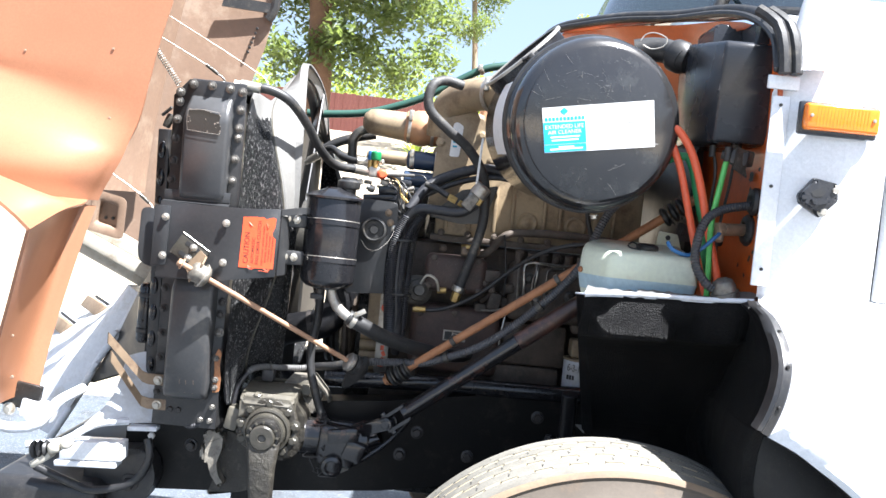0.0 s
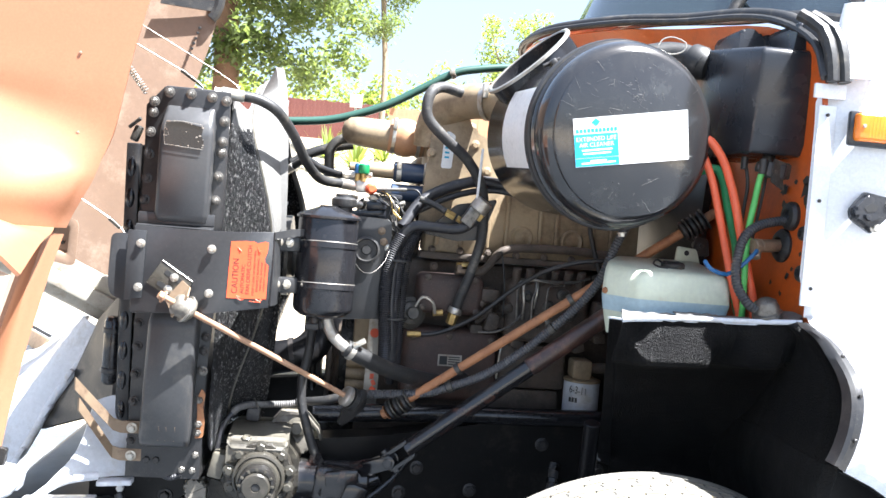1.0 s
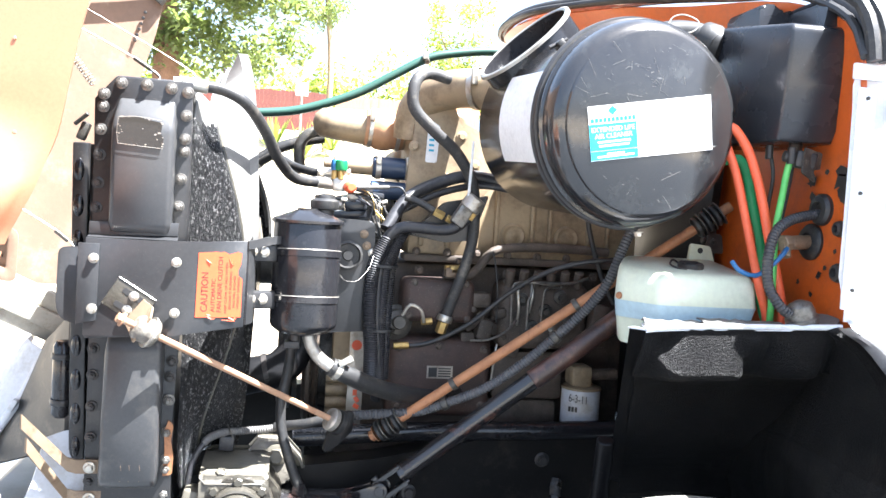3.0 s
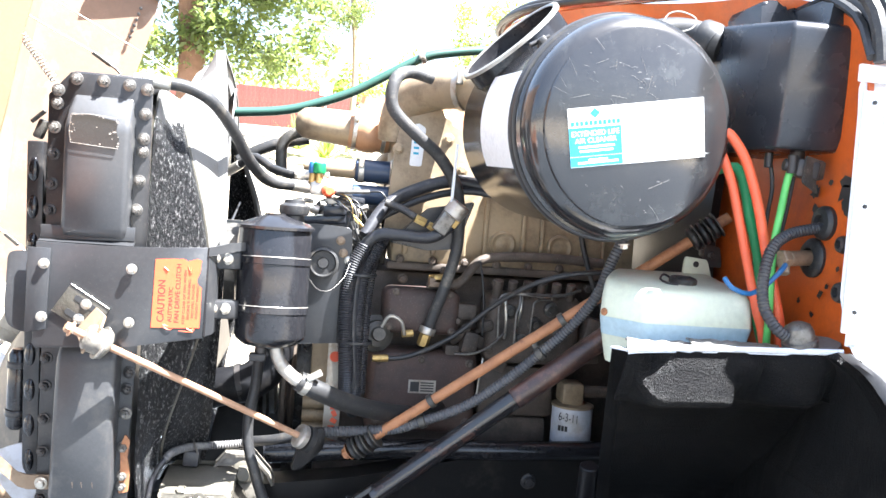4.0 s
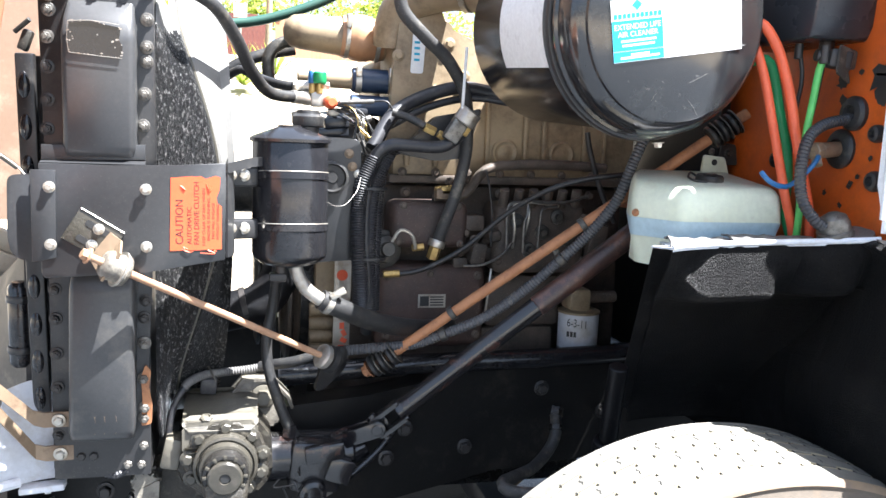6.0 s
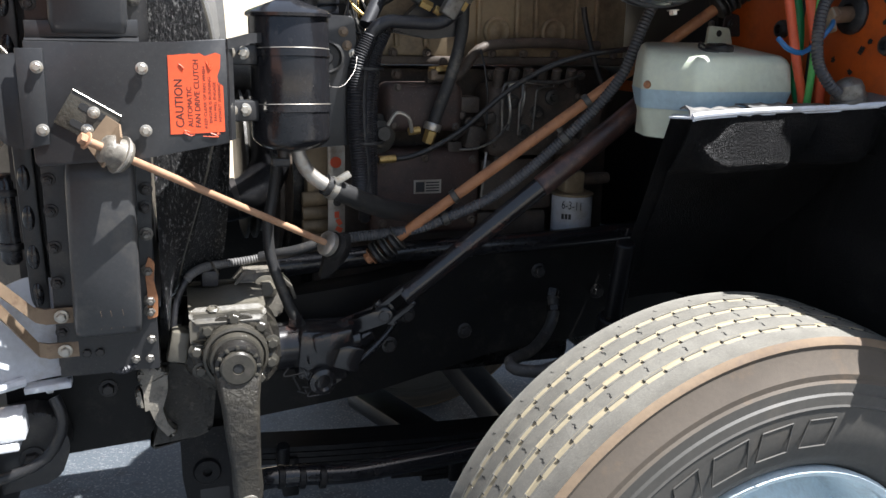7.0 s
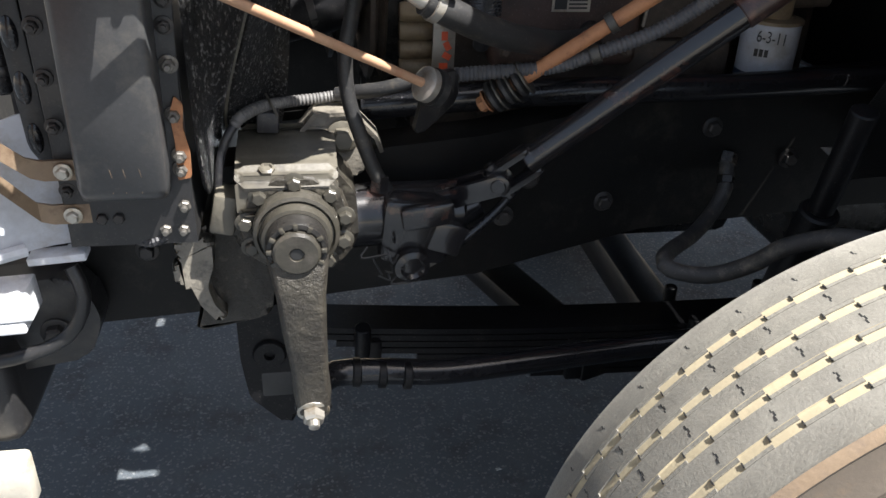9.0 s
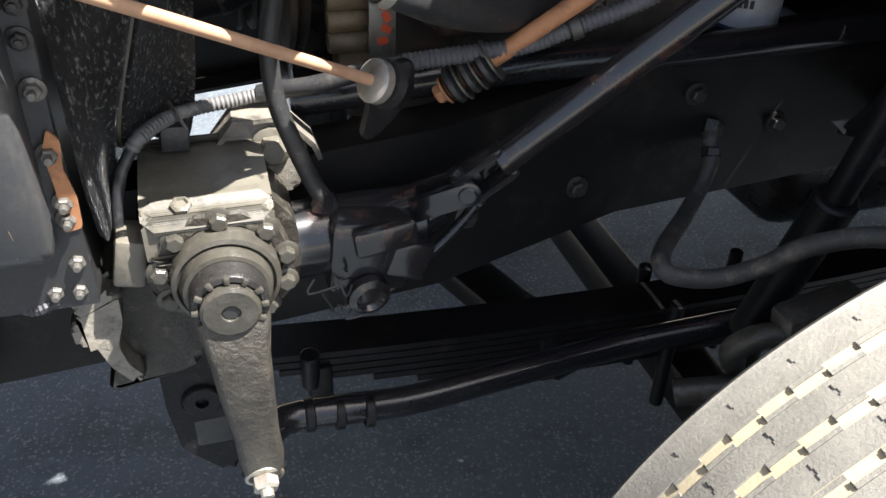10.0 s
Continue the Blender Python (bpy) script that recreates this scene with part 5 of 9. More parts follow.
for k in range(9):
    z = 1.0 + k * 0.066
    bm = B()
    lathe(bm, (-0.690, 2.021 - (z - 0.95) * 0.085, z), (0, -1, -0.085), [(0.0095, 0), (0.009, 0.003), (0.006, 0.006), (0, 0.007)], 16)
    for v in bm.verts:
        v.co.z = z + (v.co.z - z) * 2.3
    part("dimple", bm, GLOSSBLACK, cd)
dr = thing("receiver_drier", (-0.745, 2.05, 1.05), "black upright receiver drier canister in front of the radiator", "canister")
bm = B()
lathe(bm, (-0.727, 2.06, 1.045), (0, 0, 1), [(0, 0), (0.014, 0), (0.020, 0.008), (0.020, 0.14), (0.014, 0.15), (0, 0.152)], 24)
part("body", bm, GLOSSBLACK, dr)
bm = B()
for z in (1.07, 1.16):
    lathe(bm, (-0.727, 2.06, z), (0, 0, 1), [(0.0215, 0), (0.023, 0.002), (0.023, 0.010), (0.0215, 0.012)], 24)
box(bm, (-0.707, 2.06, 1.09), (0.03, 0.02, 0.014), bevel=0.003)
pieces("clamp", bm, BLACK, dr)
for nm, z, foot in (("upper", 0.974, (-0.752, 1.90, 1.078)), ("lower", 0.913, (-0.742, 1.90, 1.036))):
    bm = B()
    y = ry(z) - 0.012
    pts = [V(-0.632, y, z), V(-0.676, y - 0.002, z), V(-0.69, y - 0.006, z + 0.006), V(*foot)]
    rows = [[p + V(0, 0, 0.013) for p in pts], [p - V(0, 0, 0.013) for p in pts]]
    sheet(bm, rows, 0.005)
    st = solo("brace_strap", bm, STRAPTAN, "flat rusty steel strap bolted to the radiator", "strap", "radiator straps")
    bolt(st, (-0.652, y - 0.004, z), AX, 0.0078)
# soft rusty tint hose below the tank
bm = B()
tube(bm, [(-0.60, 2.0, 0.875), (-0.575, 1.985, 0.866), (-0.555, 1.982, 0.87), (-0.535, 1.99, 0.882)], 0.007, 8, ribs=0.005)
solo("drain_hose", bm, LOOM, "short ribbed black drain hose under the radiator", "hose")

# ---- plate across the radiator with the caution label ----
SY = 1.902
sh = thing("cross_plate", (-0.51, SY, 1.24), "dark grey steel plate bolted across the radiator with an orange label", "plate")
bm = B()
prism(bm, [(-0.657, 1.408), (-0.656, 1.236), (-0.652, 1.229), (-0.50, 1.238), (-0.381, 1.258), (-0.379, 1.415), (-0.45, 1.410), (-0.55, 1.407)], (0, SY, 0), (1, 0, 0), (0, 0, 1), 0.004, 0.001)
part("face", bm, SATIN, sh)
bm = B()
prism(bm, [(-0.655, 1.412), (-0.503, 1.416), (-0.503, 1.440), (-0.655, 1.436)], (0, SY + 0.014, 0), (1, 0, 0), (0, 0, 1), 0.005, 0.001)
sheet(bm, [[V(-0.656, SY, 1.409), V(-0.503, SY, 1.409)], [V(-0.656, SY + 0.014, 1.413), V(-0.503, SY + 0.014, 1.416)]], 0.003)
part("top_fold", bm, SATIN, sh)
bm = B()
sheet(bm, [[V(-0.379, SY - 0.004, z), V(-0.365, SY + 0.012, z + 0.003), V(-0.345, SY + 0.035, z + 0.008), V(-0.30, SY + 0.06, z + 0.012)] for z in (1.415, 1.40)], 0.003)
sheet(bm, [[V(-0.38, SY - 0.002, z), V(-0.372, SY + 0.02, z), V(-0.37, SY + 0.06, z)] for z in (1.40, 1.262)], 0.004)
part("end_fold", bm, SATIN, sh)
bm = B()
prism(bm, rounded([(-0.704, 1.388), (-0.655, 1.392), (-0.655, 1.255), (-0.672, 1.252), (-0.70, 1.262), (-0.706, 1.29)], 0.012), (0, SY + 0.012, 0), (1, 0, 0), (0, 0, 1), 0.005, 0.001)
prism(bm, [(-0.668, 1.398), (-0.632, 1.398), (-0.634, 1.262), (-0.668, 1.255)], (0, SY - 0.0045, 0), (1, 0, 0), (0, 0, 1), 0.004, 0.001)
part("wing", bm, SATIN, sh)
for x, z in ((-0.641, 1.372), (-0.641, 1.283), (-0.501, 1.371), (-0.501, 1.280)):
    bm = B()
    rod(bm, (x, SY - 0.004, z), (x, SY - 0.014, z), 0.0052)
    part("spacer", bm, ZINC, sh)
    bolt(sh, (x, SY - 0.010, z), OUT, 0.0062, ZINC)
bm = B()
rnd = random.Random(5)
outl = [(-0.464, 1.390)] + [(-0.464 + 0.076 * t / 10, 1.391 + rnd.uniform(-0.004, 0.001) + 0.003 * t / 10) for t in range(1, 10)] + [(-0.388, 1.392)]
outl += [(-0.388 + rnd.uniform(-0.004, 0.0), 1.372), (-0.394, 1.360), (-0.393, 1.351), (-0.386, 1.345), (-0.386, 1.276), (-0.43, 1.274), (-0.466, 1.273)]
prism(bm, outl[::-1], (0, SY - 0.0045, 0), (1, 0, 0), (0, 0, 1), 0.0006)
cl = part("caution_label", bm, CAUTION, sh, "torn wrinkled orange caution label, letters turned upward")
for x, txt, hgt, wid in ((-0.4455, "CAUTION", 0.0118, 0.071), (-0.4325, "AUTOMATIC", 0.0070, 0.060), (-0.4210, "FAN DRIVE CLUTCH", 0.0078, 0.100)):
    lettering(cl, txt, (x, SY - 0.0054, 1.284), (0, 0, 1), (-1, 0, 0), hgt, INK, wid)
for x, txt, z0, wid in ((-0.4115, "KEEP CLEAR OF FAN WHEN", 1.282, 0.092), (-0.4040, "ENGINE IS RUNNING.", 1.290, 0.070), (-0.3970, "FAN WILL ENGAGE", 1.293, 0.058), (-0.3900, "WITHOUT WARNING", 1.291, 0.058)):
    lettering(cl, txt, (x, SY - 0.0054, z0), (0, 0, 1), (-1, 0, 0), 0.0042, INK, wid, "small_print")
bm = B()
for k in range(7):
    z, x = rnd.choice([rnd.uniform(1.274, 1.282), rnd.uniform(1.375, 1.388)]), rnd.uniform(-0.46, -0.392)
    tube(bm, [(x, SY - 0.0053, z), (x + rnd.uniform(-0.012, 0.012), SY - 0.0065, z + rnd.uniform(-0.008, 0.008)), (x + rnd.uniform(-0.018, 0.018), SY - 0.0053, z + rnd.uniform(-0.012, 0.012))], 0.0011, 5, 0.004, taper=0.0005)
pieces("wrinkle", bm, CAUTION, cl)

# ---- stay rod between the plate and the engine mount ----
stay = thing("stay_rod", (-0.2, 2.04, 1.05), "rusty orange stay rod with rubber cushions and a slotted bracket", "rod")
ra, rb_ = V(-0.553, 1.862, 1.256), V(-0.207, 2.043, 1.053)
ud = (rb_ - ra).normalized()
c45 = math.cos(radians(-32)), math.sin(radians(-32))
bu, bv = V(c45[0], 0, c45[1]), V(-c45[1], 0, c45[0])
bm = B()
prism(bm, [(-0.040, -0.030), (0.036, -0.030), (0.036, 0.026), (-0.040, 0.026)], (-0.577, SY - 0.0045, 1.298), bu, bv, 0.004, 0.001)
sb = part("slotted_bracket", bm, DUSTSTEEL, stay, "slotted steel bracket")
# Thin bright rod put in for the light along the bracket's upper edge.
bm = B()
o_ = V(-0.577, SY - 0.0092, 1.298) + bv * 0.0258
tube(bm, [o_ - bu * 0.039, o_, o_ + bu * 0.035], 0.0009, 6, 0.02)
part("lit_edge", bm, ZINC, sb, "bright rod for the lit upper edge")
bm = B()
for o in (0.011, -0.016):
    prism(bm, rounded([(-0.022, -0.005), (0.020, -0.005), (0.020, 0.005), (-0.022, 0.005)], 0.005), V(-0.577, SY - 0.0085, 1.298) + bv * o, bu, bv, 0.0008)
part("slot", bm, INK, stay)
for o in (0.011, -0.016):
    bolt(stay, V(-0.577, SY - 0.009, 1.298) + bv * o + bu * (0.0 if o > 0 else 0.004), OUT, 0.0060, ZINC, stud=0.004)
bm = B()
sheet(bm, [[V(-0.553, SY - 0.008, 1.302), V(-0.535, SY - 0.02, 1.29), V(-0.532, SY - 0.055, 1.275)], [V(-0.585, SY - 0.008, 1.262), V(-0.572, SY - 0.02, 1.243), V(-0.56, SY - 0.055, 1.232)]], 0.004)
part("cradle", bm, STRAPTAN, stay)
bm = B()
lathe(bm, ra - ud * 0.012, ud, [(0, 0), (0.012, 0), (0.020, 0.004), (0.024, 0.012), (0.022, 0.024), (0.025, 0.030), (0.027, 0.034), (0.024, 0.040), (0.012, 0.046), (0, 0.046)], 24)
part("upper_cushion", bm, GREASE, stay, "dusty hard rubber cushion")
bm = B()
lathe(bm, ra + ud * 0.016, ud, [(0, 0), (0.029, 0), (0.029, 0.003), (0, 0.003)], 24)
lathe(bm, ra - ud * 0.034, ud, [(0, 0), (0.006, 0), (0.006, 0.022), (0, 0.022)], 10)
part("washer", bm, ALU, stay)
bm = B()
rod(bm, ra - ud * 0.03, rb_ + ud * 0.01, 0.0062, seg=14)
part("rod", bm, RUSTLIGHT, stay, "slim rusty orange rod")
bolt(stay, ra - ud * 0.034, -ud, 0.009, RUSTLIGHT)
bm = B()
lathe(bm, rb_ - ud * 0.004, ud, [(0, 0), (0.018, 0), (0.0235, 0.004), (0.0235, 0.014), (0.020, 0.017), (0, 0.017)], 28)
part("lower_cushion", bm, ALU, stay, "grey lower cushion")
bm = B()
lathe(bm, rb_ + ud * 0.014, ud, [(0, 0), (0.026, 0.0), (0.026, 0.012), (0.02, 0.016), (0, 0.016)], 28)
part("rubber_ring", bm, RUBBER, stay)
bm = B()
prism(bm, rounded([(-0.026, 0.02), (0.026, 0.026), (0.026, -0.015), (0.0, -0.04), (-0.025, -0.06), (-0.035, -0.055), (-0.026, -0.02)], 0.008), rb_ + ud * 0.03, V(1, 0.2, 0), V(0, 0, 1), -0.012, 0.003)
part("lug", bm, CHASSIS, stay)

# ---- power steering reservoir ----
cn = thing("steering_reservoir", (-0.272, 1.988, 1.24), "glossy black upright reservoir canister in two clamp straps", "canister")
CX, CY = -0.272, 1.99
bm = B()
lathe(bm, (CX, CY, 1.232), (0, 0, 1), [(0, 0), (0.02, 0.0), (0.05, 0.008), (0.0625, 0.018), (0.0652, 0.026), (0.0652, 0.218), (0.0635, 0.222), (0, 0.222)], 48)
part("body", bm, GLOSSBLACK, cn)
bm = B()
lathe(bm, (CX, CY, 1.45), (0, 0, 1), [(0.065, 0), (0.070, 0.002), (0.070, 0.007), (0.064, 0.011), (0.03, 0.024), (0.022, 0.027), (0.022, 0.030), (0, 0.030)], 48)
lid = part("lid", bm, GLOSSBLACK, cn, "domed black lid")
bm = B()
lathe(bm, (CX + 0.030, CY + 0.010, 1.462), (0, 0, 1), [(0.019, 0), (0.019, 0.016), (0.026, 0.018), (0.028, 0.023), (0.028, 0.034), (0.023, 0.038), (0.020, 0.039), (0.019, 0.045), (0, 0.046)], 28)
part("cap", bm, RUBBER, lid, "black filler cap")
for z in (1.392, 1.303):
    bm = B()
    lathe(bm, (CX, CY, z), V(0.0, 0.08, 1), [(0.0654, -0.007), (0.0667, -0.006), (0.0667, 0.006), (0.0654, 0.007)], 48)
    st = part("strap", bm, GLOSSBLACK, cn, "black clamp strap with a bare edge")
    bm = B()
    lathe(bm, (CX, CY, z), V(0.0, 0.08, 1), [(0.0662, 0.0062), (0.0672, 0.0064), (0.0662, 0.0074)], 48)
    part("bare_edge", bm, ALU, st)
    bm = B()
    box(bm, (-0.353, 1.955, z), (0.05, 0.02, 0.034), pose(0, 0, 0, 0, 0, 18), 0.005)
    part("clamp_ear", bm, BLACK, st)
    bolt(cn, (-0.373, 1.942, z + 0.002), OUT, 0.0072)
    bolt(cn, (-0.351, 1.946, z + 0.002), OUT, 0.0072)
bm = B()
rod(bm, (CX - 0.015, CY, 1.205), (CX - 0.015, CY, 1.236), 0.010)
box(bm, (CX - 0.02, CY - 0.002, 1.214), (0.03, 0.022, 0.014), bevel=0.003)
part("drain_fitting", bm, BLACKBOLT, cn)

# ---- fan shroud ----
sd = thing("fan_shroud", (-0.45, MID, 0.9), "black rough moulded fan shroud, its dusty top coloured pale as sunlit", "shroud")
ring = []
n = 96
for k in range(n + 1):
    a = 2 * math.pi * k / n
    c, s_ = math.cos(a), math.sin(a)
    f = min(1 / max(abs(c) / 0.607, abs(s_) / 0.385), 0.685)
    f = max(f, 0.50) if s_ > 0 else f
    r_, q = V(0, MID + c * f, 1.305 + s_ * f), V(0, MID + 0.537 * math.copysign(abs(c) ** 0.62, c), 1.345 + 0.503 * math.copysign(abs(s_) ** 0.9, s_))
    xr = max(-0.47, -0.45 - 0.082 * c)
    w1 = r_.lerp(q, 0.12)
    soft = lambda v: 0.03 * math.log(1 + math.exp(min(v / 0.03, 40)))
    x1 = max(-0.478, -0.385 - 0.39 * soft(w1.z - 1.43) - 0.45 * soft(1.235 - w1.z))
    ring.append((V(-0.496, r_.y, r_.z), V(-0.488, r_.y, r_.z), V(max(x1 - 0.02, -0.484), w1.y, w1.z), V(x1, w1.lerp(q, 0.1).y, w1.lerp(q, 0.1).z), V(x1 + 0.003, w1.lerp(q, 0.3).y, w1.lerp(q, 0.3).z),
                 V(x1 + 0.012, w1.lerp(q, 0.32).y, w1.lerp(q, 0.32).z), V(max(xr - 0.02, x1 + 0.016), q.y, q.z), V(max(xr, x1 + 0.022), q.y, q.z)))
# round off the corners of the moulding
for i in range(2, 8):
    line = [r[i] for r in ring[:-1]]
    for k in range(n + 1):
        ring[k] = ring[k][:i] + (sum((line[(k + d) % n] * (6 - abs(d)) for d in range(-5, 6)), V(0, 0, 0)) / 36,) + ring[k][i + 1:]


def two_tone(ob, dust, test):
    """The picked faces take the paler material: dust and sunlight put into colour."""
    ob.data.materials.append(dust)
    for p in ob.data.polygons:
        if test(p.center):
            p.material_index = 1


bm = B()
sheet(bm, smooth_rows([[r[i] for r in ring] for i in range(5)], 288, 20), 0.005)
two_tone(part("moulding", bm, SHROUD, sd), PALEGREY, lambda c: c.z > 1.632 or (c.z > 1.42 and c.x > -0.458 + (1.632 - c.z) * 0.36))
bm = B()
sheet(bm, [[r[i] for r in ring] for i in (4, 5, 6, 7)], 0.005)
two_tone(part("collar", bm, SHROUD, sd, "round collar, its sunlit upper half coloured pale grey"), PALEGREY, lambda c: c.z > 1.40)
# Thin pale strip: the highlight on the step's edge, put in as colour.
bm = B()
sheet(bm, [[r[4] + V(0.001, -0.001, 0) for r in ring], [r[4].lerp(r[5], 0.3) + V(0.002, -0.002, 0) for r in ring]], 0.002)
part("step_edge", bm, CAPDUST, sd, "pale strip for light caught by the shroud's step edge")
fan = thing("fan", (-0.43, MID, 1.3), "black engine fan at rest inside the shroud", "fan")
for k in range(7):
    a = 2 * math.pi * k / 7 + 0.2
    c, t_ = V(0, math.cos(a), math.sin(a)), V(0, -math.sin(a), math.cos(a))
    o = V(-0.466, MID, 1.33)
    bm = B()
    sheet(bm, [[o + c * 0.1 + t_ * -0.04 + V(-0.02, 0, 0), o + c * 0.1 + t_ * 0.04 + V(0.02, 0, 0)], [o + c * 0.49 + t_ * -0.06 + V(-0.02, 0, 0), o + c * 0.49 + t_ * 0.06 + V(0.02, 0, 0)]], 0.004)
    part("blade", bm, SATIN, fan)
bm = B()
lathe(bm, (-0.45, MID, 1.33), (1, 0, 0), [(0, 0), (0.1, 0), (0.115, 0.01), (0.115, 0.06), (0.06, 0.07), (0.06, 0.18), (0, 0.18)], 32)
part("hub", bm, CAST, fan)

# made-up lower radiator hose, added to close the bright gap behind the canister
bm = B()
tube(bm, [(-0.475, 2.32, 1.0), (-0.44, 2.31, 1.06), (-0.38, 2.30, 1.085), (-0.32, 2.30, 1.10), (-0.275, 2.32, 1.15), (-0.265, 2.34, 1.22)], 0.042, 20, 0.02)
lh = solo("gap_hose", bm, CHASSIS, "thick black hose added to darken the gap behind the canister", "hose")
bm = B()
lathe(bm, (-0.352, 2.30, 1.0915), (1, 0, 0.25), [(0.0425, 0), (0.044, 0.001), (0.044, 0.012), (0.0425, 0.013)], 24)
part("clamp", bm, BLACKBOLT, lh)


# ---- engine ----
eng = thing("engine", (0.15, MID, 0.75), "grimy tan and red-brown diesel engine with ribbed head side", "engine")
bm = B()
box(bm, (0.19, MID + 0.02, 1.10), (0.74, 0.42, 0.52), bevel=0.02)
block = part("block", bm, TANDARK, eng, "oily brown cylinder block")
# gear cover on the engine's front
bm = B()
prism(bm, rounded([(2.41, 0.80), (2.75, 0.80), (2.77, 1.10), (2.70, 1.38), (2.46, 1.38), (2.39, 1.10)], 0.05), (-0.25, 0, 0), (0, 1, 0), (0, 0, 1), 0.08, 0.01)
part("gear_cover", bm, CASTDARK, eng, "oily black gear cover")
# ribbed side of the head, with core plugs and a bottom rail
bm = B()
box(bm, (0.26, 2.40, 1.475), (0.58, 0.14, 0.19), bevel=0.008)
head = part("head_side", bm, TAN, eng, "tan painted ribbed side cover")
for x in (-0.0, 0.065, 0.135, 0.185, 0.275, 0.32, 0.42, 0.47):
    bm = B()
    box(bm, (x, 2.326, 1.48), (0.012, 0.014, 0.155), bevel=0.004)
    part("rib", bm, TAN, head)
for x in (0.228, 0.365):
    bm = B()
    lathe(bm, (x, 2.333, 1.438), OUT, [(0.031, 0), (0.031, 0.010), (0.026, 0.013), (0.020, 0.010), (0.016, 0.010), (0.008, 0.013), (0, 0.013)], 28)
    part("core_plug", bm, TAN, head)
bm = B()
box(bm, (0.26, 2.35, 1.375), (0.60, 0.07, 0.018), bevel=0.005)
part("gasket_rail", bm, TANDARK, head)
for i in range(8):
    bolt(head, (-0.01 + i * 0.075, 2.318, 1.39), OUT, 0.007, TANDARK)
bm = B()
box(bm, (0.25, 2.60, 1.60), (0.62, 0.28, 0.10), bevel=0.03, seg=3)
part("valve_cover", bm, TAN, eng, "tan valve cover")
# upright intake plate with a white tag
bm = B()
prism(bm, rounded([(-0.055, 1.43), (0.10, 1.50), (0.17, 1.56), (0.15, 1.665), (0.07, 1.70), (0.045, 1.755), (-0.03, 1.755), (-0.045, 1.60)], 0.012), (0, 2.30, 0), (1, 0, 0), (0, 0, 1), 0.03, 0.006)
plate = part("intake_plate", bm, TAN, eng, "dusty tan casting")
bm = B()
box(bm, (0.02, 2.38, 1.60), (0.13, 0.16, 0.26), bevel=0.02)
part("intake_body", bm, TAN, eng)
for x, z in ((-0.028, 1.735), (0.03, 1.735), (0.075, 1.665), (0.11, 1.60), (-0.035, 1.635), (0.045, 1.565)):
    bolt(plate, (x, 2.27, z), OUT, 0.009, TAN)
bm = B()
prism(bm, rounded([(-0.014, 1.60), (0.013, 1.60), (0.018, 1.685), (0.001, 1.695), (-0.010, 1.69)], 0.006), (0.005, 2.268, 0), (1, 0, 0), (0, 0, 1), 0.002)
tag_ = part("tag", bm, DECAL, plate, "white inventory tag")
bm = B()
for k in range(4):
    box(bm, (0.004, 2.2655, 1.628 + k * 0.012), (0.012, 0.0006, 0.005))
part("print", bm, TEAL, tag_)
# pump and fuel gear on the block's flank
bm = B()
box(bm, (0.04, 2.29, 1.28), (0.17, 0.10, 0.10), bevel=0.018, seg=3)
part("pump_cover", bm, REDBROWN, eng, "red-brown pump cover")
bm = B()
box(bm, (0.055, 2.31, 1.095), (0.25, 0.08, 0.19), bevel=0.02, seg=3)
gear_cover = part("gear_case", bm, REDBROWN, eng, "red-brown gear case")
bm = B()
box(bm, (0.30, 2.31, 1.25), (0.22, 0.11, 0.16), bevel=0.022, seg=3)
pump = part("injection_pump", bm, TANDARK, eng, "oily fuel injection pump")
for k in range(6):
    bm = B()
    rod(bm, (0.21 + k * 0.034, 2.27, 1.32), (0.21 + k * 0.034, 2.255, 1.36), 0.011)
    part("delivery_stub", bm, TANDARK, pump)
for x, z in ((0.24, 1.29), (0.30, 1.265), (0.335, 1.30), (0.27, 1.225), (0.36, 1.25)):
    bm = B()
    lathe(bm, (x, 2.258, z), OUT, [(0, 0), (0.018, 0), (0.016, 0.008), (0.008, 0.010), (0.007, 0.018), (0, 0.018)], 18)
    part("port", bm, CAST, pump)
bm = B()
lathe(bm, (-0.062, 2.27, 1.225), (0.2, -1, 0.1), [(0, 0), (0.040, 0), (0.042, 0.012), (0.041, 0.018), (0.030, 0.022), (0.028, 0.036), (0.016, 0.040), (0.014, 0.05), (0, 0.05)], 28)
part("lift_pump", bm, CAST, eng, "grey alloy lift pump")
bm = B()
tube(bm, [(-0.05, 2.2, 1.25), (-0.035, 2.19, 1.275), (-0.01, 2.19, 1.265), (0.0, 2.2, 1.235)], 0.004, 8, 0.008)
part("priming_lever", bm, ZINC, eng)
bm = B()
rod(bm, (-0.005, 2.21, 1.235), (0.02, 2.21, 1.238), 0.008)
rod(bm, (-0.065, 2.215, 1.178), (-0.03, 2.215, 1.18), 0.008)
pieces("union", bm, BRASS, eng)
bm = B()
prism(bm, [(0.024, 1.094), (0.086, 1.094), (0.086, 1.124), (0.024, 1.124)], (0, 2.267, 0), (1, 0, 0), (0, 0, 1), 0.0015)
dp = part("data_plate", bm, ALU, gear_cover, "small metal data plate with dark print")
bm = B()
box(bm, (0.038, 2.2648, 1.109), (0.020, 0.0006, 0.022))
for k in range(4):
    box(bm, (0.066, 2.2648, 1.1 + k * 0.006), (0.03, 0.0006, 0.0028))
part("print", bm, INK, dp)
# lower flank, brackets and lines
bm = B()
box(bm, (0.28, 2.33, 1.10), (0.18, 0.06, 0.12), bevel=0.012)
box(bm, (0.16, 2.34, 1.0), (0.4, 0.08, 0.08), bevel=0.015)
part("side_cover", bm, TANDARK, eng)
bm = B()
box(bm, (0.17, MID, 0.72), (0.66, 0.34, 0.24), bevel=0.03)
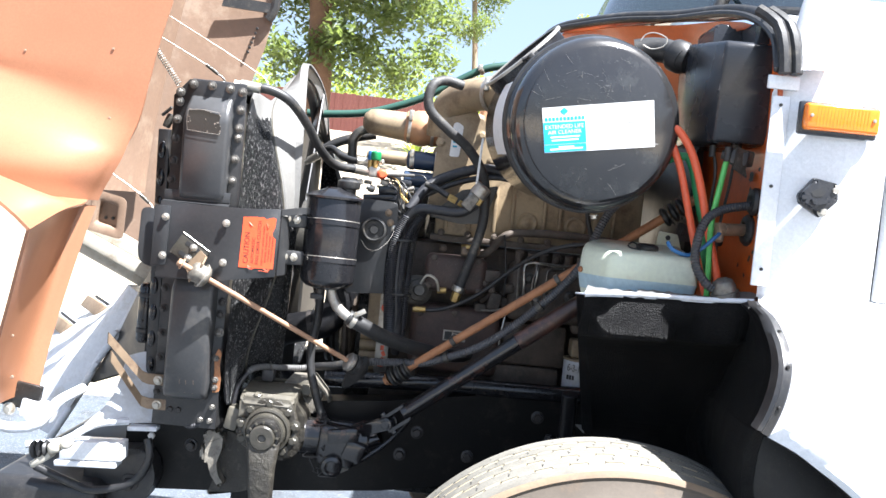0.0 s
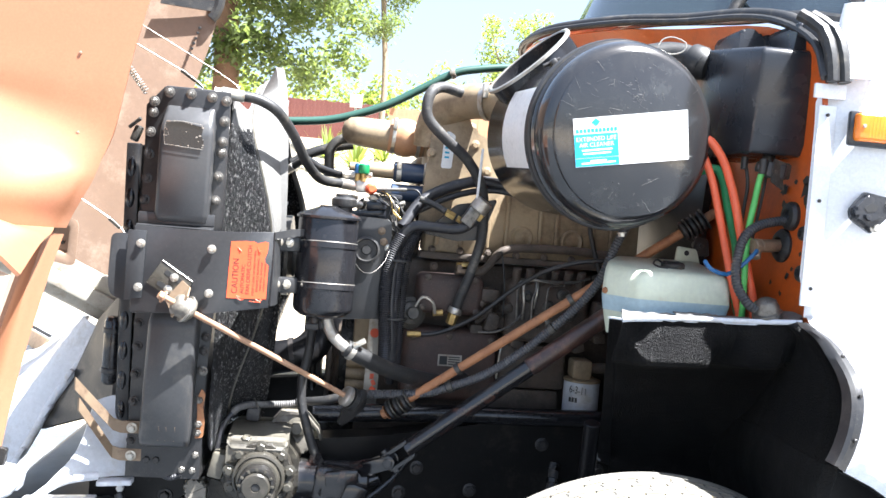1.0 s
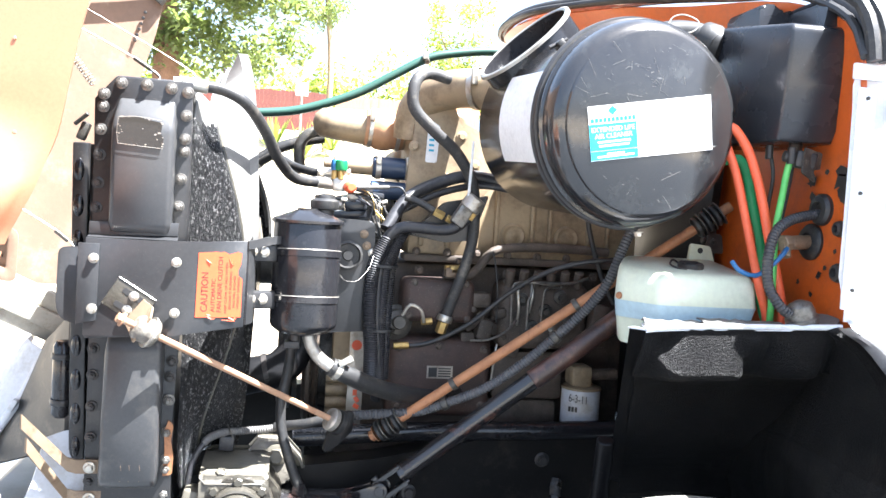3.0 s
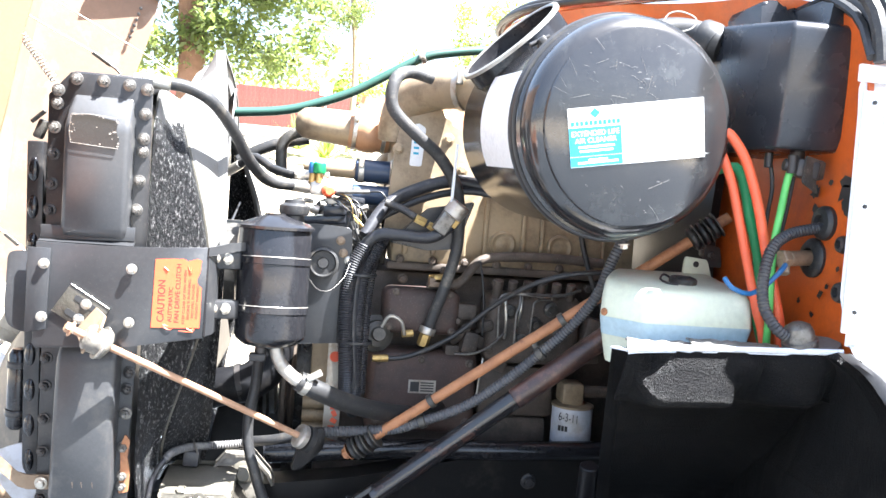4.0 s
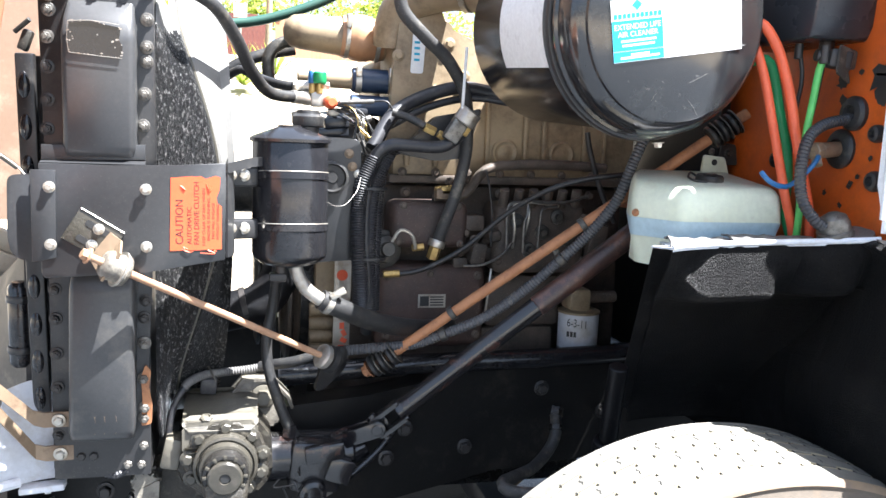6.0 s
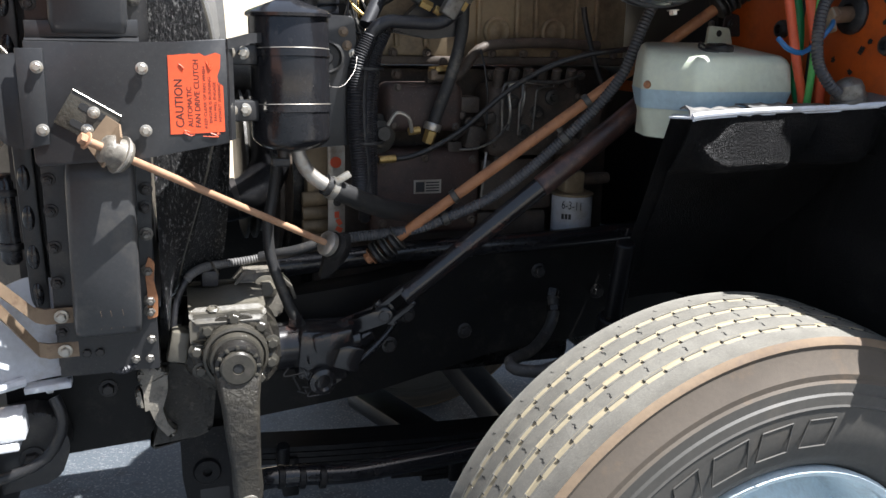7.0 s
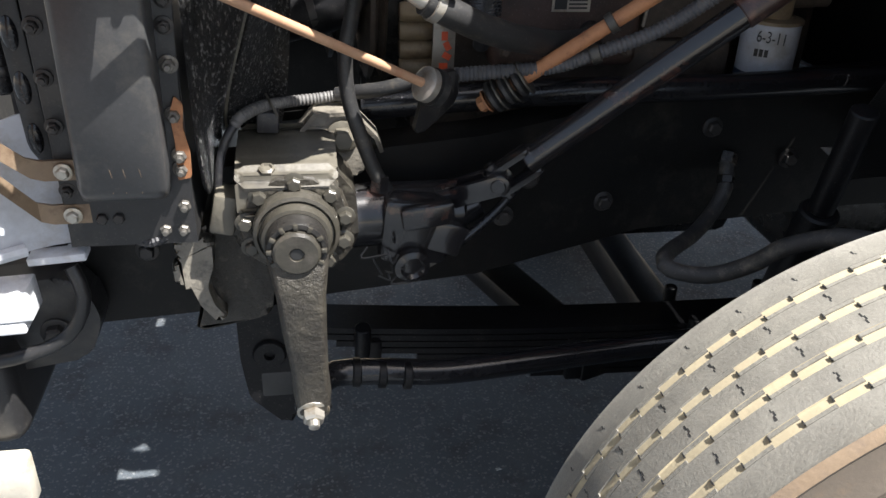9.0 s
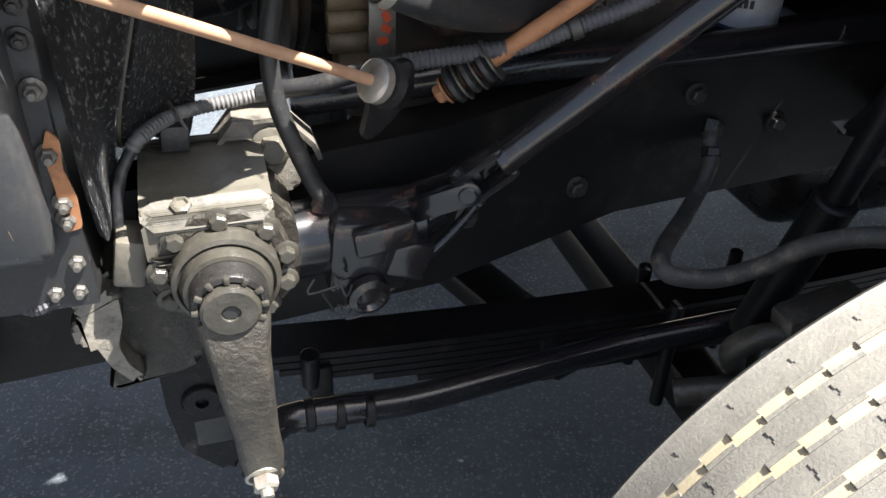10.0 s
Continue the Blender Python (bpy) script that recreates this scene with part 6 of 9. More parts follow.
part("oil_pan", bm, CASTDARK, eng, "black oil pan in shade")
for pts, r in (([(0.231, 2.25, 1.23), (0.229, 2.235, 1.27), (0.226, 2.24, 1.318), (0.236, 2.24, 1.331), (0.272, 2.24, 1.333), (0.335, 2.25, 1.325)], 0.0035),
               ([(0.264, 2.25, 1.33), (0.262, 2.24, 1.30), (0.258, 2.25, 1.26)], 0.0035), ([(0.18, 2.27, 1.07), (0.182, 2.26, 1.13), (0.19, 2.27, 1.18)], 0.003)):
    bm = B()
    tube(bm, pts, r, 8, 0.008)
    part("fuel_line", bm, ZINC, eng)
bm = B()
tube(bm, [(0.05, 2.27, 1.335), (0.12, 2.27, 1.345), (0.17, 2.28, 1.40), (0.25, 2.28, 1.413), (0.36, 2.28, 1.415), (0.46, 2.29, 1.41)], 0.011, 10, 0.015)
part("water_pipe", bm, TANDARK, eng)
bm = B()
box(bm, (0.075, 2.25, 1.355), (0.03, 0.03, 0.02), bevel=0.004)
rod(bm, (0.05, 2.25, 1.355), (0.10, 2.25, 1.36), 0.009)
part("pipe_union", bm, BRASS, eng)
bm = B()
prism(bm, rounded([(-0.047, 1.432), (0.034, 1.510), (0.132, 1.530), (0.112, 1.47), (0.097, 1.426), (0.036, 1.419)], 0.008), (0, 2.225, 0), (1, 0, 0), (0, 0, 1), 0.03, 0.004)
part("dark_bracket", bm, BLACK, eng)
for i in range(5):
    bolt(block, (0.0 + i * 0.11, 2.325, 1.345), OUT, 0.008, TANDARK)
bm = B()
for k in range(7):
    x, z = 0.12 + 0.055 * k, 1.19 + 0.03 * math.sin(k * 2.1)
    box(bm, (x, 2.30, z), (0.035, 0.05, 0.03), pose(0, 0, 0, 0, 20 * math.sin(k), 0), 0.006)
    rod(bm, (x, 2.29, z + 0.02), (x + 0.03, 2.26, z + 0.05), 0.008)
pieces("linkage", bm, TANDARK, eng)

# turbo crossover duct, humped hose and clamps over the engine
duct = thing("charge_duct", (-0.15, 2.4, 1.67), "tan metal charge duct with a clamped humped hose", "duct")
bm = B()
lathe(bm, (-0.268, 2.4, 1.688), (1, 0, -0.06), [(0, 0), (0.02, 0.004), (0.034, 0.02), (0.038, 0.04), (0.042, 0.13), (0.042, 0.25)], 32)
part("pipe", bm, TAN, duct)
HUMP = material("heat_brown_hose", (0.42, 0.23, 0.12), (0.32, 0.17, 0.09), 0.5, 0, 90, 14, 0.1)
bm = B()
lathe(bm, (-0.142, 2.4, 1.682), (1, 0, -0.06), [(0.044, 0), (0.046, 0.004), (0.046, 0.02), (0.050, 0.028), (0.052, 0.045), (0.050, 0.06), (0.046, 0.068), (0.046, 0.09), (0.044, 0.094)], 32)
part("hump_hose", bm, HUMP, duct, "heat-browned silicone hose")
for o in (0.008, 0.076):
    bm = B()
    lathe(bm, V(-0.142 + o, 2.4, 1.682 - 0.06 * o), (1, 0, -0.06), [(0.0475, 0), (0.049, 0.001), (0.049, 0.009), (0.0475, 0.010)], 32)
    box(bm, (-0.136 + o, 2.352, 1.71), (0.012, 0.014, 0.03), bevel=0.003)
    part("band_clamp", bm, ZINC, duct)
bm = B()
rod(bm, (-0.215, 2.33, 1.585), (-0.105, 2.33, 1.583), 0.020)
rod(bm, (-0.24, 2.33, 1.585), (-0.21, 2.33, 1.585), 0.014)
water = thing("water_outlet", (-0.15, 2.33, 1.58), "tan water outlet pipe with a blue clamped hose", "pipe")
part("pipe", bm, TAN, water)
BLUEHOSE = material("blue_silicone", (0.025, 0.045, 0.085), (0.02, 0.035, 0.07), 0.35, 0, 120, 14, 0.08)
bm = B()
rod(bm, (-0.125, 2.33, 1.584), (-0.03, 2.33, 1.582), 0.026)
part("hose", bm, BLUEHOSE, water, "dark blue silicone hose")
for x in (-0.118, -0.048):
    bm = B()
    lathe(bm, (x, 2.33, 1.583), (1, 0, 0), [(0.0265, 0), (0.0275, 0.001), (0.0275, 0.012), (0.0265, 0.013)], 28)
    box(bm, (x + 0.006, 2.302, 1.60), (0.012, 0.012, 0.022), bevel=0.003)
    part("clamp", bm, ZINC, water)
bm = B()
rod(bm, (-0.13, 2.31, 1.53), (-0.03, 2.31, 1.528), 0.022)
part("lower_hose", bm, BLUEHOSE, water)

# black tube elbow and hoses between engine and shroud
for name, pts, r, mat, label in (
        ("heater_hose", [(-0.487, 1.97, 1.696), (-0.442, 1.98, 1.693), (-0.399, 2.0, 1.672), (-0.364, 2.05, 1.626), (-0.337, 2.1, 1.576), (-0.302, 2.16, 1.541), (-0.245, 2.21, 1.536)], 0.0115, RUBBER, "black hose from the radiator top to the fittings"),
        ("coolant_hose", [(-0.402, 2.45, 1.572), (-0.36, 2.42, 1.598), (-0.336, 2.4, 1.59), (-0.302, 2.3, 1.57), (-0.257, 2.25, 1.559), (-0.225, 2.24, 1.561)], 0.010, RUBBER, "short black hose beside the fan shroud"),
        ("vent_hose", [(-0.40, 2.5, 1.59), (-0.353, 2.5, 1.621), (-0.296, 2.5, 1.643), (-0.236, 2.5, 1.657)], 0.014, RUBBER, "black breather hose over the engine front"),
        ("breather_elbow", [(-0.294, 2.45, 1.56), (-0.296, 2.45, 1.632), (-0.275, 2.45, 1.66), (-0.25, 2.45, 1.668), (-0.213, 2.45, 1.668)], 0.014, CAST, "dusty breather elbow pipe"),
        ("green_hose", [(-0.52, 2.9, 1.742), (-0.465, 2.9, 1.744), (-0.331, 2.9, 1.76), (-0.229, 2.9, 1.79), (-0.127, 2.9, 1.833), (-0.025, 2.9, 1.894), (0.07, 2.9, 1.95), (0.15, 2.9, 1.973), (0.277, 2.9, 1.991), (0.45, 2.88, 1.985)], 0.0135, HOSEGREEN, "long dark green hose slung over the engine"),
        ("oil_hose", [(0.008, 2.1, 1.769), (-0.039, 2.08, 1.774), (-0.068, 2.06, 1.752), (-0.069, 2.06, 1.7), (-0.02, 2.08, 1.655), (0.037, 2.12, 1.616), (0.083, 2.16, 1.557), (0.097, 2.18, 1.493), (0.098, 2.19, 1.427), (0.081, 2.2, 1.347), (0.062, 2.22, 1.277), (0.055, 2.23, 1.245)], 0.0125, HOSEDUST, "bent black hose hanging down the engine's flank"),
        ("wiring_loom", [(0.073, 2.14, 1.476), (0.035, 2.14, 1.450), (-0.029, 2.14, 1.450), (-0.073, 2.14, 1.448), (-0.102, 2.15, 1.418), (-0.114, 2.15, 1.354), (-0.116, 2.15, 1.265), (-0.11, 2.15, 1.189), (-0.104, 2.16, 1.123), (-0.10, 2.2, 1.06)], 0.0125, LOOM, "black plastic hose bending down beside the reservoir"),
        ("wire_harness", [(-0.101, 2.17, 1.443), (-0.056, 2.2, 1.51), (0.005, 2.22, 1.547), (0.084, 2.22, 1.572), (0.153, 2.22, 1.566), (0.24, 2.2, 1.55)], 0.014, LOOM, "taped black wire harness over the engine"),
        ("wire_harness", [(-0.075, 2.2, 1.48), (0.019, 2.22, 1.528), (0.113, 2.22, 1.552), (0.20, 2.2, 1.545)], 0.008, LOOM, "thin black wire harness over the engine"),
        ("battery_cable", [(-0.067, 2.22, 1.176), (0.013, 2.22, 1.185), (0.102, 2.2, 1.234), (0.185, 2.17, 1.312), (0.248, 2.12, 1.364), (0.313, 2.08, 1.393), (0.38, 2.06, 1.405), (0.46, 2.08, 1.41)], 0.0055, RUBBER, "thin black cable rising across the engine"),
        ("throttle_cable", [(0.372, 2.2, 1.49), (0.379, 2.2, 1.456), (0.397, 2.2, 1.402), (0.419, 2.2, 1.349), (0.449, 2.2, 1.295)], 0.006, RUBBER, "short black cable on the engine's flank")):
    bm = B()
    tube(bm, pts, r, 14, 0.010)
    h = solo(name, bm, mat, label, "hose" if "hose" in name else "pipe" if "elbow" in name else "cable")
    if name in ("heater_hose", "coolant_hose"):
        for k in (0, -1):
            e, f = V(*pts[k]), V(*pts[1 if k == 0 else -2])
            bm = B()
            d = (f - e).normalized()
            rod(bm, e - d * 0.03, e + d * 0.018, r * 1.12)
            rod(bm, e - d * 0.045, e - d * 0.025, r * 0.8, seg=6)
            part("ferrule", bm, ZINC, h)
    if name == "green_hose":
        bm = B()
        lathe(bm, (0.062, 2.9, 1.945), (0.09, 0, 0.05), [(0.0145, 0), (0.017, 0.002), (0.017, 0.014), (0.0145, 0.016)], 20)
        box(bm, (0.066, 2.882, 1.955), (0.016, 0.014, 0.02), bevel=0.003)
        part("clamp", bm, ZINC, h)
    if name == "oil_hose":
        bm = B()
        lathe(bm, (0.055, 2.23, 1.25), (-0.03, 0, -0.1), [(0.0175, 0), (0.0185, 0.002), (0.0185, 0.014), (0.0175, 0.016)], 20)
        part("crimp_ring", bm, ZINC, h)
        bm = B()
        rod(bm, (0.051, 2.23, 1.236), (0.044, 2.235, 1.208), 0.013, seg=6)
        part("hex_union", bm, BRASS, h, "brass union")
for pts, r in (([(-0.056, 2.17, 1.446), (-0.078, 2.18, 1.393), (-0.086, 2.18, 1.315), (-0.088, 2.18, 1.237), (-0.088, 2.18, 1.11)], 0.012), ([(-0.10, 2.145, 1.425), (-0.126, 2.14, 1.36), (-0.13, 2.14, 1.26), (-0.122, 2.14, 1.17), (-0.118, 2.17, 1.1)], 0.0165), ([(-0.07, 2.155, 1.43), (-0.098, 2.155, 1.36), (-0.105, 2.155, 1.26), (-0.103, 2.155, 1.17), (-0.10, 2.165, 1.09)], 0.014)):
    bm = B()
    tube(bm, pts, r, 14, ribs=0.005)
    solo("corrugated_loom", bm, LOOM, "black corrugated wire loom running down beside the reservoir", "cable", "looms")

# fittings block with coloured caps above the reservoir
fb = thing("fittings_block", (-0.2, 2.23, 1.49), "cluster of silver fittings with green, blue and red caps", "fittings")
bm = B()
box(bm, (-0.205, 2.23, 1.535), (0.03, 0.03, 0.03), bevel=0.004)
rod(bm, (-0.25, 2.23, 1.538), (-0.21, 2.23, 1.538), 0.013, seg=6)
rod(bm, (-0.255, 2.24, 1.562), (-0.215, 2.24, 1.561), 0.011, seg=6)
part("manifold", bm, ALU, fb)
for at, col, nm in (((-0.217, 2.222, 1.566), BLUE, "blue_cap"), ((-0.203, 2.218, 1.566), GREEN, "green_cap")):
    bm = B()
    rod(bm, V(*at) - V(0, 0, 0.02), V(*at), 0.007)
    part("stem", bm, BRASS, fb)
    bm = B()
    g_ = 1.2 if nm == "green_cap" else 0.75
    lathe(bm, at, (0, 0, 1), [(0.0, 0), (0.010 * g_, 0), (0.0115 * g_, 0.003), (0.0115 * g_, 0.021), (0.009 * g_, 0.024), (0, 0.024)], 20)
    part(nm, bm, col, fb)
bm = B()
lathe(bm, (-0.185, 2.215, 1.53), (0.25, -1, 0), [(0.0, 0), (0.012, 0), (0.0135, 0.004), (0.0135, 0.016), (0.008, 0.022), (0, 0.022)], 20)
part("red_cap", bm, RED, fb)
bm = B()
rnd = random.Random(21)
for k in range(12):
    p = V(-0.245 + 0.012 * k, 2.24 + rnd.uniform(-0.02, 0.03), 1.495 + rnd.uniform(-0.012, 0.018))
    if k % 3 == 0:
        box(bm, p, (rnd.uniform(0.014, 0.03), 0.018, rnd.uniform(0.01, 0.02)), pose(0, 0, 0, 0, rnd.uniform(-30, 30), 0), 0.003)
    else:
        rod(bm, p, p + V(rnd.uniform(0.012, 0.03), 0, rnd.uniform(-0.006, 0.006)), rnd.uniform(0.005, 0.009), seg=10)
pieces("solenoid", bm, ALU, fb)
bm = B()
for p, s_ in (((-0.165, 2.25, 1.49), (0.05, 0.04, 0.024)), ((-0.185, 2.26, 1.468), (0.09, 0.05, 0.02)), ((-0.12, 2.24, 1.515), (0.035, 0.02, 0.014)), ((-0.15, 2.215, 1.525), (0.04, 0.015, 0.012))):
    box(bm, p, s_, pose(0, 0, 0, 0, rnd.uniform(-8, 8), 0), 0.004)
part("connector", bm, PLASTIC, fb)

# loose bright wires and connectors
wr = thing("loose_wires", (-0.1, 2.2, 1.47), "tangle of pale loose wires and small connectors", "wires")
rnd = random.Random(9)
for k in range(11):
    a = V(-0.17 + rnd.uniform(-0.02, 0.02), 2.22, 1.525 + rnd.uniform(-0.02, 0.01))
    b = V(-0.085 + rnd.uniform(-0.03, 0.03), 2.19 + rnd.uniform(-0.02, 0.02), 1.43 + rnd.uniform(-0.02, 0.05))
    m1 = a.lerp(b, 0.4) + V(rnd.uniform(0.0, 0.03), -0.015, rnd.uniform(-0.01, 0.03))
    bm = B()
    tube(bm, [a, m1, a.lerp(b, 0.75) + V(rnd.uniform(-0.02, 0.02), -0.01, 0), b], rnd.uniform(0.0012, 0.002), 6, 0.01)
    part("wire", bm, (STEEL, INK, BRASS, INK)[k % 4], wr)
for a, b in (((-0.165, 2.2, 1.53), (-0.095, 2.2, 1.535)), ((-0.13, 2.19, 1.47), (-0.115, 2.19, 1.425)), ((-0.12, 2.185, 1.455), (-0.10, 2.185, 1.41))):
    bm = B()
    rod(bm, a, b, 0.0045)
    part("crimp", bm, STEEL, wr)
bm = B()
tube(bm, [(-0.095, 2.2, 1.535), (-0.07, 2.19, 1.535), (-0.055, 2.19, 1.51), (-0.058, 2.19, 1.49)], 0.002, 6, 0.008)
part("wire", bm, INK, wr)
bm = B()
tube(bm, [(-0.21, 2.1, 1.355), (-0.19, 2.08, 1.335), (-0.165, 2.08, 1.335), (-0.14, 2.1, 1.36), (-0.13, 2.12, 1.385)], 0.0005, 6, 0.006)
part("wire", bm, STEEL, wr)

# pressure sensor on its hose, with a long cable tie
sn = thing("sensor_block", (0.07, 2.14, 1.5), "grey sensor block with brass ends and a long white cable tie", "sensor")
bm = B()
box(bm, (0.062, 2.135, 1.487), (0.032, 0.03, 0.06), pose(0, 0, 0, 0, 32, 0), 0.005)
part("body", bm, STEEL, sn)
bm = B()
rod(bm, (0.073, 2.13, 1.497), (0.09, 2.125, 1.523), 0.023)
part("foil_wrap", bm, ALU, sn, "bright foil tape")
bm = B()
rod(bm, (0.0, 2.15, 1.488), (0.022, 2.15, 1.478), 0.010, seg=6)
rod(bm, (0.028, 2.15, 1.476), (0.045, 2.15, 1.466), 0.009, seg=6)
rod(bm, (0.075, 2.135, 1.475), (0.09, 2.13, 1.50), 0.010, seg=6)
part("brass_union", bm, BRASS, sn)
bm = B()
tube(bm, [(-0.062, 2.17, 1.515), (-0.03, 2.16, 1.505), (0.0, 2.15, 1.489)], 0.008, 10, 0.01)
part("hose_tail", bm, RUBBER, sn)
bm = B()
box(bm, (0.071, 2.12, 1.585), (0.006, 0.002, 0.12), pose(0, 0, 0, 0, 2, 0), 0.0008)
box(bm, (0.073, 2.118, 1.524), (0.012, 0.006, 0.012), bevel=0.002)
part("cable_tie", bm, DECAL, sn)

# front of the engine: black bracket plate, pulleys, mounts
br = thing("reservoir_bracket", (-0.17, 2.15, 1.22), "black steel bracket plate behind the reservoir", "bracket")
bm = B()
prism(bm, rounded([(-0.245, 1.212), (-0.118, 1.22), (-0.122, 1.36), (-0.128, 1.458), (-0.21, 1.462), (-0.25, 1.45)], 0.012), (0, 2.155, 0), (1, 0, 0), (0, 0, 1), 0.006, 0.001)
part("plate", bm, SATIN, br)
bm = B()
lathe(bm, (-0.183, 2.149, 1.383), OUT, [(0, 0), (0.032, 0), (0.032, 0.016), (0.027, 0.018), (0.024, 0.010), (0.012, 0.010), (0.010, 0.014), (0, 0.014)], 28)
part("knob", bm, RUBBER, br)
for x, z in ((-0.143, 1.405), (-0.131, 1.39), (-0.15, 1.43)):
    bolt(br, (x, 2.147, z), OUT, 0.0065, STRAPTAN if z > 1.4 else ZINC)
pl = thing("crank_pulley", (-0.25, MID, 1.0), "dusty tan grooved engine pulleys behind the reservoir", "pulley")
bm = B()
lathe(bm, (-0.325, 2.52, 1.13), (1, 0, 0), [(0, 0), (0.15, 0), (0.17, 0.006), (0.17, 0.012), (0.155, 0.018), (0.17, 0.026), (0.17, 0.032), (0.155, 0.038), (0.155, 0.05), (0, 0.05)], 56)
part("wheel", bm, CAST, pl)
bm = B()
lathe(bm, (-0.262, 2.48, 1.12), (1, 0, 0), [(0, 0), (0.17, 0), (0.185, 0.006), (0.185, 0.014), (0.17, 0.02), (0.185, 0.028), (0.175, 0.034), (0, 0.034)], 56)
part("wheel", bm, TANDARK, pl)
mt = thing("engine_mount", (-0.18, 2.33, 0.98), "tan ribbed front engine mount with a grey plate", "mount")
bm = B()
for k in range(4):
    lathe(bm, (-0.178, 2.33, 0.99 + k * 0.03), (1, 0, 0), [(0, -0.03), (0.014, -0.03), (0.016, -0.026), (0.016, 0.026), (0.014, 0.03), (0, 0.03)], 16)
box(bm, (-0.165, 2.36, 1.07), (0.06, 0.05, 0.26), bevel=0.006)
pieces("rubber_block", bm, TAN, mt)
bm = B()
prism(bm, rounded([(-0.16, 0.985), (-0.125, 0.975), (-0.122, 1.2), (-0.158, 1.205)], 0.005), (0, 2.29, 0), (1, 0, 0), (0, 0, 1), 0.008, 0.001)
part("plate", bm, ALU, mt, "grey scuffed plate with red paint marks")
bm = B()
for k in range(4):
    box(bm, (-0.142 + 0.006 * math.sin(k), 2.2815, 1.005 + k * 0.016), (0.014, 0.0006, 0.010), pose(0, 0, 0, 0, 30 * k, 0))
lathe(bm, (-0.142, 2.282, 1.165), OUT, [(0.0, 0), (0.012, 0), (0.012, 0.001), (0, 0.001)], 16)
pieces("paint_mark", bm, CAUTION, mt)
bolt(mt, (-0.14, 2.282, 1.08), OUT, 0.006, BLACKBOLT)

# ---- lines, nuts and small castings on the engine's flank ----
for pts, r in (([(0.216, 2.245, 1.227), (0.212, 2.24, 1.30), (0.214, 2.24, 1.322), (0.225, 2.24, 1.331), (0.271, 2.24, 1.334), (0.346, 2.24, 1.334), (0.40, 2.25, 1.348)], 0.0036),
               ([(0.254, 2.245, 1.22), (0.253, 2.24, 1.288), (0.258, 2.24, 1.30), (0.261, 2.245, 1.33)], 0.0036),
               ([(0.288, 2.245, 1.23), (0.289, 2.238, 1.30), (0.296, 2.24, 1.32), (0.33, 2.245, 1.325)], 0.003),
               ([(0.179, 2.245, 1.235), (0.176, 2.235, 1.30), (0.17, 2.24, 1.36), (0.163, 2.25, 1.40)], 0.0022),
               ([(0.12, 2.25, 1.19), (0.16, 2.235, 1.195), (0.20, 2.235, 1.215), (0.23, 2.245, 1.245)], 0.003)):
    bm = B()
    tube(bm, pts, r, 8, 0.01)
    part("fuel_line", bm, STEEL if r > 0.0025 else INK, eng, "thin steel fuel line" if r > 0.0025 else "")
for x, y, z, q in ((0.086, 2.27, 1.372, 0.007), (0.122, 2.255, 1.264, 0.008), (0.142, 2.25, 1.249, 0.007), (-0.02, 2.24, 1.322, 0.006), (0.10, 2.24, 1.322, 0.006), (-0.03, 2.24, 1.245, 0.006), (0.108, 2.24, 1.24, 0.006),
                   (-0.045, 2.27, 1.165, 0.007), (0.16, 2.27, 1.165, 0.007), (-0.045, 2.27, 1.03, 0.007), (0.16, 2.27, 1.03, 0.007), (0.05, 2.27, 1.17, 0.006), (0.20, 2.255, 1.20, 0.006), (0.40, 2.255, 1.20, 0.006), (0.40, 2.255, 1.30, 0.006)):
    bolt(eng, (x, y, z), OUT, q, TANDARK, "nut")
for x, z, sx, sz in ((0.14, 1.285, 0.05, 0.035), (0.155, 1.215, 0.035, 0.05), (0.19, 1.255, 0.03, 0.025), (0.435, 1.24, 0.04, 0.09)):
    bm = B()
    box(bm, (x, 2.275, z), (sx, 0.05, sz), pose(0, 0, 0, 0, 12 * math.sin(x * 90), 0), 0.006)
    part("casting_lug", bm, TANDARK, eng)
bm = B()
box(bm, (0.075, 2.25, 1.348), (0.05, 0.03, 0.022), bevel=0.004)
part("tee_fitting", bm, STRAPTAN, eng, "tarnished tee fitting")
# cable ties round the looms
for z in (1.36, 1.22):
    bm = B()
    lathe(bm, (-0.106, 2.155, z), (0.02, 0, 1), [(0.034, 0), (0.0352, 0.001), (0.0352, 0.005), (0.034, 0.006)], 20)
    solo("cable_tie", bm, INK, "black cable tie round the wire looms", "cable tie", "cable ties")
# made-up alternator: dark backing added to hide the bright ground behind the fittings
al = thing("alternator", (-0.12, 2.45, 1.35), "dark finned body added as backing behind the fittings", "alternator")
bm = B()
lathe(bm, (-0.20, 2.45, 1.44), (1, 0, 0), [(0, 0), (0.05, 0), (0.07, 0.012), (0.075, 0.02), (0.075, 0.13), (0.068, 0.142), (0.03, 0.15), (0, 0.15)], 36)
part("body", bm, CAST, al)
for k in range(10):
    a = radians(100 + 16 * k)
    bm = B()
    box(bm, (-0.197, 2.45 + 0.055 * math.cos(a), 1.44 + 0.055 * math.sin(a)), (0.012, 0.004, 0.022), pose(0, 0, 0, 90 + math.degrees(a), 0, 0))
    part("vent", bm, INK, al)
bm = B()
prism(bm, rounded([(-0.22, 1.30), (-0.03, 1.30), (-0.02, 1.50), (-0.10, 1.53), (-0.21, 1.51)], 0.02), (0, 2.545, 0), (1, 0, 0), (0, 0, 1), 0.02, 0.003)
part("bracket", bm, CASTDARK, al)

# ---- air cleaner ----
ac = thing("air_cleaner", (0.28, 1.95, 1.47), "large round black air cleaner with a scratched cover and white label", "air cleaner")
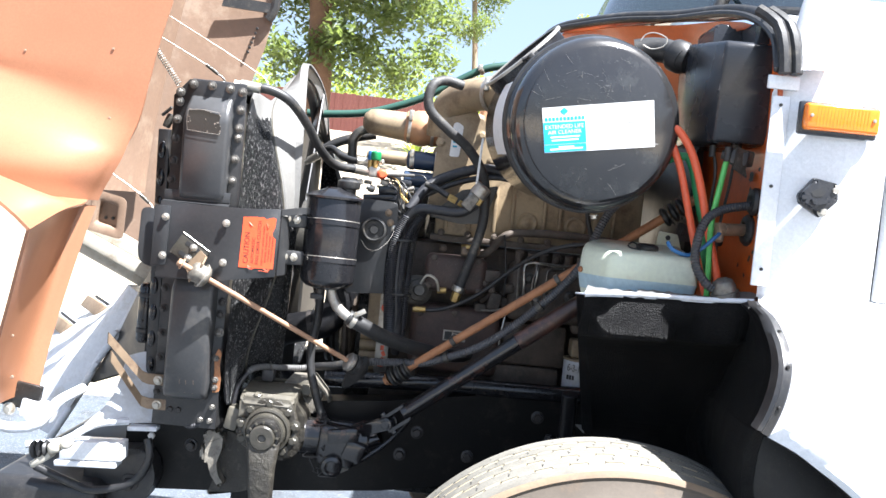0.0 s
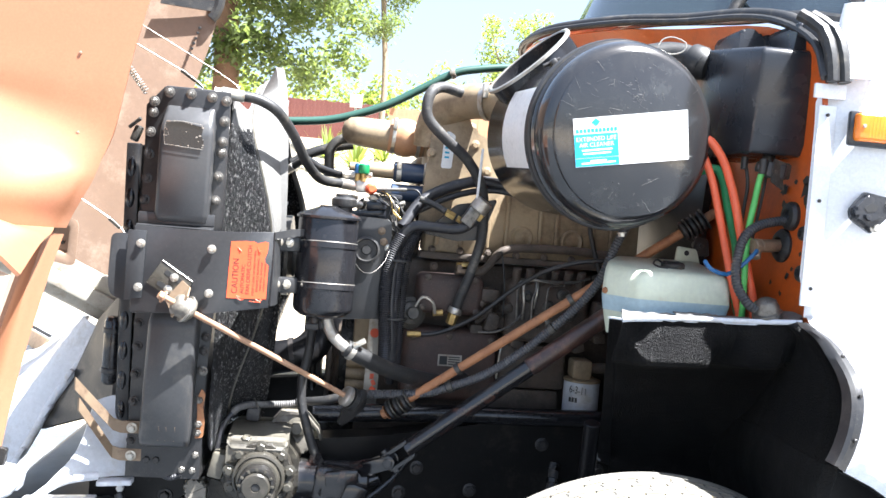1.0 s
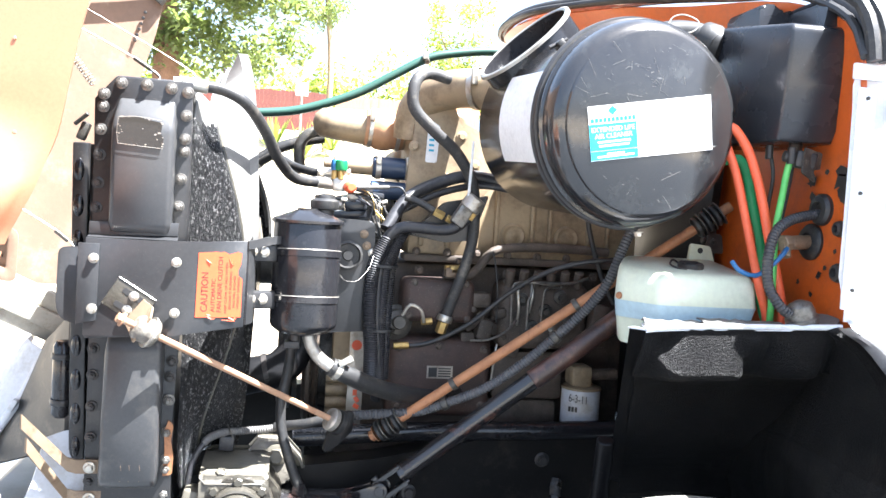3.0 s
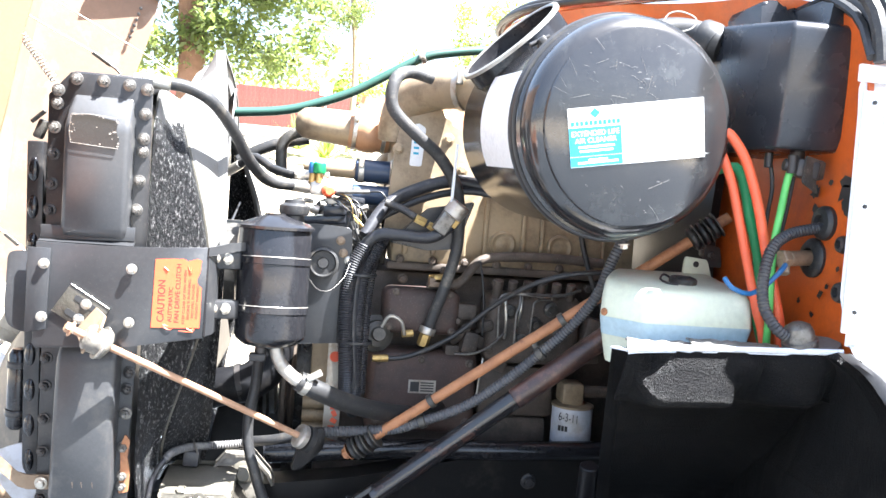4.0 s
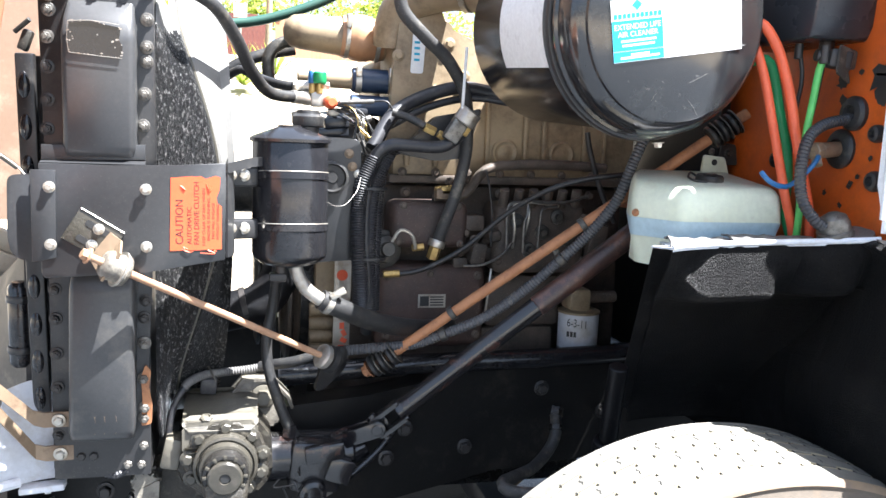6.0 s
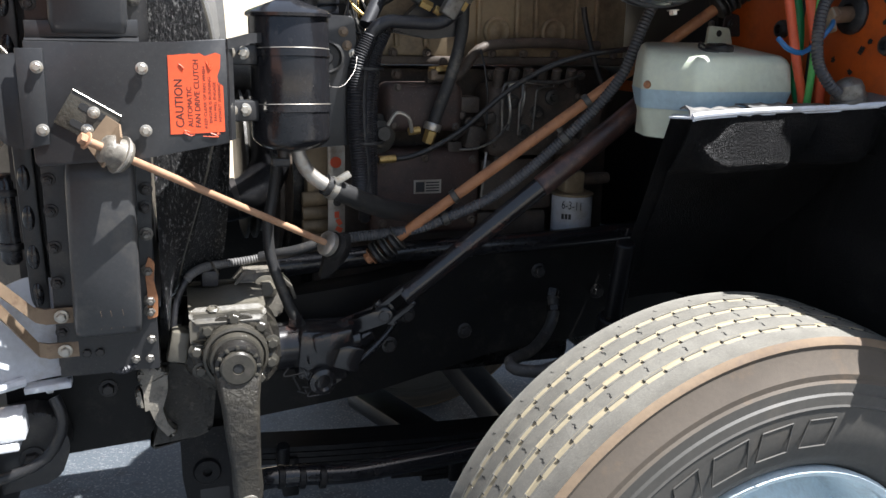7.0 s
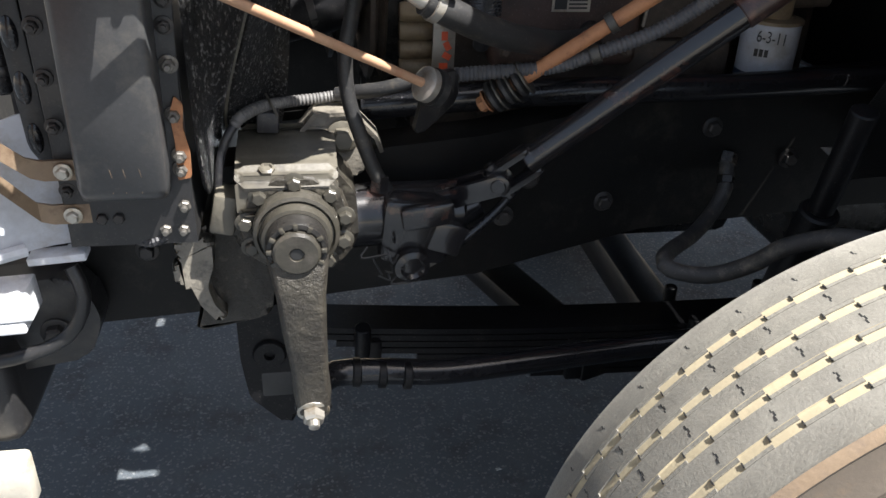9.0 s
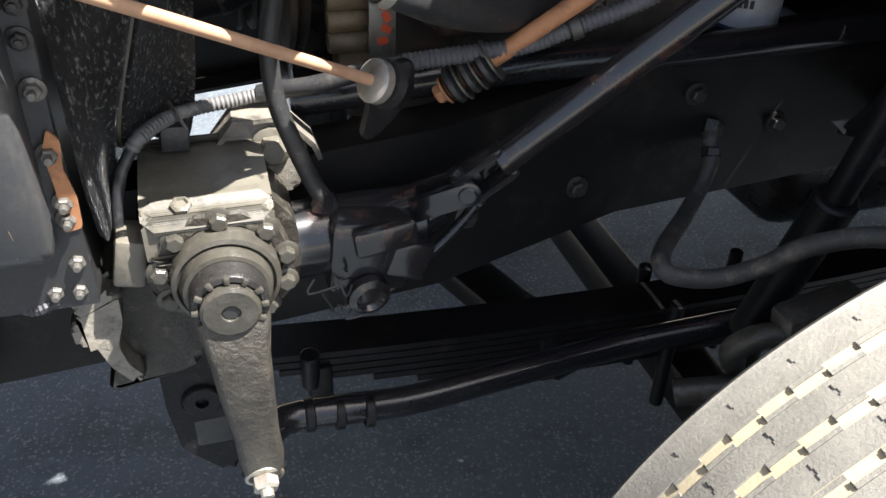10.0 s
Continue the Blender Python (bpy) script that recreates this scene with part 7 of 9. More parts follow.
AC, AD = V(0.295, 1.704, 1.660), V(-0.11, 1.0, 0.06).normalized()
bm = B()
lathe(bm, AC, -AD, [(0, 0.004), (0.154, 0.003), (0.158, 0.001), (0.1595, -0.004), (0.164, -0.006), (0.170, -0.011), (0.1755, -0.019), (0.179, -0.029), (0.180, -0.040), (0.180, -0.052), (0.1845, -0.056), (0.1845, -0.064), (0.179, -0.068)], 72)
cover = part("cover", bm, CLEANER, ac, "scratched black end cover")
bm = B()
lathe(bm, AC, -AD, [(0.177, -0.066), (0.188, -0.068), (0.190, -0.074), (0.184, -0.079), (0.190, -0.083), (0.188, -0.089), (0.177, -0.091)], 72)
part("clamp_band", bm, BLACK, ac)
bm = B()
lathe(bm, AC, -AD, [(0.176, -0.086), (0.178, -0.40), (0.165, -0.435), (0.12, -0.46), (0, -0.462)], 64)
part("body", bm, SHAFTBLACK, ac)
bm = B()
c = AC + AD * 0.078 + V(-0.139, 0, 0.129)
box(bm, c, (0.018, 0.03, 0.014), pose(0, 0, 0, 0, 45, 0), 0.003)
rod(bm, c + V(-0.02, 0, -0.006), c + V(0.012, 0, 0.012), 0.004)
part("clamp_bolt", bm, BLACKBOLT, ac)
bolt(ac, AC + AD * 0.078 + V(0.03, 0, -0.191), (0.1, 0, -1), 0.007)
# label on the cover: white field, blue corner with lettering
off = AD.dot(AC)


def face(x, z, h=0.0):
    """The point of the cover's face above (x, z)."""
    y = (off - AD.x * x - AD.z * z) / AD.y
    return V(x, y, z) - AD * (0.0045 + h)


fu = (face(1, 1.5) - face(0, 1.5 - 0.18)).normalized()
fv = fu.cross(AD)
fv = fv if fv.z > 0 else -fv
L0 = face(0.186, 1.588)
bm = B()
prism(bm, [(0, 0), (0.232, -0.003), (0.234, 0.092), (0.0, 0.091)], L0, fu, fv, 0.0006)
lab = part("label", bm, DECAL, cover, "white label with a blue corner and an emblem")
bm = B()
prism(bm, [(0.0, 0.017), (0.088, 0.016), (0.088, 0.060), (0, 0.061)], L0 - AD * 0.0008, fu, fv, 0.0004)
prism(bm, [(0.0, 0.001), (0.088, 0.0), (0.088, 0.0145), (0, 0.0155)], L0 - AD * 0.0008, fu, fv, 0.0004)
prism(bm, [(0.045, 0.074), (0.054, 0.082), (0.045, 0.090), (0.036, 0.082)], L0 - AD * 0.0008, fu, fv, 0.0004)
for k in range(11):
    prism(bm, [(0.004 + k * 0.0077, 0.0635), (0.0095 + k * 0.0077, 0.0635), (0.0095 + k * 0.0077, 0.0705), (0.004 + k * 0.0077, 0.0705)], L0 - AD * 0.0008, fu, fv, 0.0004)
part("blue_field", bm, TEAL, lab)
for txt, vv, uu, ww in (("EXTENDED LIFE", 0.0475, 0.004, 0.080), ("AIR CLEANER", 0.0365, 0.009, 0.070)):
    lettering(lab, txt, L0 - AD * 0.0014 + fu * uu + fv * vv, fu, fv, 0.0078, DECAL, ww)
bm = B()
for u0, u1, v0 in ((0.014, 0.075, 0.029), (0.016, 0.072, 0.0225), (0.03, 0.062, 0.0085), (0.012, 0.08, 0.0045)):
    prism(bm, [(u0, v0), (u1, v0), (u1, v0 + 0.003), (u0, v0 + 0.003)], L0 - AD * 0.0013, fu, fv, 0.0002)
part("small_print", bm, DECAL, lab)
bm = B()
for k in range(2):
    prism(bm, [(0.10, 0.058 - 0.008 * k), (0.23 - 0.03 * k, 0.058 - 0.008 * k), (0.23 - 0.03 * k, 0.0592 - 0.008 * k), (0.10, 0.0592 - 0.008 * k)], L0 - AD * 0.0008, fu, fv, 0.0002)
part("faint_print", bm, ALU, lab)
# scratches
bm = B()
rnd = random.Random(14)
for k in range(46):
    a, rr = rnd.uniform(0, 6.283), rnd.choice([0.06, 0.09, 0.12, 0.14, 0.146]) * rnd.uniform(0.8, 1)
    x, z = AC.x + rr * math.cos(a), AC.z + rr * math.sin(a)
    if 0.18 < x < 0.43 and 1.57 < z < 1.70:
        continue
    L, t = rnd.choice([0.004, 0.006, 0.012, 0.035]) * rnd.uniform(0.5, 1.2), rnd.uniform(0, 3.1)
    p, q = face(x, z, -0.0003), face(x + L * math.cos(t), z + L * math.sin(t), -0.0003)
    tube(bm, [p, (p + q) / 2, q], rnd.uniform(0.00006, 0.00016), 4, 0.01)
for k in range(60):
    x, z = AC.x - 0.02 + rnd.gauss(0, 0.045), AC.z + 0.085 + rnd.gauss(0, 0.028)
    if k % 4 == 0:
        x, z = AC.x + rnd.gauss(0.02, 0.05), AC.z - 0.115 + rnd.gauss(0, 0.014)
    if math.hypot(x - AC.x, z - AC.z) > 0.14 or (0.18 < x < 0.43 and 1.57 < z < 1.695):
        continue
    L, t = rnd.choice([0.002, 0.003, 0.004, 0.007, 0.012, 0.03]), rnd.gauss(-0.7, 0.35) if rnd.random() < 0.6 else rnd.uniform(0, 3.1)
    p, q = face(x, z, -0.0003), face(x + L * math.cos(t), z + L * math.sin(t), -0.0003)
    tube(bm, [p, (p + q) / 2 + V(0, 0, L * 0.08), q], rnd.uniform(0.00005, 0.00015), 4, 0.01)
tagged(part("scratch", bm, ALU, cover), kind="stuff")
# paper label on the body
bm = B()
mB = basis(-AD).to_3x3()
e1, e2 = mB @ V(1, 0, 0), mB @ V(0, 1, 0)
left_a = math.atan2(V(-1, 0, 0).dot(e2), V(-1, 0, 0).dot(e1))
sgn = 1 if (e1 * math.cos(left_a + 0.3) + e2 * math.sin(left_a + 0.3)).z > 0 else -1
rows = [[AC + AD * h + (e1 * math.cos(left_a + sgn * q) + e2 * math.sin(left_a + sgn * q)) * 0.1787 for q in [-0.46 + 0.095 * k for k in range(11)]] for h in (0.097, 0.15, 0.20, 0.275)]
sheet(bm, rows, 0.0008)
part("paper_label", bm, DECAL, ac, "dusty white paper label round the body")
# oval intake mouth with a pale flange, open towards the hood
mo = V(0.1435, 2.020, 1.8425)
mn = V(-0.70, -0.155, 0.70).normalized()
mu = V(0.113, -0.17, 0.109)
mu = (mu - mn * mu.dot(mn)).normalized()
mv = mn.cross(mu)


def mouth(r1, r2, h, n=40):
    return [mo + mu * r1 * math.cos(2 * math.pi * k / n) + mv * r2 * math.sin(2 * math.pi * k / n) + mn * h for k in range(n + 1)]


bm = B()
sheet(bm, [mouth(0.102, 0.102, 0), mouth(0.106, 0.106, 0.002), mouth(0.110, 0.110, 0.001), mouth(0.1098, 0.1098, -0.004)], 0.002)
part("mouth_flange", bm, ALU, ac, "pale grey flange round the open intake mouth")
bm = B()
sheet(bm, [mouth(0.102, 0.102, 0), mouth(0.102, 0.102, -0.03), mouth(0.102, 0.102, -0.11)], 0.003)
part("mouth_neck", bm, GLOSSBLACK, ac)
# outlet elbow to the engine
bm = B()
tube(bm, [(0.16, 2.12, 1.745), (0.10, 2.18, 1.765), (0.055, 2.23, 1.770), (0.012, 2.27, 1.762), (-0.022, 2.30, 1.738), (-0.035, 2.32, 1.70), (-0.035, 2.33, 1.66)], 0.044, 24, 0.015)
elbow = solo("intake_elbow", bm, TAN, "tan metal intake elbow from the air cleaner to the engine", "duct")
bm = B()
lathe(bm, (0.082, 2.185, 1.766), (0.06, -0.05, 0), [(0.045, 0), (0.0475, 0.001), (0.0475, 0.013), (0.045, 0.014)], 28)
box(bm, (0.07, 2.135, 1.785), (0.014, 0.014, 0.035), bevel=0.003)
part("clamp", bm, ZINC, elbow)


# ---- firewall side: black box, air lines, tank ----
bx = thing("blower_box", (0.56, 1.78, 1.65), "moulded black plastic box on the firewall", "box")
bm = B()
pts = [(0.522, 1.670), (0.502, 1.860), (0.51, 1.96), (0.64, 1.96), (0.64, 1.662), (0.605, 1.658)]
low = [(0.528, 1.70), (0.512, 1.82), (0.515, 1.92), (0.64, 1.92), (0.64, 1.70), (0.60, 1.692)]
lvl = [(1.648, low, 0.0), (1.67, low, 0.35), (1.75, low, 0.75), (1.80, low, 0.95), (1.845, pts, 1.0), (1.855, pts, 1.0)]
rows = []
for z, _, k in lvl:
    ring = [V(a[0] + (b[0] - a[0]) * k, a[1] + (b[1] - a[1]) * k, z + (0.15 * (b[1] - 1.68) - 0.006 if z > 1.84 else 0)) for a, b in zip(low, pts)]
    if z > 1.85:
        c = sum(ring, V(0, 0, 0)) / 6
        ring = [p.lerp(c, 0.05) for p in ring]
    rows.append(ring + ring[:1])
sheet(bm, rows, 0)
bmesh.ops.remove_doubles(bm, verts=bm.verts[:], dist=1e-5)
bmesh.ops.holes_fill(bm, edges=bm.edges[:], sides=8)
bmesh.ops.bevel(bm, geom=[e for e in bm.edges if e.is_manifold and e.calc_face_angle(0) > 0.4], offset=0.006, segments=3, affect="EDGES", profile=0.5)
part("lower_box", bm, PLASTIC, bx)
bm = B()
prism(bm, rounded([(0.535, 1.80), (0.64, 1.80), (0.64, 1.905), (0.60, 1.905), (0.575, 1.895), (0.57, 1.912), (0.535, 1.91)], 0.012), (0, 1.92, 0), (1, 0, 0), (0, 0, 1), 0.12, 0.006)
prism(bm, rounded([(0.585, 1.83), (0.645, 1.80), (0.645, 1.90), (0.595, 1.905)], 0.012), (0, 1.83, 0), (1, 0, 0), (0, 0, 1), 0.15, 0.008, 3)
part("upper_box", bm, PLASTIC, bx)

bk = thing("air_valve", (0.60, 1.70, 1.6), "steel air valve bracket with stubs under the black box", "valve")
bm = B()
box(bm, (0.588, 1.705, 1.618), (0.036, 0.03, 0.03), pose(0, 0, 0, 0, 8, -20), 0.005)
rod(bm, (0.575, 1.715, 1.622), (0.555, 1.72, 1.625), 0.010)
part("body", bm, BLACKBOLT, bk)
bm = B()
prism(bm, rounded([(-0.004, 0.0), (0.036, -0.008), (0.033, -0.036), (0.018, -0.039), (0.024, -0.060), (-0.008, -0.044)], 0.002), (0.578, 1.69, 1.639), (1, 0.25, 0), (0, 0, 1), 0.004, 0.001)
prism(bm, rounded([(0.0, 0.0), (0.03, 0.0), (0.03, 0.004), (0.0, 0.004)], 0.001), (0.584, 1.692, 1.630), (1, 0.25, 0), (-0.25, 1, 0), 0.004, 0.001)
part("bracket", bm, CAST, bk, "bent bare metal bracket")
bm = B()
rod(bm, (0.565, 1.71, 1.61), (0.565, 1.71, 1.64), 0.008)
rod(bm, (0.59, 1.74, 1.62), (0.59, 1.74, 1.65), 0.012)
rod(bm, (0.545, 1.75, 1.62), (0.545, 1.75, 1.645), 0.007)
pieces("stub", bm, BLACKBOLT, bk)
for name, pts, r, mat, label in (
        ("air_line", [(0.45, 1.76, 1.66), (0.461, 1.745, 1.631), (0.481, 1.745, 1.587), (0.501, 1.745, 1.523), (0.523, 1.745, 1.45), (0.543, 1.745, 1.385), (0.558, 1.745, 1.343), (0.565, 1.745, 1.31)], 0.0078, RED, "red nylon air line on the firewall"),
        ("air_line", [(0.445, 1.74, 1.675), (0.463, 1.73, 1.666), (0.491, 1.73, 1.632), (0.511, 1.73, 1.588), (0.526, 1.73, 1.544), (0.544, 1.73, 1.48), (0.567, 1.73, 1.407), (0.58, 1.73, 1.36), (0.588, 1.735, 1.31)], 0.0085, RED, "red nylon air line on the firewall"),
        ("air_line", [(0.45, 1.79, 1.60), (0.471, 1.775, 1.612), (0.496, 1.765, 1.617), (0.513, 1.765, 1.59), (0.529, 1.765, 1.534), (0.55, 1.765, 1.469), (0.557, 1.765, 1.422), (0.558, 1.765, 1.364), (0.577, 1.765, 1.31)], 0.0085, GREEN, "green nylon air line on the firewall"),
        ("air_line", [(0.566, 1.71, 1.625), (0.565, 1.72, 1.601), (0.559, 1.72, 1.555), (0.551, 1.72, 1.49), (0.552, 1.72, 1.435), (0.56, 1.73, 1.36), (0.565, 1.74, 1.30)], 0.0062, LIGHTGREEN, "light green nylon air line on the firewall"),
        ("air_line", [(0.546, 1.75, 1.64), (0.556, 1.75, 1.588), (0.557, 1.76, 1.53), (0.56, 1.77, 1.42)], 0.0035, INK, "thin black air line on the firewall"),
        ("air_line", [(0.59, 1.74, 1.63), (0.588, 1.75, 1.56), (0.58, 1.76, 1.46), (0.585, 1.77, 1.34)], 0.003, INK, "thin black air line on the firewall"),
        ("vacuum_tube", [(0.46, 1.70, 1.432), (0.464, 1.69, 1.422), (0.476, 1.69, 1.415), (0.501, 1.69, 1.41), (0.528, 1.69, 1.427), (0.551, 1.69, 1.451), (0.563, 1.70, 1.46)], 0.0042, BLUE, "thin blue looping tube on the firewall")):
    bm = B()
    tube(bm, pts, r, 12, 0.010)
    solo(name, bm, mat, label, "air line", "air lines")
bm = B()
tube(bm, [(0.64, 1.712, 1.527), (0.617, 1.71, 1.523), (0.567, 1.70, 1.511), (0.529, 1.685, 1.486), (0.510, 1.67, 1.437), (0.510, 1.66, 1.393), (0.527, 1.65, 1.362), (0.545, 1.65, 1.35)], 0.0098, 12, ribs=0.006)
solo("corrugated_loom", bm, LOOM, "black corrugated loom looping down the firewall", "cable", "looms")
gr_ = thing("grommet", (0.63, 1.71, 1.53), "black rubber grommets in the orange firewall", "grommet")
for x, y, z, r in ((0.632, 1.709, 1.533, 0.024), (0.634, 1.735, 1.474, 0.028), (0.632, 1.648, 1.424, 0.014), (0.632, 1.652, 1.50, 0.012), (0.633, 1.90, 1.45, 0.014)):
    bm = B()
    lathe(bm, (x, y, z), (-1, 0, 0), [(r * 1.2, -0.004), (r * 1.2, 0.004), (r, 0.010), (r * 0.6, 0.012), (r * 0.5, 0.004), (0, 0.004)], 24)
    part("ring", bm, RUBBER, gr_)
bm = B()
rod(bm, (0.635, 1.735, 1.474), (0.575, 1.715, 1.47), 0.013)
rod(bm, (0.575, 1.715, 1.47), (0.558, 1.71, 1.469), 0.016, seg=6)
rod(bm, (0.566, 1.712, 1.47), (0.563, 1.70, 1.445), 0.009, seg=6)
solo("brass_fitting", bm, STRAPTAN, "brass elbow fitting through the firewall", "fitting")
# bare chips in the orange paint
bm = B()
rnd = random.Random(33)
for y, z, r in ((1.742, 1.585, 0.012), (1.655, 1.59, 0.02), (1.65, 1.56, 0.016), (1.735, 1.555, 0.009), (1.70, 1.415, 0.008), (1.685, 1.43, 0.005), (1.72, 1.38, 0.006), (1.66, 1.46, 0.005), (1.70, 1.60, 0.006), (1.76, 1.40, 0.006)):
    for k in range(3):
        p = [(y + rnd.uniform(-r, r) * 0.5 + r * rnd.uniform(0.5, 1) * math.cos(a), z + rnd.uniform(-r, r) * 0.5 + r * rnd.uniform(0.5, 1) * math.sin(a)) for a in (0, 0.8, 1.6, 2.4, 3.2, 4.0, 4.8, 5.6)]
        fx = lambda z_: 0.605 + 0.03 * min(1, (1.86 - z_) / 0.56 * 2.2) - 0.0052 - 0.0005 * k
        bm.faces.new([bm.verts.new((fx(b), a, b)) for a, b in p])
part("paint_chip", bm, BLACKBOLT, fw, "bare dark chips in the paint")

tk = thing("overflow_tank", (0.42, 1.85, 1.3), "milky plastic coolant overflow tank with a black cap", "tank")
rows = []
def tank_ring(z, ins, low=False):
    """One level of the tank: a cut-off front corner, its top rising to the back."""
    x0, x1, y0, y1 = 0.303 + ins * 0.8, 0.549 - ins * 0.6, 1.752 + ins, 1.955 - ins * 0.4
    pts = [(x0 + 0.052, y0), (x1, y0), (x1 + 0.01, y1), (x0 + 0.05, y1), (x0, y0 + 0.085)]
    if low:
        pts = [(0.35, 1.79), (0.42, 1.79), (0.42, 1.93), (0.35, 1.93), (0.325, 1.85)]
    lift = 0.125 * max(0.0, (z - 1.345) / 0.06)
    return [V(x, y, z + lift * min(1, (z - 1.345) / 0.05) * (y - 1.752)) for x, y in rounded(pts, 0.016, 5)]


for z, ins in ((1.262, 0.10), (1.30, 0.014), (1.345, 0.0), (1.375, 0.003), (1.388, 0.006), (1.396, 0.012), (1.400, 0.02)):
    rows.append(tank_ring(z, ins, z < 1.28))
rows = [r + r[:1] for r in rows]
bm = B()
sheet(bm, rows, 0)
bmesh.ops.remove_doubles(bm, verts=bm.verts[:], dist=1e-5)
bmesh.ops.holes_fill(bm, edges=bm.edges[:], sides=60)
body = part("body", bm, TANKMAT, tk, "milky translucent plastic body", 50)
bm = B()
sheet(bm, [r + r[:1] for r in (tank_ring(1.312, 0.0085), tank_ring(1.3445, -0.0008))], 0)
FLUID = material("blue_coolant", (0.40, 0.54, 0.60), (0.44, 0.57, 0.62), 0.4, 0, 90, 7, 0.04)
part("fluid", bm, FLUID, body, "blue fluid showing through the wall")
bm = B()
lathe(bm, (0.453, 1.84, 1.401), (0, -0.12, 1), [(0.027, 0), (0.028, 0.003), (0.0255, 0.005), (0.0245, 0.006), (0.0245, 0.016), (0.022, 0.019), (0.019, 0.0175), (0, 0.0175)], 28)
box(bm, (0.453, 1.838, 1.420), (0.036, 0.005, 0.005), pose(0, 0, 0, 10, 0, 25), 0.001)
part("cap", bm, RUBBER, tk, "black screw cap")
bm = B()
tube(bm, [(0.438, 1.86, 1.417), (0.421, 1.85, 1.423), (0.409, 1.835, 1.415), (0.415, 1.82, 1.41), (0.433, 1.812, 1.408)], 0.002, 6, 0.006)
part("cap_strap", bm, INK, tk)
bm = B()
prism(bm, rounded([(-0.026, -0.006), (0.034, -0.006), (0.022, 0.030), (-0.022, 0.034)], 0.005), (0.524, 1.948, 1.420), (1, 0, 0), (0, 0, 1), 0.006, 0.001)
part("moulded_ear", bm, TANKMAT, tk)
bm = B()
lathe(bm, (0.524, 1.942, 1.440), OUT, [(0, 0.0006), (0.006, 0.0006), (0.006, 0)], 14)
part("ear_hole", bm, INK, tk)
bm = B()
prism(bm, rounded([(-0.018, 0), (0.024, 0), (0.018, 0.04), (-0.012, 0.044)], 0.006), (0.562, 1.965, 1.435), (1, 0, 0), (0, 0, 1), 0.004)
part("mount_tab", bm, BLACK, tk)
bolt(tk, (0.563, 1.960, 1.458), OUT, 0.006, BLACKBOLT)
bm = B()
lathe(bm, (0.3085, 1.828, 1.352), (-1, -0.6, 0), [(0.0, 0.0), (0.007, 0), (0.006, 0.003), (0, 0.003)], 12)
part("stain_plug", bm, RUST, tk)

dm = thing("domed_cap", (0.585, 1.64, 1.34), "scuffed silver domed cap on a pale base beside the tank", "cap")
bm = B()
lathe(bm, (0.575, 1.655, 1.335), (-0.35, -0.12, 1), [(0, 0), (0.028, 0), (0.028, 0.010), (0.024, 0.012), (0.024, 0.022), (0.020, 0.033), (0.010, 0.039), (0, 0.040)], 32)
part("dome", bm, STEEL, dm)
bm = B()
lathe(bm, (0.60, 1.66, 1.326), (-0.25, -0.1, 1), [(0, 0), (0.044, 0), (0.042, 0.012), (0, 0.012)], 32)
part("base", bm, PALEGREY, dm)

# elbow boot beside the air cleaner's top
bt = thing("rubber_boot", (0.49, 1.95, 1.84), "grey rubber elbow boot with a wire clip behind the air cleaner", "boot")
bm = B()
tube(bm, [(0.40, 1.95, 1.865), (0.44, 1.94, 1.872), (0.475, 1.92, 1.865), (0.50, 1.89, 1.845)], 0.028, 18, 0.01)
lathe(bm, (0.48, 1.92, 1.862), (0.6, -0.5, -0.3), [(0.0, 0), (0.034, 0.0), (0.037, 0.006), (0.037, 0.03), (0.030, 0.046), (0.01, 0.052), (0, 0.052)], 28)
part("boot", bm, RUBBER, bt)
bm = B()
tube(bm, [(0.40, 1.90, 1.88), (0.41, 1.90, 1.895), (0.43, 1.895, 1.90), (0.455, 1.885, 1.888), (0.45, 1.885, 1.87), (0.425, 1.89, 1.862), (0.405, 1.895, 1.87)], 0.0016, 6, 0.006)
part("wire_clip", bm, ALU, bt)

# ---- rods and shafts crossing the engine ----
def ring_on(a, b, t, r, w_):
    a, b = Vector(a), Vector(b)
    bm = B()
    c = a.lerp(b, t)
    d = (b - a).normalized()
    lathe(bm, c - d * w_ / 2, d, [(r * 0.9, 0), (r, 0.001), (r, w_ - 0.001), (r * 0.9, w_)], 20)
    return bm


ca, cb = V(-0.104, 2.112, 1.004), V(0.57, 1.915, 1.535)
tie = thing("cab_tie_rod", (-0.1, 2.11, 1.0), "rust brown tie rod with ribbed rubber bushes at both ends", "rod")
bm = B()
rod(bm, ca, cb, 0.0105, seg=16)
part("rod", bm, RUST, tie)
cd_ = (cb - ca).normalized()
for base_, s_ in ((ca, 1), (cb - cd_ * 0.09, 1)):
    bm = B()
    for k in range(3):
        lathe(bm, base_ + cd_ * (0.004 + 0.021 * k), cd_, [(0, 0), (0.018, 0), (0.0235, 0.004), (0.0235, 0.009), (0.017, 0.015), (0, 0.015)], 24)
    bsh = part("bush", bm, RUBBER, tie, "ribbed rubber bush")
    bm = B()
    for k in range(3):
        lathe(bm, base_ + cd_ * (0.0195 + 0.021 * k), cd_, [(0, 0), (0.026, 0), (0.026, 0.0025), (0, 0.0025)], 24)
    part("washer", bm, CAST, bsh)
bolt(tie, ca, -cd_, 0.012, RUST)
for t in (0.228, 0.578):
    part("p_clip", ring_on(ca, cb, t, 0.0145, 0.012), CAST, tie)
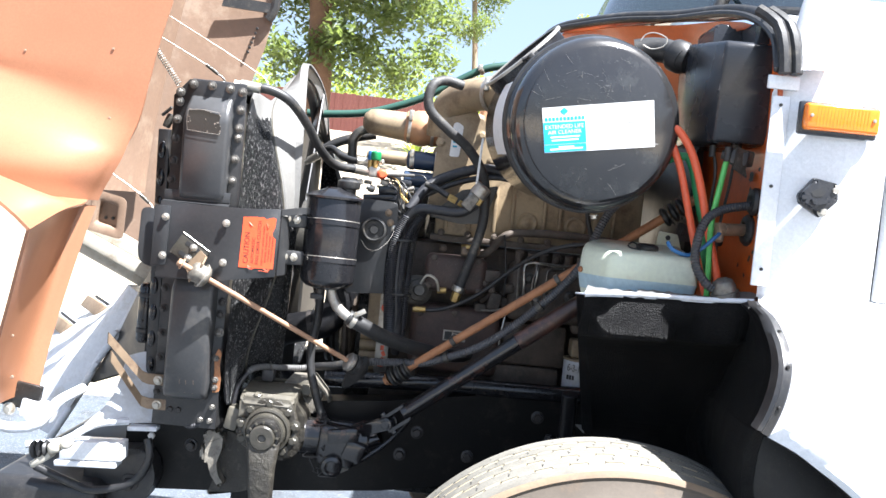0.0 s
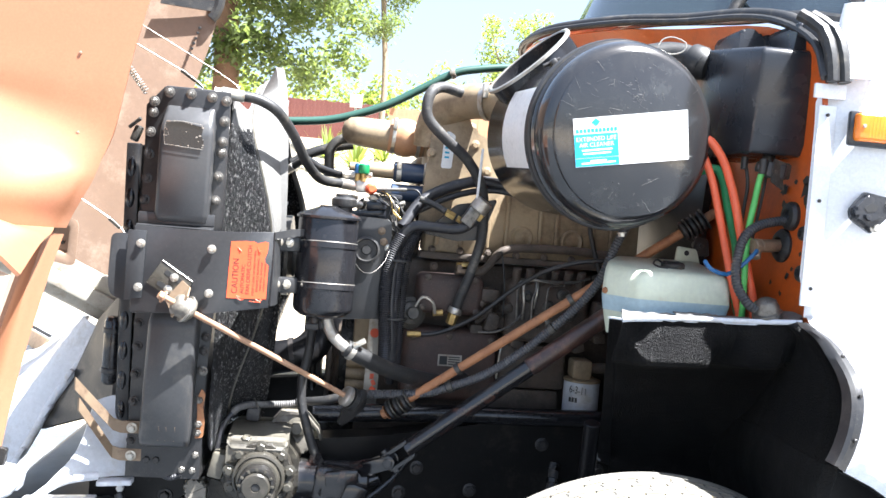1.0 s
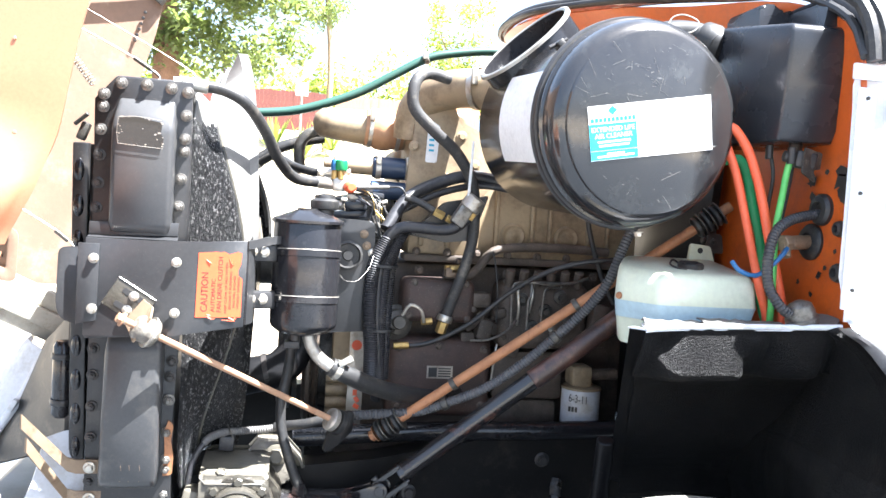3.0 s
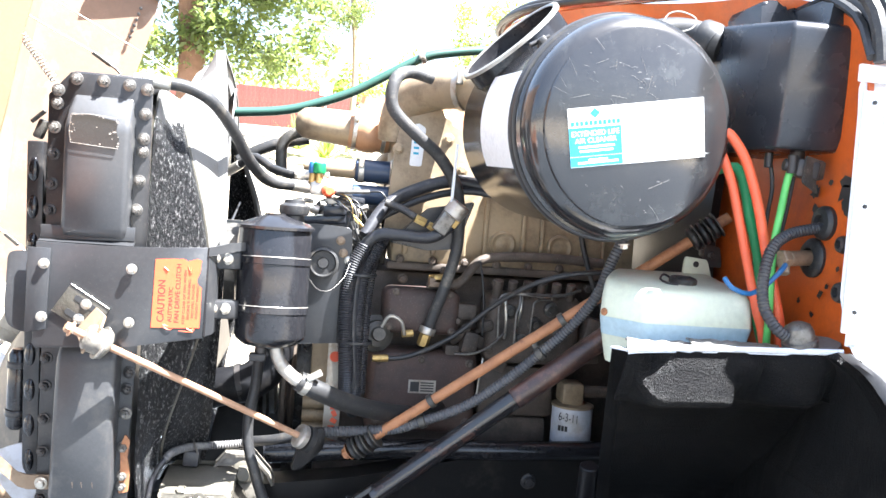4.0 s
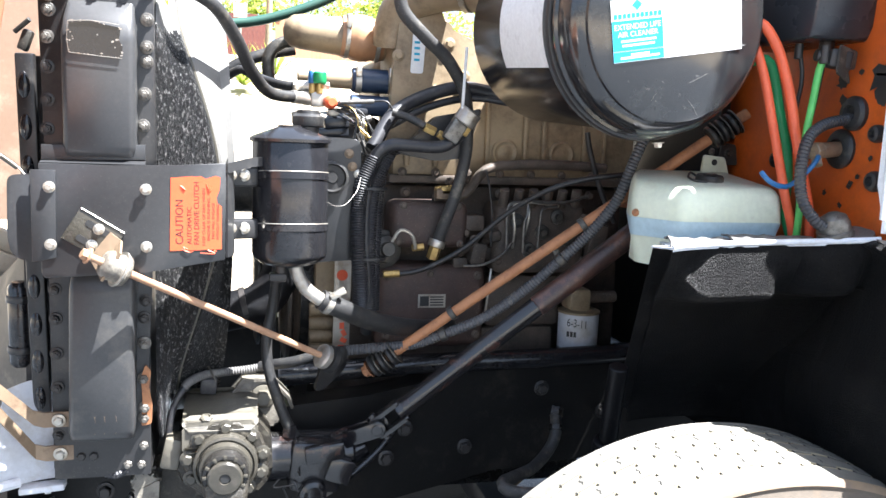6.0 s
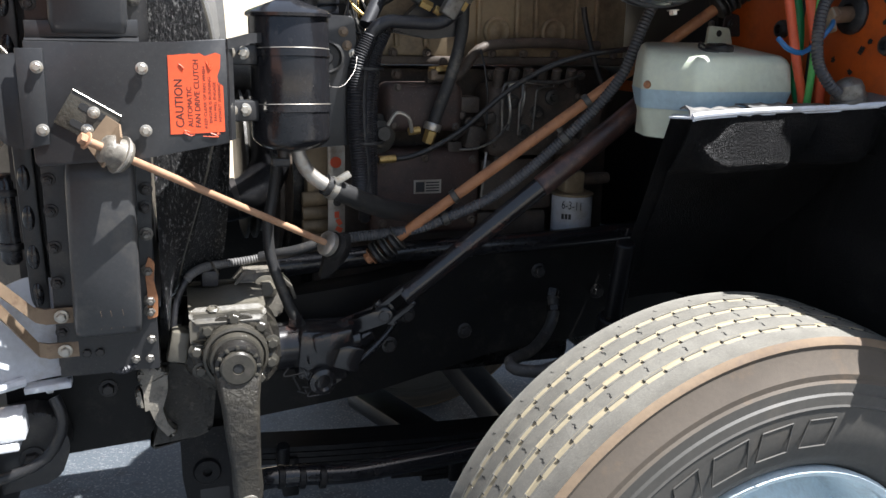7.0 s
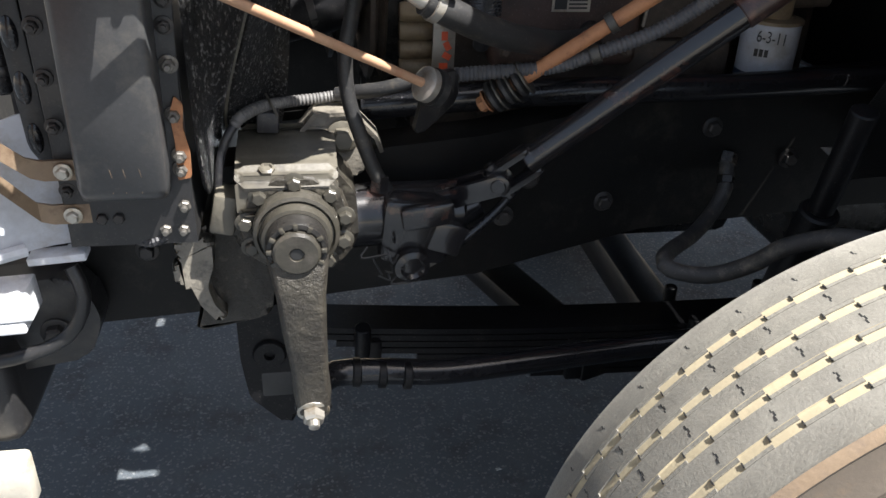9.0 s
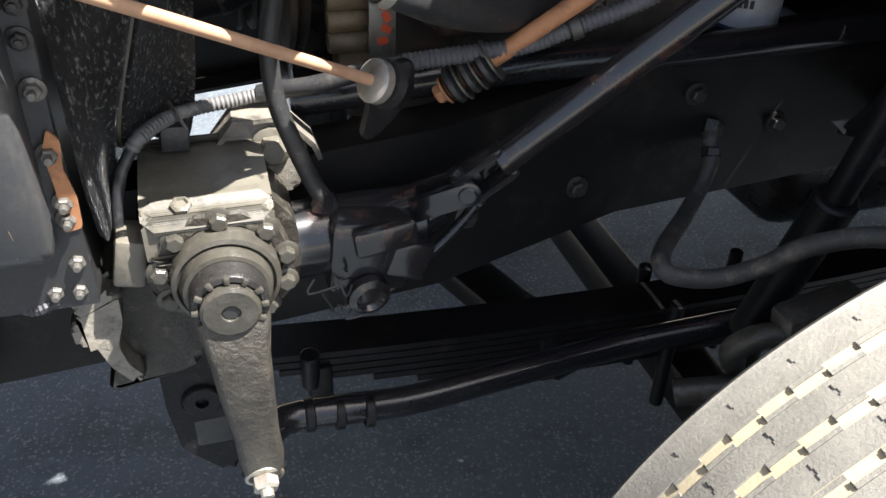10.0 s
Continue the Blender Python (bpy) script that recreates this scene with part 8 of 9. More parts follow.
lm = [(-0.16, 2.1, 1.046), (-0.097, 2.1, 1.05), (-0.019, 2.09, 1.059), (0.036, 2.08, 1.08), (0.11, 2.055, 1.117), (0.181, 2.035, 1.172), (0.249, 2.01, 1.241), (0.303, 1.985, 1.305), (0.337, 1.96, 1.365), (0.36, 1.95, 1.437), (0.385, 1.95, 1.49), (0.43, 1.96, 1.54)]
bm = B()
tube(bm, lm, 0.0108, 12, ribs=0.0062)
lo = solo("corrugated_loom", bm, LOOMGREY, "grey dusty corrugated loom clipped along the tie rod", "cable", "looms")
for k in (3, 6):
    p = V(*lm[k])
    d = (V(*lm[k + 1]) - V(*lm[k - 1])).normalized()
    bm = B()
    lathe(bm, p - d * 0.007, d, [(0.012, 0), (0.0145, 0.001), (0.0145, 0.013), (0.012, 0.014)], 18)
    box(bm, p + V(-0.012, 0, 0.018), (0.012, 0.004, 0.03), pose(0, 0, 0, 0, -32, 0), 0.001)
    part("p_clip", bm, CAST, lo)
bm = B()
tube(bm, [(-0.456, 2.055, 0.996), (-0.446, 2.06, 1.006), (-0.424, 2.09, 1.008), (-0.391, 2.13, 1.001), (-0.341, 2.14, 1.003), (-0.315, 2.14, 1.007)], 0.0085, 12, ribs=0.005)
lo2 = solo("corrugated_loom", bm, RUBBERGREY, "dust-grey corrugated loom arching over the steering gear", "cable", "looms")
bm = B()
tube(bm, [(-0.486, 2.04, 0.88), (-0.480, 2.04, 0.935), (-0.468, 2.047, 0.978), (-0.452, 2.057, 1.0)], 0.0062, 10, 0.01)
part("tail", bm, LOOM, lo2, "smooth black cable leaving the loom")
bm = B()
tube(bm, [(-0.318, 2.141, 1.007), (-0.298, 2.135, 1.012), (-0.256, 2.12, 1.021), (-0.208, 2.11, 1.035), (-0.15, 2.105, 1.045)], 0.0105, 12, 0.01)
part("smooth_end", bm, RUBBER, lo2)
bm = B()
lathe(bm, (-0.435, 2.182, 0.971), (0.5, -0.1, 0.3), [(0.011, 0), (0.0125, 0.001), (0.0125, 0.005), (0.011, 0.006)], 16)
box(bm, (-0.419, 2.165, 0.948), (0.03, 0.02, 0.03), bevel=0.003)
part("strap_block", bm, PLASTIC, lo2)
# lower hose from the reservoir
bm = B()
tube(bm, [(-0.262, 2.0, 1.235), (-0.256, 2.0, 1.215), (-0.243, 2.0, 1.192), (-0.219, 2.0, 1.172), (-0.19, 2.005, 1.157)], 0.0125, 14, 0.008)
rh = solo("return_hose", bm, ALU, "silver bent pipe joined to a thick black return hose", "hose")
bm = B()
tube(bm, [(-0.215, 2.0, 1.170), (-0.179, 2.01, 1.151), (-0.128, 2.04, 1.124), (-0.067, 2.08, 1.1), (0.007, 2.14, 1.078), (0.075, 2.22, 1.064), (0.1, 2.3, 1.06)], 0.0185, 16, 0.01)
part("hose", bm, RUBBER, rh, "thick black rubber hose")
bm = B()
lathe(bm, (-0.207, 2.002, 1.165), (0.036, 0.01, -0.019), [(0.0187, 0), (0.0205, 0.001), (0.0205, 0.012), (0.0187, 0.013)], 24)
box(bm, (-0.185, 1.99, 1.182), (0.03, 0.012, 0.012), pose(0, 0, 0, 0, -30, 0), 0.002)
part("band_clamp", bm, ZINC, rh)
bm = B()
tube(bm, [(-0.29, 2.03, 1.225), (-0.297, 2.07, 1.142), (-0.307, 2.08, 1.083), (-0.305, 2.075, 1.027), (-0.29, 2.07, 0.974), (-0.27, 2.07, 0.918), (-0.252, 2.075, 0.884)], 0.0105, 12, 0.012)
solo("pressure_hose", bm, RUBBER, "black pressure hose running down to the steering gear", "hose")

sh_a, sh_b = V(-0.072, 2.052, 0.921), V(0.46, 1.985, 1.352)
shd = (sh_b - sh_a).normalized()
st_ = thing("steering_shaft", (-0.07, 2.08, 0.91), "black chipped steering shaft with a universal joint", "shaft")
bm = B()
rod(bm, sh_a + shd * 0.03, sh_a + shd * 0.52, 0.0195, seg=20)
part("tube", bm, SHAFTBLACK, st_, "glossy black tube with rubbed red primer")
bm = B()
rod(bm, sh_a + shd * 0.36, sh_b, 0.0215, seg=20)
part("sleeve", bm, RUSTBLACK, st_, "rust red and black outer sleeve")
bm = B()
sd_ = V(0, 0, 1).cross(shd).normalized()
up_ = shd.cross(sd_)
for s_ in (-1, 1):
    prism(bm, rounded([(-0.04, -0.012), (0.035, -0.016), (0.035, 0.016), (-0.04, 0.012)], 0.010), sh_a + up_ * (0.018 * s_) - up_ * 0.004, shd, sd_, 0.008, 0.002)
rod(bm, sh_a + shd * 0.02, sh_a + shd * 0.05, 0.021, 0.018)
part("yoke", bm, SHAFTBLACK, st_)
uj = sh_a - shd * 0.026
gd = (V(-0.20, 2.09, 0.858) - uj).normalized()
sx_ = gd.cross(V(0, 0, 1)).normalized()
vx_ = sx_.cross(gd)
bm = B()
for s_ in (-1, 1):
    lug = [(0.017 * math.cos(w), 0.017 * math.sin(w)) for w in [radians(100 + 20 * k) for k in range(9)]] + [(0.03, -0.0125), (0.07, -0.016), (0.07, 0.016), (0.03, 0.0125)]
    prism(bm, lug, uj + sx_ * (0.018 * s_) - sx_ * 0.005, gd, vx_, 0.010, 0.002)
    rod(bm, uj + sx_ * (0.022 * s_), uj + sx_ * (0.026 * s_), 0.011)
rod(bm, uj - up_ * 0.03, uj + up_ * 0.03, 0.009)
rod(bm, uj + gd * 0.06, uj + gd * 0.13, 0.020)
part("lower_yoke", bm, SHAFTBLACK, st_)
bm = B()
tube(bm, [(-0.205, 2.05, 0.775), (-0.16, 2.05, 0.80), (-0.11, 2.06, 0.835), (-0.07, 2.07, 0.875), (-0.03, 2.08, 0.93)], 0.007, 10, 0.012)
gl = solo("grease_line", bm, GLOSSBLACK, "thin shiny black hydraulic line below the steering shaft", "hose")
bm = B()
rod(bm, (-0.215, 2.05, 0.77), (-0.185, 2.05, 0.786), 0.0105, seg=6)
part("nut", bm, ZINC, gl)

# ---- oil filter ----
of = thing("oil_filter", (0.415, 2.28, 0.96), "white spin-on oil filter with a handwritten date", "filter")
bm = B()
lathe(bm, (0.414, 2.285, 0.945), (0, 0, 1), [(0, 0), (0.040, 0), (0.046, 0.006), (0.047, 0.012), (0.047, 0.125), (0.045, 0.130), (0, 0.130)], 36)
can = part("can", bm, WHITEDUSTY, of)
bm = B()
lathe(bm, (0.414, 2.285, 0.94), (0, 0, 1), [(0.0472, 0.012), (0.0475, 0.014), (0.0475, 0.052), (0.0472, 0.054)], 36)
part("lower_band", bm, BLUEHOSE, can)
bm = B()
fr = Matrix.Rotation(radians(-38), 4, "Z")
for k in range(3):
    box(bm, V(0.3765 + k * 0.0068, 2.2535 - k * 0.0044, 1.030), (0.0058, 0.002, 0.012), fr)
part("maker_mark", bm, INK, can)
lettering(of, "6-3-11", (0.3735, 2.2545, 1.048), (0.84, -0.545, -0.04), (0, 0, 1), 0.019, INK, 0.044)
bm = B()
lathe(bm, (0.414, 2.285, 1.075), (0, 0, 1), [(0, 0), (0.049, 0), (0.049, 0.005), (0.03, 0.008), (0.03, 0.012), (0, 0.012)], 32)
box(bm, (0.405, 2.285, 1.108), (0.052, 0.06, 0.05), bevel=0.008)
part("filter_head", bm, TAN, of)
bm = B()
rod(bm, (0.43, 2.28, 1.11), (0.50, 2.28, 1.112), 0.014)
part("oil_pipe", bm, TANDARK, of)

# ---- steering gear ----
sg = thing("steering_gear", (-0.38, 2.05, 0.62), "oily black steering gear box with bolted cover and pitman arm", "steering gear")
G = V(-0.381, 1.98, 0.876)
ga = V(0.0, -1.0, -0.03).normalized()
bm = B()
prism(bm, rounded([(-0.07, 0.055), (-0.066, 0.076), (0.02, 0.080), (0.048, 0.072), (0.082, 0.03), (0.085, -0.045), (0.05, -0.085), (-0.04, -0.088), (-0.086, -0.04), (-0.09, 0.02)], 0.014), G + V(0, 0.135, 0), (1, 0, 0), (0, 0, 1), 0.088, 0.010, 3)
part("housing", bm, HOUSING, sg)
bm = B()
lathe(bm, G + V(0, 0.03, 0), ga, [(0.0765, 0), (0.0765, 0.014), (0.0735, 0.019), (0.061, 0.020), (0.059, 0.006), (0.052, 0.006)], 10)
part("side_cover", bm, HOUSING, sg)
bm = B()
prism(bm, rounded([(0.012, 0.02), (0.012, 0.066), (0.022, 0.077), (0.05, 0.083), (0.114, 0.090), (0.14, 0.091), (0.14, 0.02)], 0.004), G + V(0.057, 0, 0), (0, 1, 0), (0, 0, 1), -0.132, 0.012, 3)
box(bm, G + V(-0.094, 0.05, 0.012), (0.034, 0.05, 0.058), pose(0, 0, 0, 0, 12, 0), 0.006)
part("top_boss", bm, CAPDUST, sg)
bm = B()
lathe(bm, G + V(-0.034, 0.024, 0.074), (0.0, -0.35, 0.94), [(0, 0), (0.011, 0), (0.011, 0.008), (0.008, 0.010), (0.006, 0.007), (0, 0.007)], 6)
part("plug", bm, CAPDUST, sg)
for k in range(8):
    a = radians((90, 46, 12, -20, -52, 134, 172, 205)[k])
    bolt(sg, G + V(0.066 * math.cos(a), 0.012, 0.064 * math.sin(a)), OUT, 0.0098, DUSTSTEEL)
bm = B()
lathe(bm, G + V(0, 0.02, 0), ga, [(0.057, 0), (0.057, 0.026), (0.0555, 0.031), (0.051, 0.033), (0.0485, 0.029), (0.0475, 0.029), (0.0465, 0.040), (0.0445, 0.045), (0.040, 0.046), (0.036, 0.042)], 48)
part("dust_boot", bm, DUSTSTEEL, sg, "ringed steel dust shield")
bm = B()
lathe(bm, G + V(0, -0.02, -0.002), ga, [(0.040, 0), (0.040, 0.026), (0.038, 0.030), (0.0325, 0.031), (0.031, 0.028), (0.0, 0.028)], 40)
part("hub", bm, CASTDARK, sg)
for k in range(12):
    a = 2 * math.pi * k / 12
    bm = B()
    box(bm, G + V(0.0345 * math.cos(a), -0.0515, 0.0345 * math.sin(a) - 0.003), (0.008, 0.006, 0.006), pose(0, 0, 0, 0, -math.degrees(a), 0), 0.0012)
    part("lock_tab", bm, DUSTSTEEL, sg)
bm = B()
lathe(bm, G + V(0, -0.046, -0.004), ga, [(0, 0.010), (0.009, 0.010), (0.010, 0.013), (0.027, 0.013), (0.0305, 0.010), (0.0305, 0)], 36)
part("shaft_end", bm, DUSTSTEEL, sg)
bm = B()
lathe(bm, G + V(0, -0.0568, -0.0042), ga, [(0, 0), (0.0085, 0), (0.0085, 0.0005), (0, 0.0005)], 6)
part("socket", bm, INK, sg)
# pitman arm with castle nut
bm = B()
arm = [(0.0, 1.945, 0.86, 0.042), (0.002, 1.94, 0.80, 0.034), (0.004, 1.942, 0.74, 0.031), (0.008, 1.952, 0.67, 0.027), (0.010, 1.958, 0.625, 0.028), (0.010, 1.960, 0.592, 0.024)]
rows = []
for dx, y, z, w_ in arm:
    cx = -0.381 + dx
    d = 0.018
    rows.append([V(cx - w_, y, z), V(cx - w_ * 0.8, y - d, z), V(cx + w_ * 0.8, y - d, z), V(cx + w_, y, z), V(cx + w_ * 0.8, y + d, z), V(cx - w_ * 0.8, y + d, z), V(cx - w_, y, z)])
sheet(bm, rows, 0)
bmesh.ops.remove_doubles(bm, verts=bm.verts[:], dist=1e-5)
bmesh.ops.holes_fill(bm, edges=bm.edges[:], sides=8)
bmesh.ops.bevel(bm, geom=[e for e in bm.edges if e.is_manifold and e.calc_face_angle(0) > 0.5], offset=0.005, segments=2, affect="EDGES", profile=0.5)
part("pitman_arm", bm, ARMDUST, sg, "dusty black forged pitman arm")
bm = B()
lathe(bm, (-0.371, 1.965, 0.602), V(0.0, -1, -0.35), [(0, 0), (0.026, 0), (0.027, 0.010), (0.022, 0.018), (0.016, 0.018), (0, 0.018)], 28)
part("arm_eye", bm, CASTDARK, sg)
bolt(sg, V(-0.371, 1.95, 0.598), V(0.02, -1, -0.35), 0.0165, ZINC, "castle_nut", stud=0.008)
# valve body and input side, to the rear
bm = B()
va, vb = V(-0.32, 2.08, 0.845), V(-0.14, 2.095, 0.842)
rod(bm, va, vb, 0.048, 0.045, seg=20)
box(bm, (-0.215, 2.07, 0.835), (0.10, 0.08, 0.10), pose(0, 0, 0, 0, 6, 0), 0.012)
rod(bm, vb, vb + V(0.03, -0.002, 0.012), 0.028, 0.022)
part("valve_body", bm, SHAFTBLACK, sg)
bm = B()
box(bm, (-0.20, 2.022, 0.87), (0.075, 0.02, 0.035), pose(0, 0, 0, 0, -8, 0), 0.006)
box(bm, (-0.17, 2.03, 0.83), (0.05, 0.02, 0.05), pose(0, 0, 0, 0, 20, 0), 0.006)
rod(bm, (-0.265, 2.07, 0.885), (-0.262, 2.075, 0.91), 0.014, seg=6)
part("port_boss", bm, SHAFTBLACK, sg)
bm = B()
lathe(bm, (-0.222, 2.03, 0.79), (0.1, -1, -0.1), [(0, 0), (0.026, 0), (0.026, 0.012), (0.018, 0.016), (0.014, 0.010), (0, 0.012)], 20)
part("adjuster", bm, SHAFTBLACK, sg)
bm = B()
rnd = random.Random(3)
for k in range(8):
    p = V(-0.26 + rnd.uniform(-0.025, 0.03), 2.028, 0.80 + rnd.uniform(-0.03, 0.03))
    tube(bm, [p, p + V(rnd.uniform(-0.02, 0.02), -0.012, rnd.uniform(-0.02, 0.02)), p + V(rnd.uniform(-0.03, 0.03), -0.004, rnd.uniform(-0.03, 0.01))], 0.0016, 5, 0.006)
part("wire_twist", bm, INK, sg)
# square connector under the loom
bm = B()
box(bm, (-0.414, 2.105, 0.985), (0.030, 0.03, 0.030), pose(0, 0, 0, 0, 4, 0), 0.003)
con = part("connector", bm, LOOM, sg, "square black plastic connector")
bm = B()
tube(bm, [(-0.40, 2.09, 0.995), (-0.408, 2.095, 1.012), (-0.416, 2.12, 1.018)], 0.002, 6, 0.004)
part("tie", bm, CAPDUST, con)
# mounting bracket, upper and lower, with large bolts
bm = B()
prism(bm, rounded([(-0.385, 0.945), (-0.352, 0.988), (-0.300, 0.990), (-0.270, 0.955), (-0.285, 0.895), (-0.37, 0.90)], 0.008), (0, 2.145, 0), (1, 0, 0), (0, 0, 1), 0.035, 0.005)
sheet(bm, [[V(-0.386, y, 0.950), V(-0.352, y, 0.992), V(-0.297, y, 0.994), V(-0.262, y, 0.955), V(-0.252, y + 0.02, 0.925)] for y in (2.104, 2.15)], 0.006)
part("upper_bracket", bm, GREASE, sg, "dusty steel mounting bracket")
bolt(sg, V(-0.312, 2.108, 0.957), OUT, 0.0165, CAPDUST)
bm = B()
prism(bm, rounded([(-0.53, 0.83), (-0.50, 0.845), (-0.41, 0.815), (-0.425, 0.70), (-0.445, 0.69), (-0.535, 0.672), (-0.52, 0.72), (-0.53, 0.77)], 0.008), (0, 2.13, 0), (1, 0, 0), (0, 0, 1), 0.07, 0.008)
part("lower_bracket", bm, HOUSING, sg)
# Outline and pale colour follow the casting's sunlit part; the shaded rest is darker.
bm = B()
prism(bm, rounded([(-0.545, 0.842), (-0.525, 0.852), (-0.512, 0.838), (-0.498, 0.836), (-0.499, 0.80), (-0.51, 0.765), (-0.503, 0.735), (-0.488, 0.715), (-0.50, 0.705), (-0.522, 0.735), (-0.534, 0.772), (-0.552, 0.772), (-0.554, 0.80), (-0.536, 0.81), (-0.55, 0.825)], 0.006), (0, 2.065, 0), (1, 0, 0), (0, 0, 1), 0.035, 0.008, 3)
part("end_lug", bm, GREASE, sg, "greasy casting lug, shaped and paled as its sunlit part")

# ---- axle, spring, links under the frame ----
lp = thing("leaf_spring", (0.2, 2.2, 0.45), "black leaf spring pack under the frame rail", "spring")
for k in range(8):
    n0, n1 = -0.47 + 0.07 * k, 1.27 - 0.07 * k
    bm = B()
    rows = []
    for t in range(13):
        x = n0 + (n1 - n0) * t / 12
        z = 0.545 + 0.05 * ((x - 0.4) / 0.87) ** 2 - 0.0135 * k
        rows.append([V(x, 2.165, z), V(x, 2.24, z)])
    sheet(bm, rows, 0.011)
    part("leaf", bm, CHASSIS, lp)
bm = B()
for x in (-0.27, 0.1):
    z = 0.50 + 0.05 * ((x - 0.4) / 0.87) ** 2
    box(bm, (x, 2.20, z - 0.01), (0.035, 0.09, 0.09), bevel=0.006)
rod(bm, (-0.285, 2.165, 0.53), (-0.285, 2.15, 0.60), 0.014)
pieces("clip", bm, CHASSIS, lp)
hg = thing("spring_hanger", (-0.44, 2.15, 0.5), "black cast spring hanger with a pin eye", "bracket")
bm = B()
prism(bm, rounded([(-0.485, 0.68), (-0.39, 0.68), (-0.385, 0.56), (-0.40, 0.45), (-0.42, 0.44), (-0.475, 0.50), (-0.485, 0.58)], 0.012), (0, 2.17, 0), (1, 0, 0), (0, 0, 1), 0.06, 0.008)
part("plate", bm, CHASSIS, hg)
bm = B()
lathe(bm, (-0.438, 2.112, 0.588), OUT, [(0, 0.002), (0.008, 0.002), (0.009, 0.010), (0.024, 0.010), (0.027, 0.006), (0.027, 0)], 24)
part("pin_eye", bm, CHASSIS, hg)
bm = B()
box(bm, (-0.425, 2.112, 0.525), (0.06, 0.006, 0.05), bevel=0.004)
part("recess", bm, INK, hg)
dl = thing("drag_link", (-0.3, 2.05, 0.58), "black tubular drag link with crimped end", "rod")
bm = B()
tube(bm, [(-0.37, 2.0, 0.597), (-0.338, 2.04, 0.592), (-0.259, 2.045, 0.586), (-0.157, 2.055, 0.57), (0.0, 2.075, 0.565), (0.167, 2.09, 0.566), (0.36, 2.06, 0.60)], 0.021, 16, 0.02)
part("tube", bm, GLOSSBLACK, dl)
bm = B()
for k in range(3):
    x = -0.31 + 0.04 * k
    lathe(bm, (x, 2.043, 0.590 - 0.006 * k), (1, 0.02, -0.07), [(0.020, 0), (0.0235, 0.002), (0.0235, 0.012), (0.020, 0.014)], 20)
part("crimp", bm, CHASSIS, dl)
axl = thing("front_axle", (0.4, MID, 0.35), "black forged front axle beam with spring seat", "axle")
bm = B()
box(bm, (0.4, MID, 0.36), (0.09, 1.5, 0.09), bevel=0.015)
box(bm, (0.4, 1.86, 0.46), (0.10, 0.16, 0.22), bevel=0.03, seg=3)
rod(bm, (0.4, 1.85, 0.30), (0.4, 1.85, 0.62), 0.035)
part("beam", bm, CHASSIS, axl)
bm = B()
box(bm, (0.4, 2.2, 0.50), (0.22, 0.12, 0.05), bevel=0.01)
for x in (0.31, 0.49):
    for y in (2.145, 2.255):
        rod(bm, (x, y, 0.36), (x, y, 0.58), 0.012)
part("u_bolt", bm, CHASSIS, axl)
bm = B()
tube(bm, [(0.30, 1.98, 0.60), (0.27, 1.95, 0.66), (0.30, 1.92, 0.70), (0.35, 1.90, 0.66), (0.38, 1.89, 0.62)], 0.018, 12, 0.012)
box(bm, (0.36, 1.92, 0.72), (0.12, 0.05, 0.06), pose(0, 0, 0, 0, -12, 0), 0.012)
rod(bm, (0.22, 1.99, 0.55), (0.30, 1.95, 0.58), 0.02)
rod(bm, (0.33, 1.88, 0.70), (0.33, 1.83, 0.70), 0.022, seg=6)
part("steering_knuckle", bm, CAST, axl, "dusty steering knuckle arm")
bm = B()
tube(bm, [(0.335, 2.20, 0.862), (0.326, 2.17, 0.828), (0.304, 2.15, 0.797), (0.249, 2.1, 0.779), (0.18, 2.03, 0.792), (0.143, 1.98, 0.805), (0.147, 1.96, 0.798), (0.195, 1.94, 0.797), (0.237, 1.91, 0.83), (0.263, 1.88, 0.873), (0.304, 1.84, 0.906), (0.34, 1.79, 0.921)], 0.0125, 12, 0.014)
bh = solo("brake_hose", bm, HOSEDUST, "dusty grey brake hose looping to the wheel", "hose")
bm = B()
rod(bm, (0.342, 2.207, 0.872), (0.334, 2.197, 0.855), 0.017, seg=6)
rod(bm, (0.329, 2.18, 0.842), (0.326, 2.172, 0.83), 0.015, seg=6)
part("fitting", bm, CASTDARK, bh)
sa = thing("shock_absorber", (0.345, 2.02, 0.6), "black shock absorber leaning in to the frame", "shock absorber")
bm = B()
rod(bm, (0.345, 2.02, 0.62), (0.335, 1.93, 0.90), 0.028)
part("body", bm, CHASSIS, sa)
bm = B()
rod(bm, (0.335, 1.93, 0.90), (0.325, 1.885, 1.06), 0.018)
part("rod", bm, CHASSIS, sa)
bm = B()
box(bm, (0.07, 2.4, 0.47), (0.09, 0.5, 0.05), pose(0, 0, 0, 0, 0, 20), 0.01)
solo("cross_bar", bm, CHASSIS, "rusty cross bar under the engine", "bar")
bm = B()
tube(bm, [(-0.28, 2.2, 0.97), (0.0, 2.2, 0.985), (0.3, 2.2, 0.99), (0.6, 2.2, 1.0)], 0.022, 16, 0.04)
solo("frame_pipe", bm, GLOSSBLACK, "shiny black pipe along the frame rail", "pipe")
bm = B()
prism(bm, [(-0.022, 0.004), (0.008, 0.004), (0.002, -0.016)], (0.387, 2.008, 0.957), (1, 0, 0), (0, 0, 1), 0.003)
part("corner_tab", bm, PALEGREY, wh, "small bare corner tab at the liner's foot")

